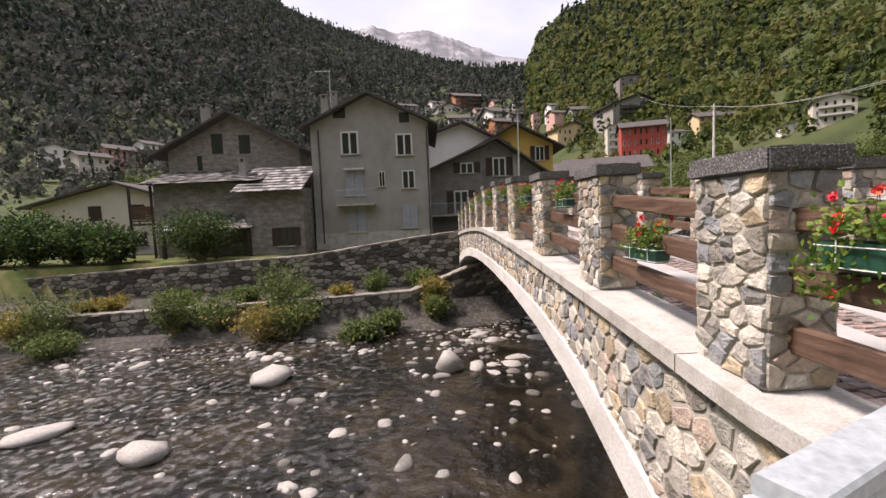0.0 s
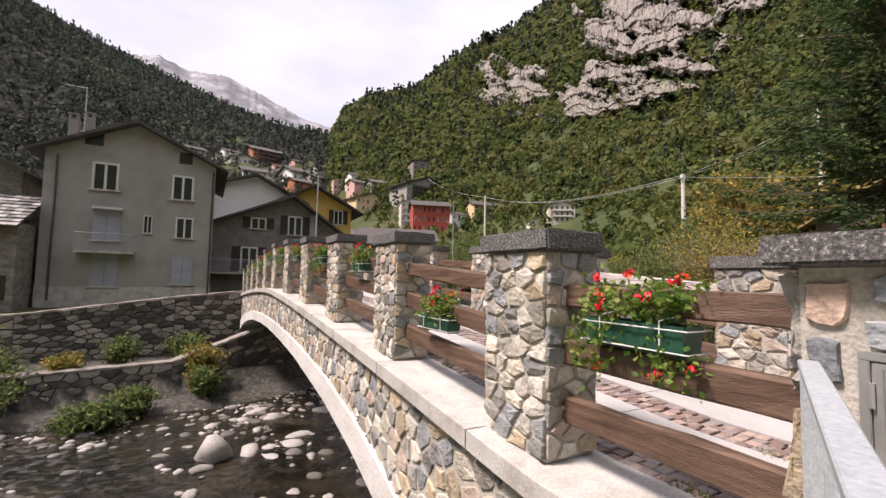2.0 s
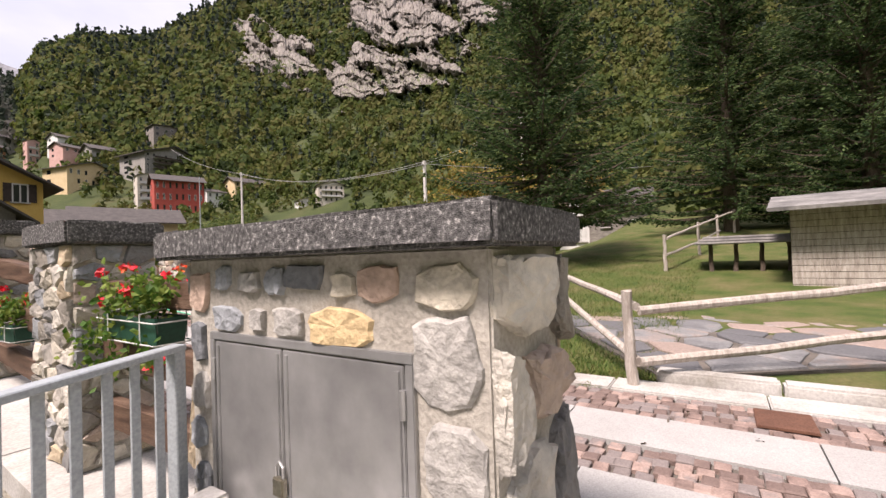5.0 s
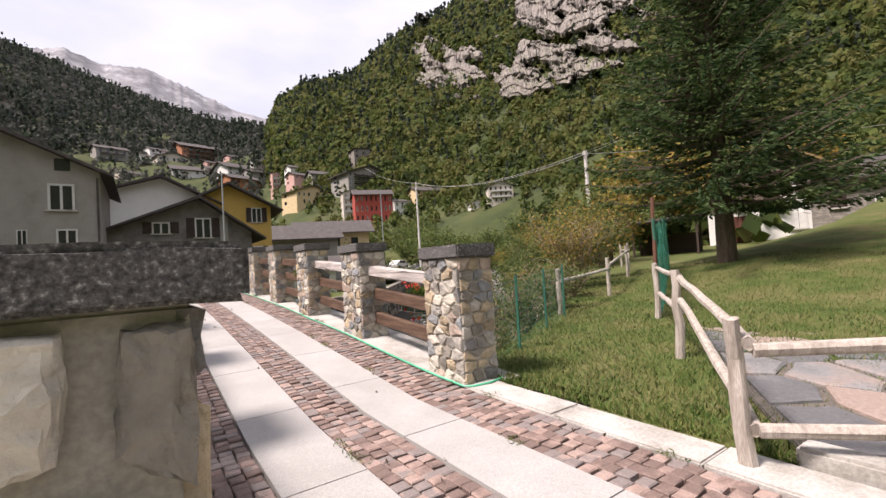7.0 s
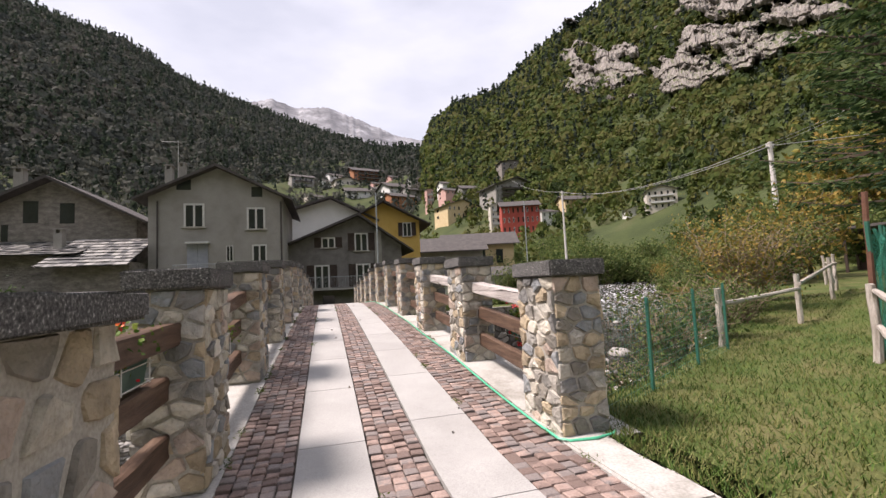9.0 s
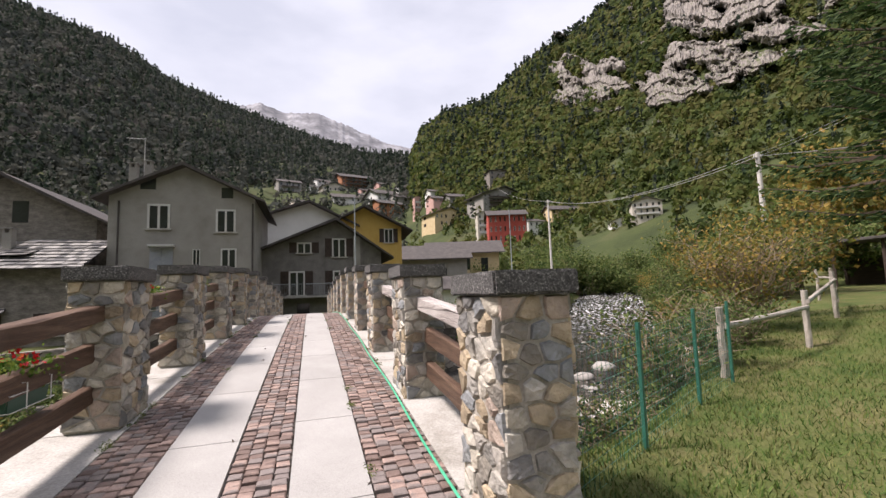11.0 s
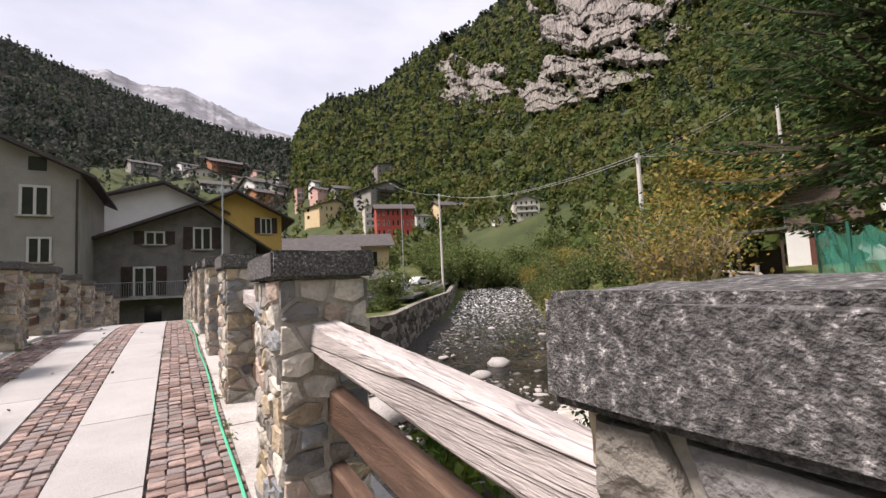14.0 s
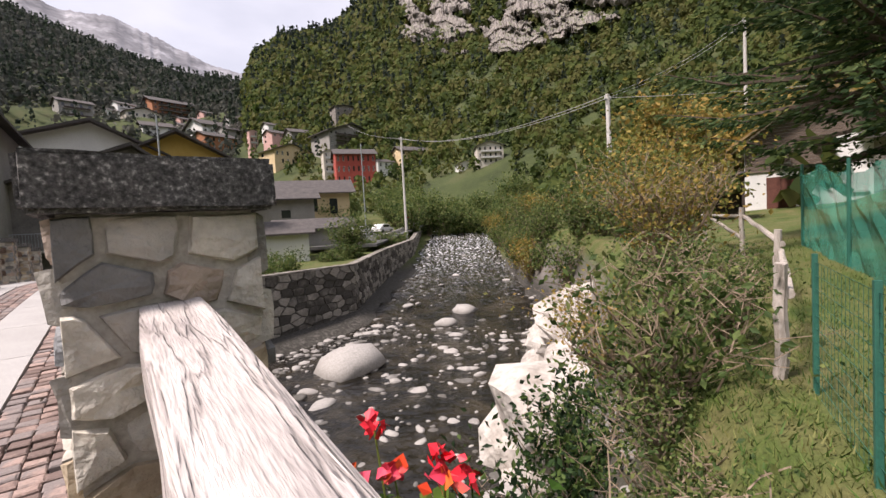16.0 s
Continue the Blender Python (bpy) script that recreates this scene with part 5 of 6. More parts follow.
def village_far():
    rng = random.Random(8)
    rows = [  # bearing, base height angle, width angle, height angle, colour, storeys
        (-2.4, 11.7, 2.8, 2.2, M_RENDER, 3), (0.5, 11.9, 1.3, 1.5, M_WHITEP, 2), (1.9, 12.6, 2.1, 1.5, M_WHITEP, 3), (3.2, 12.1, 3.3, 1.3, M_CREAM, 2), (6.1, 12.7, 4.3, 2.0, M_BROWNP, 4), (7.3, 11.8, 1.7, 1.2, M_PINK, 2), (9.8, 12.3, 2.0, 1.5, M_PINK, 3), (12.8, 12.2, 2.7, 1.1, M_WHITEP, 2), (11.1, 11.4, 5.3, 1.0, M_WHITEP, 2),
        (5.1, 10.7, 4.2, 1.4, M_WHITEP, 2), (14.1, 9.9, 1.0, 2.2, M_PINK, 3), (10.6, 9.5, 3.7, 1.8, M_BROWNP, 2), (17.1, 11.6, 2.7, 1.1, M_WHITEP, 2), (17.5, 10.6, 2.9, 1.2, M_PINK, 2), (18.5, 7.9, 4.8, 1.9, M_SAND, 2), (23.2, 6.1, 2.0, 3.6, M_CREAM, 4), (26.2, 5.4, 4.9, 4.0, M_REDP, 3), (25.8, 9.7, 6.3, 2.3, M_RENDER, 4),
        (25.3, 12.5, 2.9, 2.6, M_OLDSTONE, 4), (30.0, 6.5, 2.3, 1.7, M_WHITEP, 2), (33.9, 7.8, 4.1, 1.6, M_SAND, 2), (43.5, 7.1, 3.3, 2.4, M_CREAM, 3), (40.5, 6.7, 2.3, 0.7, M_WHITEP, 1), (7.6, 11.2, 2.4, 1.1, M_CREAM, 2), (12.2, 10.7, 2.6, 1.4, M_RENDER, 2), (20.3, 10.8, 3.8, 1.1, M_RENDER, 1), (-0.8, 10.2, 2.4, 1.2, M_CREAM, 2), (2.0, 10.9, 2.4, 1.0, M_PINK, 2),
        (-34.5, 6.0, 3.4, 2.0, M_PINK, 2), (-31.5, 7.0, 2.6, 1.7, M_WHITEP, 2), (-37, 5.2, 3.0, 2.0, M_CREAM, 2), (-28.6, 6.6, 2.4, 1.8, M_CREAM, 2), (-40, 6.0, 2.2, 1.8, M_WHITEP, 2)]
    for b, e, wa, ha, m, st in rows:
        x, y, z, r = seat_at(b, e + .35)
        w, h = r * radians(wa) * 1.02, r * radians(ha) * .98
        wins = []
        cols = max(2, int(w / (r * radians(.62))))
        for i in range(cols):
            for j in range(st):
                if rng.random() < .9:
                    wins.append((-w / 2 + (i + .5) * w / cols, h * (j + .55) / st, w / cols * .34, h / st * .5, "hole" if rng.random() < .6 else "frame", None))
        ang = -b + rng.uniform(8, 34)
        roof = M_DARKROOF if m is not M_OLDSTONE else M_OLDSTONE
        names = {M_REDP: "red", M_PINK: "pink", M_CREAM: "cream", M_WHITEP: "white", M_BROWNP: "terracotta", M_SAND: "sand-coloured", M_RENDER: "grey", M_OLDSTONE: "stone"}
        tower = m is M_OLDSTONE
        ob = house("tower_house" if tower else "village_house", f"{names[m]} plastered house with rows of windows on the hillside" if not tower else "tall square stone tower house above the village", x, y, z, ang, w, w * .75, h, h + (w * .05 if tower else w * .16), m, M_DARKROOF, wins, [(w * .2, h * (j + .55) / st, w * .12, h / st * .45, "hole", None) for j in range(st)], w * .06, .5, rng.random() < .4, w * .02, GROUP_V, h * .8)
        if st >= 3 and not tower and m is not M_REDP:
            for j in range(1, st):
                bal = part("balcony", box_bm(-w * .38, w * .38, -w * .07, 0, h * j / st - h * .02, h * j / st), M_WFRAME if m is M_REDP else M_LEDGE, ob)
                part("parapet", box_bm(-w * .38, w * .38, -w * .075, -w * .065, h * j / st, h * j / st + h * .08), M_TIMBER if m in (M_BROWNP, M_RENDER) else M_WFRAME, bal)


village_far()


# ---- retaining walls ----
def river_wall(name, pts, label, seed, sz=.5):
    """A rubble wall along a line of (x, y, foot, top)."""
    rng = random.Random(seed)
    ob = tagged(new(name), label, "wall", kind="structure")
    bm, bs = bmesh.new(), bmesh.new()
    for a, b in zip(pts, pts[1:]):
        d = Vector((b[0] - a[0], b[1] - a[1], 0))
        ln = d.length
        d.normalize()
        n = Vector((d.y, -d.x, 0))
        A, B = Vector((a[0], a[1], 0)), Vector((b[0], b[1], 0))
        co = [A + Vector((0, 0, a[2])), B + Vector((0, 0, b[2])), B + Vector((0, 0, b[3])), A + Vector((0, 0, a[3]))]
        back = [p - n * .6 for p in co]
        vs = [bm.verts.new(p) for p in co + back]
        for f in ((0, 1, 2, 3), (7, 6, 5, 4), (3, 2, 6, 7), (0, 3, 7, 4), (1, 5, 6, 2)):
            bm.faces.new([vs[i] for i in f])
        hgt = max(a[3], b[3]) - min(a[2], b[2])

        def place(u, v, o):
            s = u / ln
            z = (a[2] + (b[2] - a[2]) * s) + (v / hgt) * ((a[3] - a[2]) * (1 - s) + (b[3] - b[2]) * s)
            return A + d * u + n * o + Vector((0, 0, z))
        for poly, ctr in stone_cells(0, ln, 0, hgt, sz, sz * .55, .04, rng):
            stone_bm(poly, ctr, place, .07, rng, bs)
        box = [A + Vector((0, 0, a[3])), B + Vector((0, 0, b[3]))]
        cp = beam_bm(box[0] - n * .22 + Vector((0, 0, .05)), box[1] - n * .22 + Vector((0, 0, .05)), .62, .12, .02, .02)
        part("coping", cp, M_RUBBLE, ob)
    part("wall_core", bm, M_RUBBLE_BASE, ob)
    o = part("rubble", bs, M_RUBBLE, ob)
    o["kind"] = "stuff"


river_wall("wall_far_bank", [(-45, 25.5, -4.2, -2.0), (-30, 25.2, -4.0, -1.75), (-20, 25, -3.8, -1.35), (-11, 25, -3.8, -1.0), (-4.7, 25, -4, -.2), (-1.5, 25.2, -5, .1)], "dark mossy rubble retaining wall along the far bank", 1, .55)
river_wall("wall_low_step", [(-26, 20.6, -5.2, -3.4), (-13, 21, -5.2, -3.2), (-4.5, 21.6, -5.2, -3.0), (-1.4, 22.6, -5.2, -2.0), (2.5, 23.6, -5.4, -.6)], "old stepped rubble footing at the water's edge", 2, .6)
river_wall("wall_upstream", [(2.6, 23.6, -5.4, .1), (8, 26.0, -5.4, -.8), (14.6, 28.9, -5.2, -.9), (22, 38, -5, -.6), (33, 50, -4.5, -.2), (44, 65, -2.5, .9), (54.5, 79.5, -1, 2.2)], "dark concrete and rubble embankment wall upstream", 3, .8)

# ---- cliffs of the hillside ----
LATTICE = np.random.default_rng(40).random((256, 256))


def vnoise(u, v):
    i, j = np.floor(u).astype(int), np.floor(v).astype(int)
    a, b = u - i, v - j
    a, b = a * a * (3 - 2 * a), b * b * (3 - 2 * b)
    g = lambda p, q: LATTICE[p % 256, q % 256]
    return (g(i, j) * (1 - a) + g(i + 1, j) * a) * (1 - b) + (g(i, j + 1) * (1 - a) + g(i + 1, j + 1) * a) * b


def fbm(u, v, octaves=5):
    tot, amp, norm = 0, 1.0, 0
    for k in range(octaves):
        tot = tot + amp * vnoise(u * 2 ** k + 17 * k, v * 2 ** k + 31 * k)
        norm += amp
        amp *= .55
    return tot / norm


def rock_share(b, e, r=None):
    """Above zero where bare rock breaks through the woods, by bearing and height angle of the slope."""
    lo1 = np.interp(b, [33, 35, 38, 46, 52, 56, 61], [22.4, 21.6, 20.6, 20.0, 20.8, 21.6, 22.2])
    hi1 = np.interp(b, [33, 35, 40, 46, 52, 61], [27, 26.8, 26.2, 25.2, 24.6, 24.2])
    lo2 = np.interp(b, [45, 50, 56, 60, 70], [28.4, 26.4, 26.0, 27.6, 29])
    hi2 = np.interp(b, [45, 50, 60, 70], [31, 32, 32.4, 33])
    one = np.minimum(np.minimum((e - lo1) / .5, (hi1 - e) / 2.2), np.minimum((b - 33) / 1.2, (61 - b) / 1.5))
    two = np.minimum(np.minimum((e - lo2) / .8, (hi2 - e) / 1.5), np.minimum((b - 46) / 1.5, (69 - b) / 2))
    m = np.clip(np.maximum(one, two * .8), -1, .55)
    return m * .8 + 3.6 * (fbm(b * .42 + 3, e * .85 + b * .25) - .5) - .02


def cliffs():
    m = mat("cliff_rock", [(.045, .042, .04), (.14, .128, .118), (.26, .235, .215), (.17, .157, .145), (.36, .32, .29)], .09, .95, .8, .8, stretch=(1.3, 1.3, .45), bump_dist=.6, detail=10)
    n, l = m.node_tree.nodes, m.node_tree.links
    b_ = n["Principled BSDF"]
    old = b_.inputs["Base Color"].links[0].from_socket
    sep = n.new("ShaderNodeSeparateXYZ")
    l.new(n.new("ShaderNodeNewGeometry").outputs["Normal"], sep.inputs[0])
    mr = n.new("ShaderNodeMapRange")
    mr.inputs["From Min"].default_value, mr.inputs["From Max"].default_value = .72, .86
    l.new(sep.outputs["Z"], mr.inputs["Value"])
    mx = n.new("ShaderNodeMix")
    mx.data_type = "RGBA"
    mx.inputs["B"].default_value = (.07, .085, .028, 1)
    l.new(mr.outputs[0], mx.inputs["Factor"])
    l.new(old, mx.inputs["A"])
    l.new(mx.outputs["Result"], b_.inputs["Base Color"])
    bs, es = np.arange(31.5, 70.5, .1), np.arange(18.6, 33.4, .085)
    B, E = np.meshgrid(bs, es, indexing="ij")
    top, rr, ft = np.interp(B, SKY_B, SKY_E), np.interp(B, SKY_B, RIDGE), np.interp(B, SKY_B, FOOT)
    s = 1 - (1 - np.clip(E / top, 0, .985)) ** (1 / 1.7)
    R = ft + s * (rr - ft)
    M = rock_share(B, E)
    crag = 22 * (fbm(B * .9, E * .6, 5) - .5) + 7 * np.abs(fbm(B * 4.0 + E * .6, E * .9 + 9, 3) - .5) * 2
    ledge = (E * .75 + 2.2 * fbm(B * .35, E * .3 + 5, 3)) % 1.0
    out = np.where(M > 0, 11 + 12 * np.clip(M * 2.2, 0, 1) + crag + 3.5 * (1 - ledge), -45)
    out *= R / 380
    R2 = R - out
    Z = R * np.tan(np.radians(E))
    X, Y = R2 * np.sin(np.radians(B)), R2 * np.cos(np.radians(B))
    Z = Z - out * np.tan(np.radians(E)) * np.where(M > 0, .6, 1)
    nb, ne = B.shape
    i, j = np.meshgrid(np.arange(nb - 1), np.arange(ne - 1), indexing="ij")
    a = (i * ne + j).ravel()
    F = np.stack([a, a + ne, a + ne + 1, a + 1], 1)
    Mf = M.ravel()
    F = F[(Mf[F] > -.06).any(1)]
    tagged(raw("cliff", np.stack([X, Y, Z], -1).reshape(-1, 3), F, m), "craggy pale rock face breaking through the hillside woods", "cliff", kind="structure")


cliffs()

# ---- woods ----
def woods():
    rng = np.random.default_rng(17)

    def clumps(name, label, bounds, n, mat_, conifer, spread, seed):
        rg = np.random.default_rng(seed)
        b0, b1 = bounds
        b = rg.uniform(b0, b1, n * 2)
        rr, ft = np.interp(b, SKY_B, RIDGE), np.interp(b, SKY_B, FOOT)
        s = rg.random(n * 2) ** spread
        r = ft + 5 + (rr * 1.02 - ft - 5) * s
        x, y = r * np.sin(np.radians(b)), r * np.cos(np.radians(b))
        e = 2.0
        z = ground(x, y)
        gx, gy = (ground(x + e, y) - z) / e, (ground(x, y + e) - z) / e
        slope = np.hypot(gx, gy)
        sd, wz, hw = river_at(x, y)
        keep = (slope < np.where((b > 11) & (b < 19), 4.0, 1.9)) & ((np.abs(sd) > hw + 4) | (r > 132))
        el = np.degrees(np.arctan2(z - 1.4, r))
        village = (b > -8) & (b < 46) & (el < np.where(b < 12, 13.2, np.where(b < 20, 11.5, np.where(b < 30, 9.4, 7.6))))
        keep &= ~village | (rg.random(n * 2) < np.where(b > 30, .6, np.where(b > 19, .5, .12)))
        keep &= ~((b > -45) & (b < -7) & (r < 140))
        keep &= rock_share(b, np.degrees(np.arctan2(z, r)), r) < .02
        meadow = np.sin(x * .021 + 1.3) * np.sin(y * .017) > .992
        keep &= ~meadow
        x, y, z, r = x[keep][:n], y[keep][:n], z[keep][:n], r[keep][:n]
        N = len(x)
        h = np.clip(r * .03, 4.0, 18) * rg.uniform(.6, 1.3, N)
        k = 30 if not conifer else 20
        t = rg.random((N, k))
        if conifer:
            h = h * 1.5
            rad = (1 - t) * .2 * h[:, None]
            zz = t * h[:, None]
        else:
            rad = np.sqrt(np.clip(1 - (2 * t - 1) ** 2, .02, 1)) * .42 * h[:, None]
            zz = (.12 + .85 * t) * h[:, None]
        th = rg.uniform(0, 6.283, (N, k))
        rj = rad * rg.uniform(.65, 1.1, (N, k))
        P = np.stack([x[:, None] + rj * np.cos(th), y[:, None] + rj * np.sin(th), z[:, None] + zz - .3], -1).reshape(-1, 3)
        out = np.stack([np.cos(th), np.sin(th), rg.uniform(-.1, .9, (N, k))], -1).reshape(-1, 3) + rg.normal(size=(N * k, 3)) * .28
        out /= np.linalg.norm(out, axis=1, keepdims=True)
        u = np.cross(out, rg.normal(size=out.shape))
        u /= np.linalg.norm(u, axis=1, keepdims=True)
        w = np.cross(out, u)
        sz = (np.repeat(h, k) * (.15 if not conifer else .085))[:, None] * rg.uniform(.6, 1.3, (N * k, 1))
        V = np.stack([P - u * sz, P + w * sz * .8, P + u * sz, P - w * sz * .8], 1).reshape(-1, 3)
        ob = raw(name, V, np.arange(len(V)).reshape(-1, 4), mat_)
        tagged(ob, label, "woods", kind="stuff")
    clumps("hill_woods", "green and yellowing broadleaf woods on the sunny hillside", (13.2, 112), 15000, M_WOODS_R, False, .62, 1)
    clumps("hill_conifers", "dark conifers along the hill's ridge", (13.2, 105), 3200, M_CONIFER, True, .35, 2)
    clumps("mountain_woods", "wooded mountainside with haze and shade put into its leaf colour", (-62, 13.0), 10000, M_WOODS_HAZE, False, .6, 3)
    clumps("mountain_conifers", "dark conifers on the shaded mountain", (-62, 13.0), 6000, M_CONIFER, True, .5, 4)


woods()


def snow_peak():
    m = mat("snowy_rock", [(.09, .09, .1), (.19, .19, .205), (.4, .4, .42)], .006, .9, .3, .03)
    bs = np.linspace(-16, 18, 120)
    el = np.interp(bs, [-16, -10, -8.9, -6, -3, .8, 3, 5.2, 8, 10.4, 13, 18], [19, 21.4, 22.3, 23.0, 22.2, 22.5, 21.8, 21.1, 20, 19.1, 18.6, 16])
    rg = np.random.default_rng(4)
    el = el + rg.normal(size=len(el)) * .06
    V, nr = [], 16
    for i in range(nr):
        for b, e in zip(bs, el):
            t = i / (nr - 1)
            r = 3900 - 1500 * (1 - t) + rg.normal() * 8
            z = r * math.tan(radians(e)) * (.55 + .45 * t ** .8) + rg.normal() * 14 * (1 - t)
            V.append((r * math.sin(radians(b)), r * math.cos(radians(b)), z))
    F = [(i * 120 + j, i * 120 + j + 1, (i + 1) * 120 + j + 1, (i + 1) * 120 + j) for i in range(nr - 1) for j in range(119)]
    tagged(raw("snow_mountain", V, F, m, None, True), "distant rocky peak dusted with snow", "mountain", kind="structure")


snow_peak()


# ---- trees and shrubs ----
def spruce(x, y, h, r, low, seed, label):
    rng = np.random.default_rng(seed)
    ob = tagged(new("spruce_tree"), label, "tree")
    ob.location = (x, y, gz(x, y) - .05)
    part("trunk", tube_bm([(0, 0, -.3), (.03, 0, h * .3), (0, .03, h * .7), (0, 0, h)], h * .021, .02, 9), M_BARK, ob)
    bm = bmesh.new()
    P, D = [], []
    z = low
    while z < h - .15:
        t = (z - low) / (h - low)
        rad = r * (1 - t) ** .8 * rng.uniform(.8, 1.1) + .12
        for k in range(int(7 + 3 * (1 - t))):
            a = rng.uniform(0, 6.283)
            L = rad * rng.uniform(.72, 1.12)
            d = np.array([math.cos(a), math.sin(a)])
            droop = .32 * (1 - t) - .1
            pts = [(d[0] * L * s, d[1] * L * s, z + rng.normal() * .04 - droop * L * s + .22 * L * s ** 2.5) for s in (0, .35, .7, 1)]
            if L > .8:
                tube_bm(pts, .025 + .012 * L, .006, 4, bm)
            n = int(26 + 42 * L)
            s = rng.random(n) ** .7
            base = np.stack([np.interp(s, (0, .35, .7, 1), [p[i] for p in pts]) for i in range(3)], 1)
            side = np.array([-d[1], d[0], 0.0])
            off = rng.normal(size=n) * .2 * L ** .5 * (1.15 - s)
            base = base + side * off[:, None] + np.stack([np.zeros(n), np.zeros(n), -np.abs(rng.normal(size=n)) * .1], 1)
            P.append(base)
            D.append(np.stack([np.full(n, d[0]), np.full(n, d[1]), np.full(n, -.25)], 1) + side * np.sign(off)[:, None] * .7 + rng.normal(size=(n, 3)) * .35)
        z += .16 + .22 * (1 - t) * h / 14
    part("branchwork", bm, M_BARK, ob)
    P, D = np.concatenate(P), np.concatenate(D)
    D /= np.linalg.norm(D, axis=1, keepdims=True)
    S = np.cross(D, rng.normal(size=D.shape))
    S /= np.linalg.norm(S, axis=1, keepdims=True)
    ln = rng.uniform(.1, .2, (len(P), 1)) * (h / 13) ** .5
    V = np.stack([P, P + D * ln * .5 + S * ln * .2, P + D * ln * 1.2, P + D * ln * .5 - S * ln * .2], 1).reshape(-1, 3)
    raw("crown", V, np.arange(len(V)).reshape(-1, 4), M_NEEDLE, ob)
    return ob


def shrub(name, label, x, y, h, r, material, seed, stems=14, leaves=2500, leaf=.05, bare=.3, z=None, category="shrub", ball=False):
    """Many stems from one root with leaves along their upper reaches."""
    rng = np.random.default_rng(seed)
    ob = tagged(new(name), label, category)
    ob.location = (x, y, (gz(x, y) if z is None else z) - .05)
    bm = bmesh.new()
    tips = []
    for i in range(stems):
        a, q = rng.uniform(0, 6.283), rng.uniform(.15, 1)
        hh = h * rng.uniform(.6, 1.0) * (1 if not ball else math.sqrt(1 - .5 * q * q))
        end = np.array([math.cos(a) * r * q, math.sin(a) * r * q, hh])
        pts = [np.array([math.cos(a) * .1 * r * q, math.sin(a) * .1 * r * q, 0])]
        for s in (.3, .6, .85, 1.0):
            pts.append(end * np.array([s ** 1.4, s ** 1.4, s]) + rng.normal(size=3) * .05 * h * (s < 1))
        tube_bm(pts, .012 * h ** .5 + .008, .004, 4, bm)
        for k in range(5):
            p = pts[rng.integers(1, 5)]
            e = p + np.array([rng.normal() * .28 * r, rng.normal() * .28 * r, rng.uniform(.05, .3) * h])
            tube_bm([p, (p + e) / 2 + rng.normal(size=3) * .04, e], .007, .003, 3, bm)
            tips += [e, (p + e) / 2]
        tips += pts[2:]
    part("twigwork", bm, M_TWIG, ob)
    tips = np.array(tips)
    tips = tips[tips[:, 2] > bare * h * rng.random(len(tips))]
    n = max(1, leaves // len(tips))
    v, f = leaf_cloud(tips, n, leaf, (.13 * r, .13 * r, .09 * h), rng, .55)
    v[:, 2] = np.maximum(v[:, 2], .05)
    raw("leaves", v, f, material, ob)
    return ob


def broadleaf(x, y, h, r, material, seed, label, leaves=4200, leaf=.16, z=None):
    rng = np.random.default_rng(seed)
    ob = tagged(new("broadleaf_tree"), label, "tree", "trees of the river bank")
    ob.location = (x, y, (gz(x, y) if z is None else z) - .2)
    bm = bmesh.new()
    tube_bm([(0, 0, 0), (rng.normal() * .1, rng.normal() * .1, h * .35), (rng.normal() * .25, rng.normal() * .25, h * .7), (0, 0, h * .93)], h * .02, .02, 7, bm)
    part("trunk", bm, M_BARK, ob)
    bm = bmesh.new()
    tips = []
    for i in range(22):
        t = rng.uniform(.28, .95)
        a = rng.uniform(0, 6.283)
        L = r * math.sqrt(max(.05, 1 - (1.7 * t - 1.05) ** 2)) * rng.uniform(.7, 1.1)
        s = np.array([0, 0, h * t * .85])
        e = s + np.array([math.cos(a) * L, math.sin(a) * L, L * rng.uniform(.2, .7)])
        m = (s + e) / 2 + rng.normal(size=3) * .12 * L
        tube_bm([s, m, e], .012 * h ** .6, .01, 4, bm)
        for k in range(4):
            e2 = m + (e - m) * rng.random() + rng.normal(size=3) * .3 * L
            tube_bm([m, e2], .012, .005, 3, bm)
            tips += [e2, (m + e2) / 2]
        tips += [e, m]
    part("limbwork", bm, M_BARK, ob)
    v, f = leaf_cloud(tips, leaves // len(tips), leaf, (.16 * r, .16 * r, .1 * r), rng, .6)
    raw("crown", v, f, material, ob)
    return ob


spruce(14.6, 2.7, 14.5, 4.3, 2.0, 1, "large green spruce standing on the sloping lawn")
spruce(25, -3.8, 18, 4.6, 1.0, 2, "tall dark spruce behind the lawn")
spruce(24, -9, 17, 5.0, 1.0, 4, "tall dark spruce beside the hut")
spruce(33, -9, 19, 5.2, 1.0, 5, "tall dark spruce on the hillside")

# hazel and scrub on the near bank upstream
shrub("hazel_bush", "big half-bare hazel bush with yellowing leaves on the bank", 10.3, 5.4, 2.4, 1.5, M_AUTUMN, 3, 50, 3600, .05, .35)
shrub("hazel_bush", "leafy green bush with bare twigs on the bank", 12.4, 7.0, 2.4, 1.9, M_BUSH, 4, 34, 3600, .055, .2)
shrub("hazel_bush", "half-bare bush with thin yellow leaves", 8.8, 5.9, 1.7, 1.3, M_AUTUMN, 5, 30, 1500, .045, .5)
shrub("bank_shrub", "dark glossy shrub hanging over the stream", 5.2, 4.2, 1.9, 1.2, M_LAUREL, 6, 26, 3000, .06, .0)
shrub("bank_shrub", "dark green shrub on the stony bank", 6.8, 5.0, 1.8, 1.2, M_LAUREL, 7, 24, 2800, .055, .0)
shrub("bank_shrub", "low shrub beside the bridge pillar", 3.4, 2.6, 1.5, 1.0, M_LAUREL, 8, 22, 2000, .05, .0)
shrub("bank_shrub", "tall weeds and brambles behind the fence", 6.2, 3.6, 1.6, 1.1, M_BUSH, 9, 30, 1800, .045, .0)
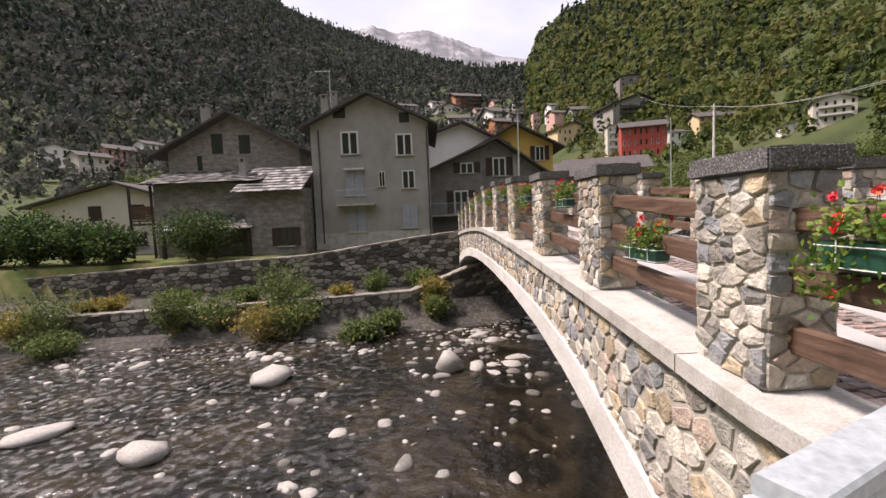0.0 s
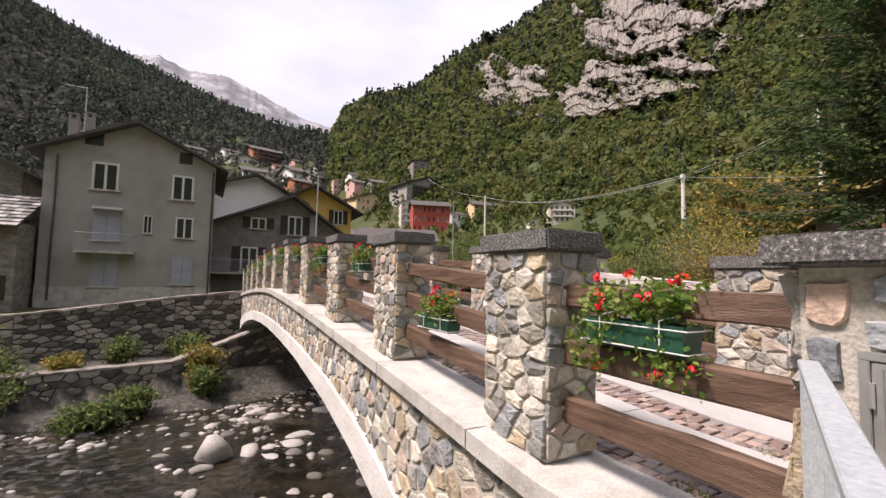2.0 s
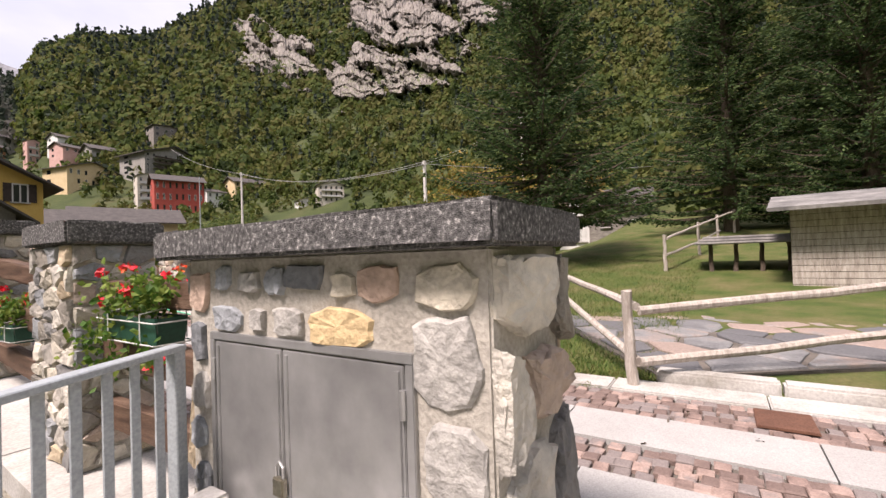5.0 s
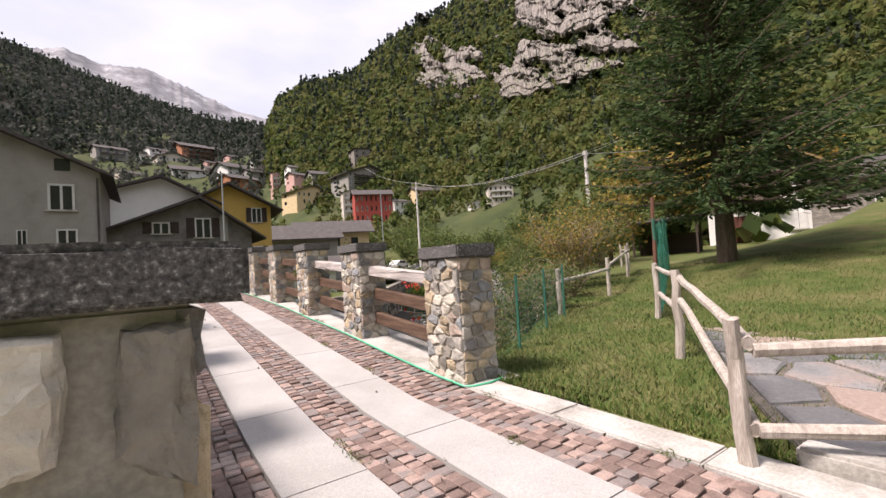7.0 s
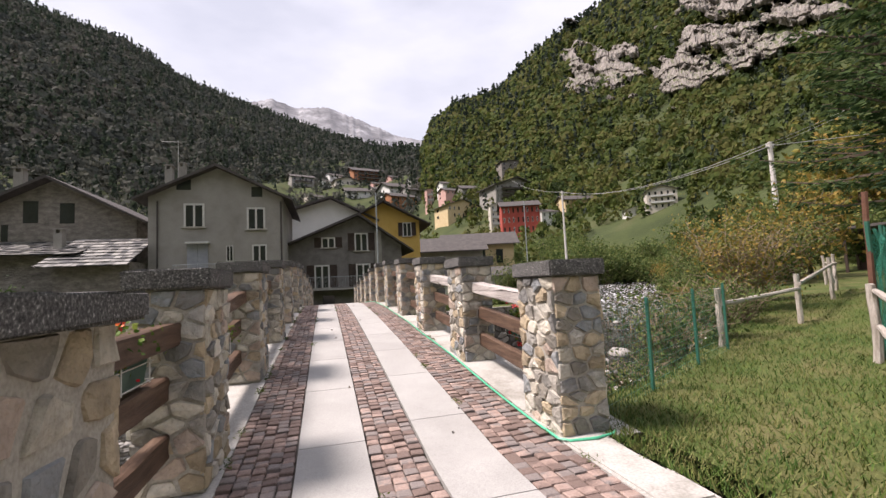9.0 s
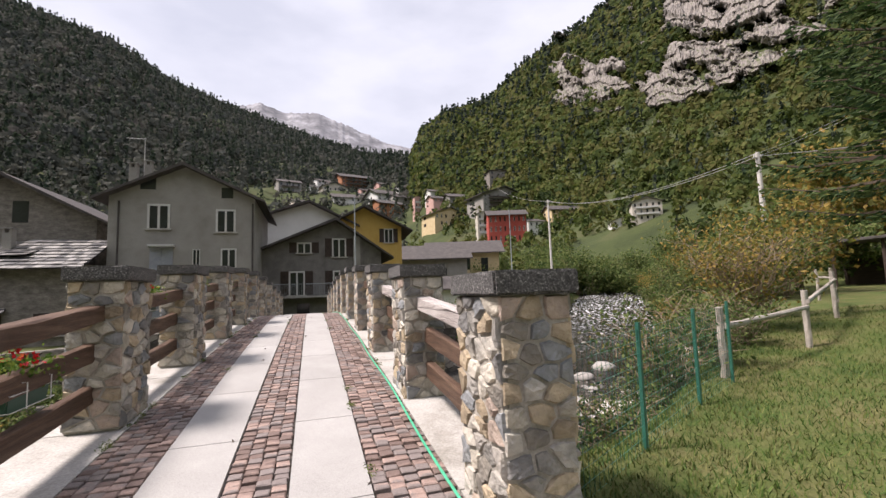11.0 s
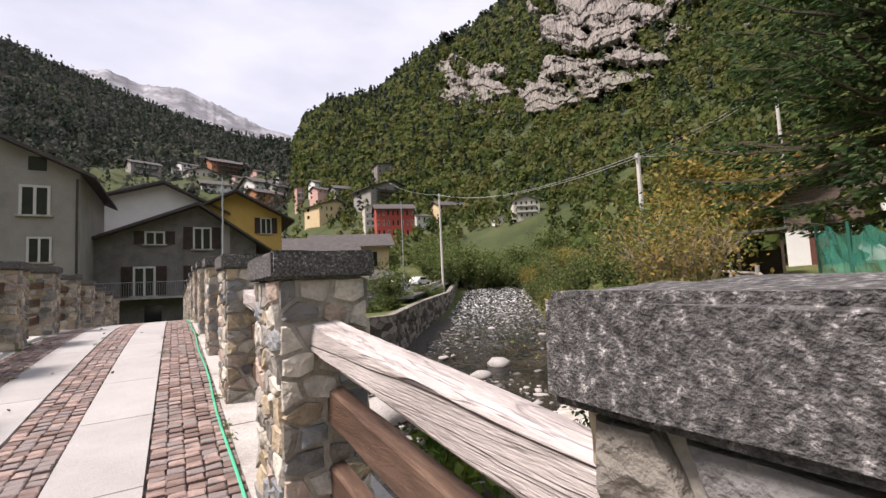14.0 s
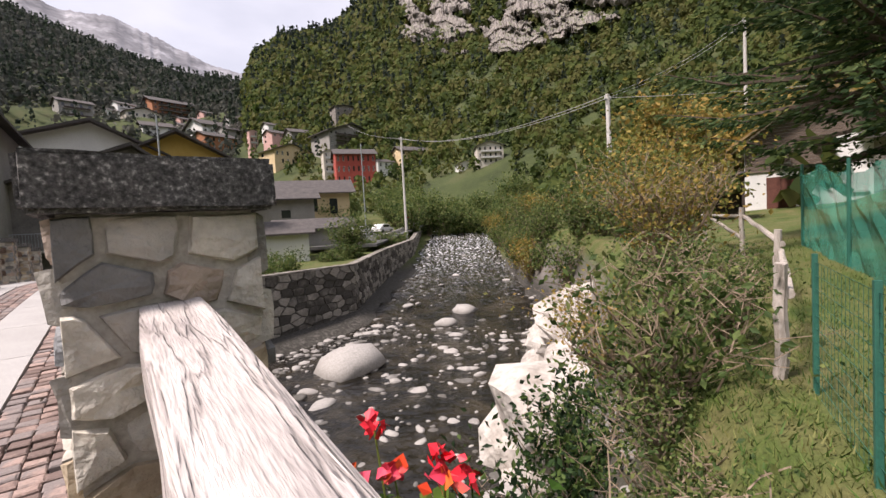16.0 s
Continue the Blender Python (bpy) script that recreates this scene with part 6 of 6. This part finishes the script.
shrub("bank_shrub", "tall weeds and brambles behind the fence", 7.9, 4.3, 1.2, .9, M_BUSH, 10, 26, 1500, .03, .0)
rr_ = random.Random(77)
for i, (x, y) in enumerate(((4.3, 2.3), (5.1, 2.9), (6.9, 3.2), (7.4, 5.2), (8.8, 4.3), (3.0, 1.7), (5.7, 3.3))):
    shrub("bank_weeds", "tangled weeds and dry stalks at the lawn's edge", x, y, rr_.uniform(.5, .9), .6, rr_.choice([M_BUSH, M_BUSH, M_LAUREL]), 60 + i, 24, 1800, .026, .0)
for i in range(20):
    b = radians(rr_.uniform(44, 64))
    d = rr_.uniform(27, 60)
    x, y = d * math.sin(b), d * math.cos(b)
    sd_, wz_, hw_ = river_at(np.array([x]), np.array([y]))
    if sd_[0] > -hw_[0] - 1.5:
        continue
    h = rr_.uniform(2.6, 5.2)
    broadleaf(x, y, h, h * .4, rr_.choice([M_AUTUMN, M_BUSH, M_BUSH]), 100 + i, "thin broadleaf tree with yellowing leaves on the bank", 1500, .08 + d * .002)
for i in range(16):
    b = radians(rr_.uniform(60, 80))
    d = rr_.uniform(42, 75)
    x, y = d * math.sin(b), d * math.cos(b)
    h = rr_.uniform(5, 9)
    broadleaf(x, y, h, h * .42, rr_.choice([M_AUTUMN, M_BUSH]), 200 + i, "broadleaf tree turning yellow on the hillside", 2600, .24)
# thicket on the near bank upstream
for i in range(52):
    q = rr_.random()
    seg = 13 + 48 * q ** 1.3
    c = [float(np.interp(seg, RIV[:, 0], RIV[:, k])) for k in (1, 2, 3)]
    off = c[2] * .95 + rr_.uniform(.3, 4.5)
    x, y = seg + off * .72, c[0] - off * .72
    if x < 13.5 and y < 9:
        continue
    hh = rr_.uniform(1.6, 3.4)
    shrub("bank_shrub", "brown and green thicket of the stream's bank", x, y, hh, hh * .62, rr_.choice([M_AUTUMN, M_BUSH, M_BUSH]), 700 + i, 24, 1500, .07 + .0016 * seg, .1)
# far bank
for i, (x, y, h, r) in enumerate(((-36, 28, 3.2, 2.3), (-33, 27.6, 3.4, 2.3), (-30, 27.4, 3.0, 2.2), (-27, 27.2, 2.6, 2.0), (-24.4, 27, 2.3, 1.7))):
    shrub("laurel_hedge", "dense dark green laurel hedge above the river wall", x, y, h, r, M_LAUREL, 300 + i, 60, 5200, .13, .0, None, "hedge", True)
shrub("round_bush", "clipped round green bush beside the stone house", -18.6, 26.8, 3.0, 2.3, M_LAUREL, 320, 70, 6000, .1, .0, None, "bush", True)
for i in range(26):
    x = rr_.uniform(-25, -2.5)
    y = rr_.uniform(18.2, 24.2)
    big = x < -9 and y < 21.6
    shrub("bank_weeds", "wild bushes and weeds along the foot of the river wall", x, y, rr_.uniform(1.3, 2.2) if big else rr_.uniform(.6, 1.3), rr_.uniform(1.2, 1.9) if big else .8, rr_.choice([M_BUSH, M_BUSH, M_AUTUMN]), 340 + i, 26, 2000, .085, .0)
for i in range(4):
    broadleaf(-40 + i * 3.0 - (i % 2), 50 + 4 * i, 8 + i % 3, 2.4, M_BUSH, 400 + i, "slender light green tree beyond the cream house", 3000, .2)
shrub("bank_weeds", "tall weed growing among the river stones", -3.0, 2.6, 1.6, .5, M_BUSH, 420, 8, 400, .05, .1)
for i in range(14):
    x = rr_.uniform(3, 30)
    shrub("bank_weeds", "green scrub hanging on the embankment wall", x + 4, 27 + (x - 3) * .95 + rr_.uniform(.5, 2), rr_.uniform(1.2, 2.4), 1.2, M_BUSH, 430 + i, 22, 1500, .1, .0, -2.2 if x < 14 else -1.6)
shrub("round_bush", "yellow-green bush above the embankment", 19.5, 40, 3.4, 2.0, M_BUSH, 450, 40, 3600, .12, .0, -1.0, "bush", True)
for i in range(12):
    shrub("road_bush", "dark green scrub below the red house", 30 + i * 3.4, 66 + rr_.uniform(-4, 12), rr_.uniform(3, 5.5), 3.2, M_BUSH, 460 + i, 30, 2600, .2, .0)

for i in range(16):
    b, d = radians(rr_.uniform(32, 47)), rr_.uniform(72, 105)
    shrub("road_bush", "dark green scrub above the riverside road", d * math.sin(b), d * math.cos(b), rr_.uniform(4, 7), 3.6, M_BUSH, 800 + i, 30, 2600, .24, .0)

# ---- rustic fence ----
def log_bm(p, q, r, rng, seg=8, n=6):
    p, q = Vector(p), Vector(q)
    pts = [p.lerp(q, i / n) + Vector((rng.uniform(-1, 1), rng.uniform(-1, 1), rng.uniform(-1, 1))) * r * .25 for i in range(n + 1)]
    bm = tube_bm(pts, r, r * .88, seg)
    for v in bm.verts:
        v.co += Vector((rng.uniform(-1, 1), rng.uniform(-1, 1), rng.uniform(-1, 1))) * r * .09
    return bm


def rustic_fence(posts, rails, label, seed, rpost=.055, rrail=.042):
    rng = random.Random(seed)
    ob = tagged(new("rustic_fence"), label, "fence")
    for x, y, h in posts:
        z = gz(x, y)
        if h <= 0:
            continue
        part("post", log_bm((x, y, z - .25), (x + rng.uniform(-.03, .03), y + rng.uniform(-.03, .03), z + h), rpost, rng), M_POST, ob)
    for i, j, h0, h1 in rails:
        a, b = posts[i], posts[j]
        part("rail", log_bm((a[0], a[1] - rpost, gz(a[0], a[1]) + h0), (b[0], b[1] - rpost, gz(b[0], b[1]) + h1), rrail, rng), M_POST, ob)


rustic_fence([(1.95, -2.5, 1.06), (4.24, -.95, 1.05), (6.59, .62, 1.0)], [(0, 1, .92, .95), (1, 2, .95, .9), (0, 1, .42, .7), (1, 2, .55, .45)], "weathered round-log fence along the lawn", 1)
rustic_fence([(1.95, -2.5, 0), (4.0, -5.5, 1.05), (6.0, -8.4, 1.0)], [(0, 1, .88, .9), (1, 2, .9, .9), (0, 1, .42, .45), (1, 2, .45, .45)], "weathered round-log fence beside the flagstones", 2)
rustic_fence([(12.5, -1.8, 1.1), (16, -2.6, 1.2), (20, -3.2, 1.2), (24, -3.9, 1.2)], [(0, 1, 1.0, 1.1), (1, 2, 1.1, 1.1), (2, 3, 1.1, 1.1), (0, 1, .5, .5), (1, 2, .5, .5)], "grey log fence up the lawn", 3)
rustic_fence([(6.25, 2.55, .95), (9.2, 3.4, 1.0), (12.6, 5.0, 1.1), (16.2, 7.2, 1.2), (20, 10, 1.2)], [(0, 1, .7, .7), (1, 2, .8, .9), (2, 3, .9, .9), (3, 4, .9, .9), (2, 3, .4, .9)], "crooked old branch fence along the bank", 4)


def wire_fence(pts, h, label, tall_mesh=.1):
    ob = tagged(new("wire_fence"), label, "fence")
    bm = bmesh.new()
    for x, y in pts:
        z = gz(x, y)
        part("post", beam_bm((x, y, z - .3), (x + .02, y + .01, z + h + .06), .035, .035, .004, 0), M_GREENPOST, ob)
    for a, b in zip(pts, pts[1:]):
        za, zb = gz(*a), gz(*b)
        n = int(h / tall_mesh)
        for i in range(n + 1):
            tube_bm([(a[0], a[1], za + h * i / n), (b[0], b[1], zb + h * i / n)], .0022, seg=3, bm=bm)
        m = int(math.dist(a, b) / .075)
        for i in range(m + 1):
            s = i / m
            x, y, z = a[0] + (b[0] - a[0]) * s, a[1] + (b[1] - a[1]) * s, za + (zb - za) * s
            tube_bm([(x, y, z), (x, y, z + h)], .0018, seg=3, bm=bm)
    part("wire_mesh", bm, M_GREENPOST, ob)


wire_fence([(2.35, .3), (3.48, .96), (4.95, 1.77), (6.05, 2.27)], 1.0, "green plastic-coated wire mesh fence at the lawn's edge")
M_NET = mat("green_shade_net", [(.03, .2, .15), (.05, .28, .2)], 3, .7, .2, 60)
M_NET.node_tree.nodes["Principled BSDF"].inputs["Alpha"].default_value = .62


def net(pts, h, label, seed):
    rng = random.Random(seed)
    ob = tagged(new("shade_net"), label, "net")
    v, f, cols = [], [], 0
    for a, b in zip(pts, pts[1:]):
        n = max(2, int(math.dist(a, b) / .25))
        for i in range(n + (b == pts[-1])):
            s = i / n
            x, y = a[0] + (b[0] - a[0]) * s, a[1] + (b[1] - a[1]) * s
            z = gz(x, y)
            for k in range(7):
                v.append((x + rng.uniform(-.05, .05), y + rng.uniform(-.05, .05), z + h * k / 6 * (1 - .06 * math.sin(s * 9))))
            cols += 1
    for i in range(cols - 1):
        for k in range(6):
            a = i * 7 + k
            f.append((a, a + 7, a + 8, a + 1))
    raw("netting", v, f, M_NET, ob)
    for x, y in pts:
        part("stake", tube_bm([(x, y, gz(x, y) - .2), (x, y, gz(x, y) + h + .15)], .03, seg=6), M_GREENPOST, ob)


net([(6.9, .75), (9.2, 1.9), (11.6, 3.1), (14.0, 4.3)], 1.65, "tall green shade netting along the lawn fence", 2)
tagged(mesh_ob("wooden_stake", log_bm((6.75, .7, .0), (7.0, .8, 2.3), .04, random.Random(4)), M_RUST), "reddish leaning stake beside the fence post", "stake")


# ---- kerb, flagstones, hose ----
for i in range(6):
    y = -7 + i * 1.17
    tagged(mesh_ob("kerb", box_bm(1.75, 2.11, y, y + 1.16, -.15, .012 + .004 * (i % 2), .012), M_LEDGE), "pale concrete kerb slab beside the lawn", "kerb", "kerb slabs", "structure")


def flagstones():
    rng = random.Random(12)
    base = tagged(mesh_ob("patio", box_bm(0, 6.5, -6.0, -.12, -.4, .03, .01), M_JOINT), "earth bed of the flagstone terrace", "terrace", kind="structure")
    base.matrix_basis = pose(2.16, -2.6, 0, 0, 0, 34)
    for poly, ctr in stone_cells(.05, 6.4, -5.9, -.2, .75, .55, .05, rng):
        part("flagstone", stone_bm(poly, ctr, lambda u, v, o: (u, v, .03 + o), .035, rng), M_FLAG, base)
    for i in range(5):
        tagged(mesh_ob("edge_stone", box_bm(2.13, 2.32, -7.4 + i * .95, -6.47 + i * .95, -.2, .1 + .012 * (i % 3), .02), M_LEDGE), "rough pale edging stone of the terrace", "edging stone", "edging stones")
    g = tagged(new("drain_cover"), "rusty iron drain cover in the paving", "drain cover")
    part("cover", box_bm(1.3, 1.68, -3.72, -3.38, .0, .02, .004), M_RUST, g)


flagstones()
pts = [(1.69 + .012 * math.sin(i * .9), 25 - i * .5, deck_z(25 - i * .5) + .02) for i in range(50)] + [(1.72, .0, .025), (1.78, -.08, .025), (2.0, -.12, .03), (2.2, -.06, .02), (2.3, .05, 0.0)]
tagged(mesh_ob("garden_hose", tube_bm(pts, .011, seg=6), M_HOSE), "bright green garden hose along the deck edge", "hose")


# ---- grass ----
def grass():
    rng = np.random.default_rng(9)
    n = 110000
    x = 2.15 + rng.random(n) ** 1.6 * 14
    y = rng.uniform(-2.7, 7, n)
    sd, wz, hw = river_at(x, y)
    keep = (-sd - hw > 1.5) & (rng.random(n) < np.clip(1.25 - (x - 2) / 14, .15, 1))
    x, y = x[keep], y[keep]
    z = ground(x, y)
    n = len(x)
    a = rng.uniform(0, 6.283, n)
    h = rng.uniform(.03, .085, n)
    w = rng.uniform(.004, .009, n)
    lean = rng.normal(size=(n, 2)) * .035
    p = np.stack([x, y, z - .01], 1)
    s = np.stack([np.cos(a) * w, np.sin(a) * w, np.zeros(n)], 1)
    t = p + np.stack([lean[:, 0], lean[:, 1], h], 1)
    V = np.stack([p - s, p + s, t], 1).reshape(-1, 3)
    ob = raw("grass", V, np.arange(len(V)).reshape(-1, 3), M_GRASS)
    tagged(ob, "short green grass of the lawn", "grass", kind="stuff")


M_GRASS = mat("grass_blades", [(.035, .075, .01), (.075, .125, .02), (.15, .15, .05)], 1.2, .7, 0, 10, island=.7)
grass()
def scatter_bits(name, label, category, n, count, size, spread, flat, xs, material, seed):
    rng = np.random.default_rng(seed)
    c = []
    for i in range(n):
        y = rng.uniform(-5, 14)
        x = rng.choice(xs) if len(xs) > 2 else rng.uniform(*xs)
        c.append((x, y, deck_z(y) + .014))
    v, f = leaf_cloud(c, count, size, spread, rng, flat)
    v[:, 2] = np.maximum(v[:, 2], np.array([deck_z(t) for t in v[:, 1]]) + .005)
    tagged(raw(name, v, f, material), label, category, kind="stuff")


scatter_bits("joint_weeds", "small green weeds in the paving joints", "weeds", 60, 40, .018, (.025, .06, .012), .25, (-.85, 1.19, 1.73, .2, 2.12, -.34, -.85), M_BUSH, 5)
scatter_bits("fallen_leaves", "dry brown leaves scattered on the paving", "leaves", 60, 2, .02, .008, .6, (-.8, 1.7), M_BARK, 6)


# ---- poles and wires ----
def pole(name, label, x, y, top, r, m, arm=True):
    ob = tagged(new(name), label, "pole")
    z = gz(x, y)
    ob.location = (x, y, z)
    part("shaft", tube_bm([(0, 0, -.5), (0, 0, top - z)], r, r * .65, 8), m, ob)
    if arm:
        part("crossarm", beam_bm((-.35, 0, top - z - .35), (.35, 0, top - z - .35), .08, .08, .01, 0), M_CABLE, ob)
        for s in (-.3, 0, .3):
            part("insulator", tube_bm([(s, 0, top - z - .3), (s, 0, top - z - .1)], .04, .03, 6), M_WFRAME, ob)


pole("utility_pole", "pale concrete utility pole carrying wires", 28.5, 18.05, 9.55, .2, M_POLE)
pole("utility_pole", "slim pale utility pole across the stream", 35.1, 54.9, 14.4, .2, M_POLE)
pole("utility_pole", "slim pole on the hillside above the bank", 45.5, 15.8, 17.5, .18, M_POLE)
pole("street_lamp", "thin grey lamp post by the far bank", 24.5, 46.5, 11.2, .08, M_GREYPAINT, False)
pole("street_lamp", "thin grey lamp post in front of the dark house", 4.2, 33.0, 9.2, .07, M_GREYPAINT, False)


def wire(a, b, sag, r=.02):
    pts = [Vector(a).lerp(Vector(b), i / 14) - Vector((0, 0, sag * 4 * (i / 14) * (1 - i / 14))) for i in range(15)]
    tagged(mesh_ob("overhead_wire", tube_bm(pts, r, seg=4), M_CABLE), "thin sagging overhead wire", "wire", "overhead wires")


for o in (-.3, .3):
    wire((28.5 + o, 18, 9.4), (35.1 + o, 54.9, 14.2), 1.4, .022)
    wire((28.5 + o, 18, 9.4), (45.5 + o, 15.8, 17.3), .6, .018)
wire((35.1, 54.9, 14.2), (52, 110, 30), 1.0, .03)
wire((28.5, 18, 9.3), (60, -6, 12), 1.0, .02)

# ---- barn, sheds ----
M_REDDOOR = mat("dark_red_door", [(.09, .035, .025), (.14, .055, .04)], 3, .7, .3, 20)
M_BARNROOF = mat("mossy_brown_roof", [(.14, .1, .05), (.24, .17, .08), (.3, .23, .11)], 2.0, .9, .5, 14)
M_BARNBOARD = mat("grey_brown_boards", [(.06, .045, .035), (.13, .1, .08), (.22, .18, .15)], 3, .85, .5, 20, stretch=(.7, 8, 8))
bz = gz(37, 11)
barn = house("barn", "old farmhouse with white lower walls, timber upper storey and wide roof", 39.2, 9.4, bz, -74, 8.5, 9, 5.0, 7.9, M_WHITEP, M_BARNROOF, [(-2.2, 1.2, 1.6, 2.2, "closed", M_REDDOOR), (1.6, 1.6, 1.0, 1.2, "closed", M_WFRAME), (-2.2, 4.0, .9, 1.5, "frame", None)], [], 1.0, .5)
for i in range(23):
    z_ = 2.7 + .21 * i
    half = min(4.2, 4.25 * (7.9 - z_ - .2) / 2.9)
    part("board", box_bm(-half, min(.6, half) if z_ < 4.8 else half, -.09, -.02, z_, z_ + .19), M_BARNBOARD, barn)
lean = tagged(new("open_shed"), "open timber shed with a dark roof on posts", "shed")
lean.matrix_basis = pose(31.5, 13.6, gz(31.5, 13.6), 0, 0, -70)
part("roof", beam_bm((-2.4, 0, 2.5), (2.4, 0, 2.7), 3.4, .16, .02, .01), M_DARKROOF, lean)
for x, y in ((-2.1, -1.3), (2.1, -1.3), (-2.1, 1.3), (2.1, 1.3), (0, -1.3)):
    part("post", box_bm(x - .07, x + .07, y - .07, y + .07, -.4, 2.5), M_TIMBER, lean)
part("back_panel", box_bm(-2.1, 2.1, 1.35, 1.42, -.3, 1.6), M_TIMBER, lean)
house("stone_hut", "small stone hut with dark roof above the lawn", 40, 4.6, gz(40, 4.6), -80, 5, 4, 2.6, 3.8, M_OLDSTONE, M_DARKROOF, [(-1, 1.2, .9, 1.8, "closed", M_DARKSH), (1.2, .6, .7, .6, "frame", None)], [], .7, .5, False)
hut = tagged(new("plank_hut"), "grey weathered plank hut with a low overhanging roof", "hut")
hut.matrix_basis = pose(10.2, -6.2, gz(10.2, -6.2), 0, 0, -96)
for i in range(13):
    part("plank", box_bm(-1.6, 1.6, -.03, .02, -.1 + i * .145, .035 + i * .145, .004), M_POST, hut)
part("cabin", box_bm(-1.6, 1.6, .03, 2.4, -.3, 1.8), M_TIMBER, hut)
part("roof", beam_bm((0, -.7, 1.75), (0, 2.9, 2.3), 4.0, .09, .01, .01), M_SLATE, hut)
pile = tagged(new("log_shelter"), "low shelter of logs under stone slabs", "shelter")
pile.matrix_basis = pose(13, -4.2, gz(13, -4.2), 0, 0, -90)
for i in range(5):
    part("log", log_bm((-1.2 + i * .6, -.6, -.1), (-1.2 + i * .6, -.5, .7), .06, rr_), M_BARK, pile)
for i in range(3):
    part("slab", box_bm(-1.6 + .1 * i, 1.6 - .1 * i, -1 + .25 * i, .9, .7 + .08 * i, .77 + .08 * i, .02), M_SLATE, pile)


# ---- road across the stream ----
def car(x, y, z, rz, m, label):
    ob = tagged(new("parked_car"), label, "car", "parked cars")
    ob.matrix_basis = pose(x, y, z, 0, 0, rz)
    prof = [(-2.0, .35), (2.0, .35), (2.0, .8), (1.2, .92), (.65, 1.42), (-1.0, 1.45), (-1.8, .98), (-2.0, .85)]
    bm = bmesh.new()
    a, b = [bm.verts.new((p, -.82, q)) for p, q in prof], [bm.verts.new((p, .82, q)) for p, q in prof]
    bm.faces.new(a), bm.faces.new(b[::-1])
    for i in range(8):
        bm.faces.new((a[i], b[i], b[(i + 1) % 8], a[(i + 1) % 8]))
    bmesh.ops.recalc_face_normals(bm, faces=bm.faces[:])
    bmesh.ops.bevel(bm, geom=bm.edges[:], offset=.07, segments=2, affect="EDGES")
    part("body", bm, m, ob)
    for s in (-1, 1):
        part("side_glass", box_bm(-1.1, .6, s * .83 - .01, s * .83 + .01, .98, 1.32, .005), M_GLASS, ob)
        for q in (-1.25, 1.25):
            part("wheel", tube_bm([(q, s * .68, .32), (q, s * .86, .32)], .32, seg=14), M_TYRE, ob)


car(29, 57, .55, 30, M_CAR, "white parked car on the riverside road")
car(34, 60, .75, 30, M_CAR, "white parked car behind the barrier")
car(52, 79, 2.6, 20, M_RED, "red parked vehicle at the far end of the road")
road = tagged(mesh_ob("road", beam_bm((20, 45, -.2), (55, 84, 2.3), 9, .3, .02, 0), M_ASPHALT), "asphalt riverside road across the stream", "road", kind="structure")
for i in range(6):
    a, b = Vector((26.5 + i * 4.4, 47 + i * 5.0, .25 + i * .32)), Vector((26.5 + i * 4.4 + 4.2, 47 + i * 5.0 + 4.8, .25 + i * .32 + .3))
    g = tagged(new("road_barrier"), "pale concrete road barrier panel along the bank", "barrier", "road barriers")
    part("panel", beam_bm(a, b, .12, .9, .02, 0), M_LEDGE, g)


# ---- small repeated pieces ----
setts()
spandrel()
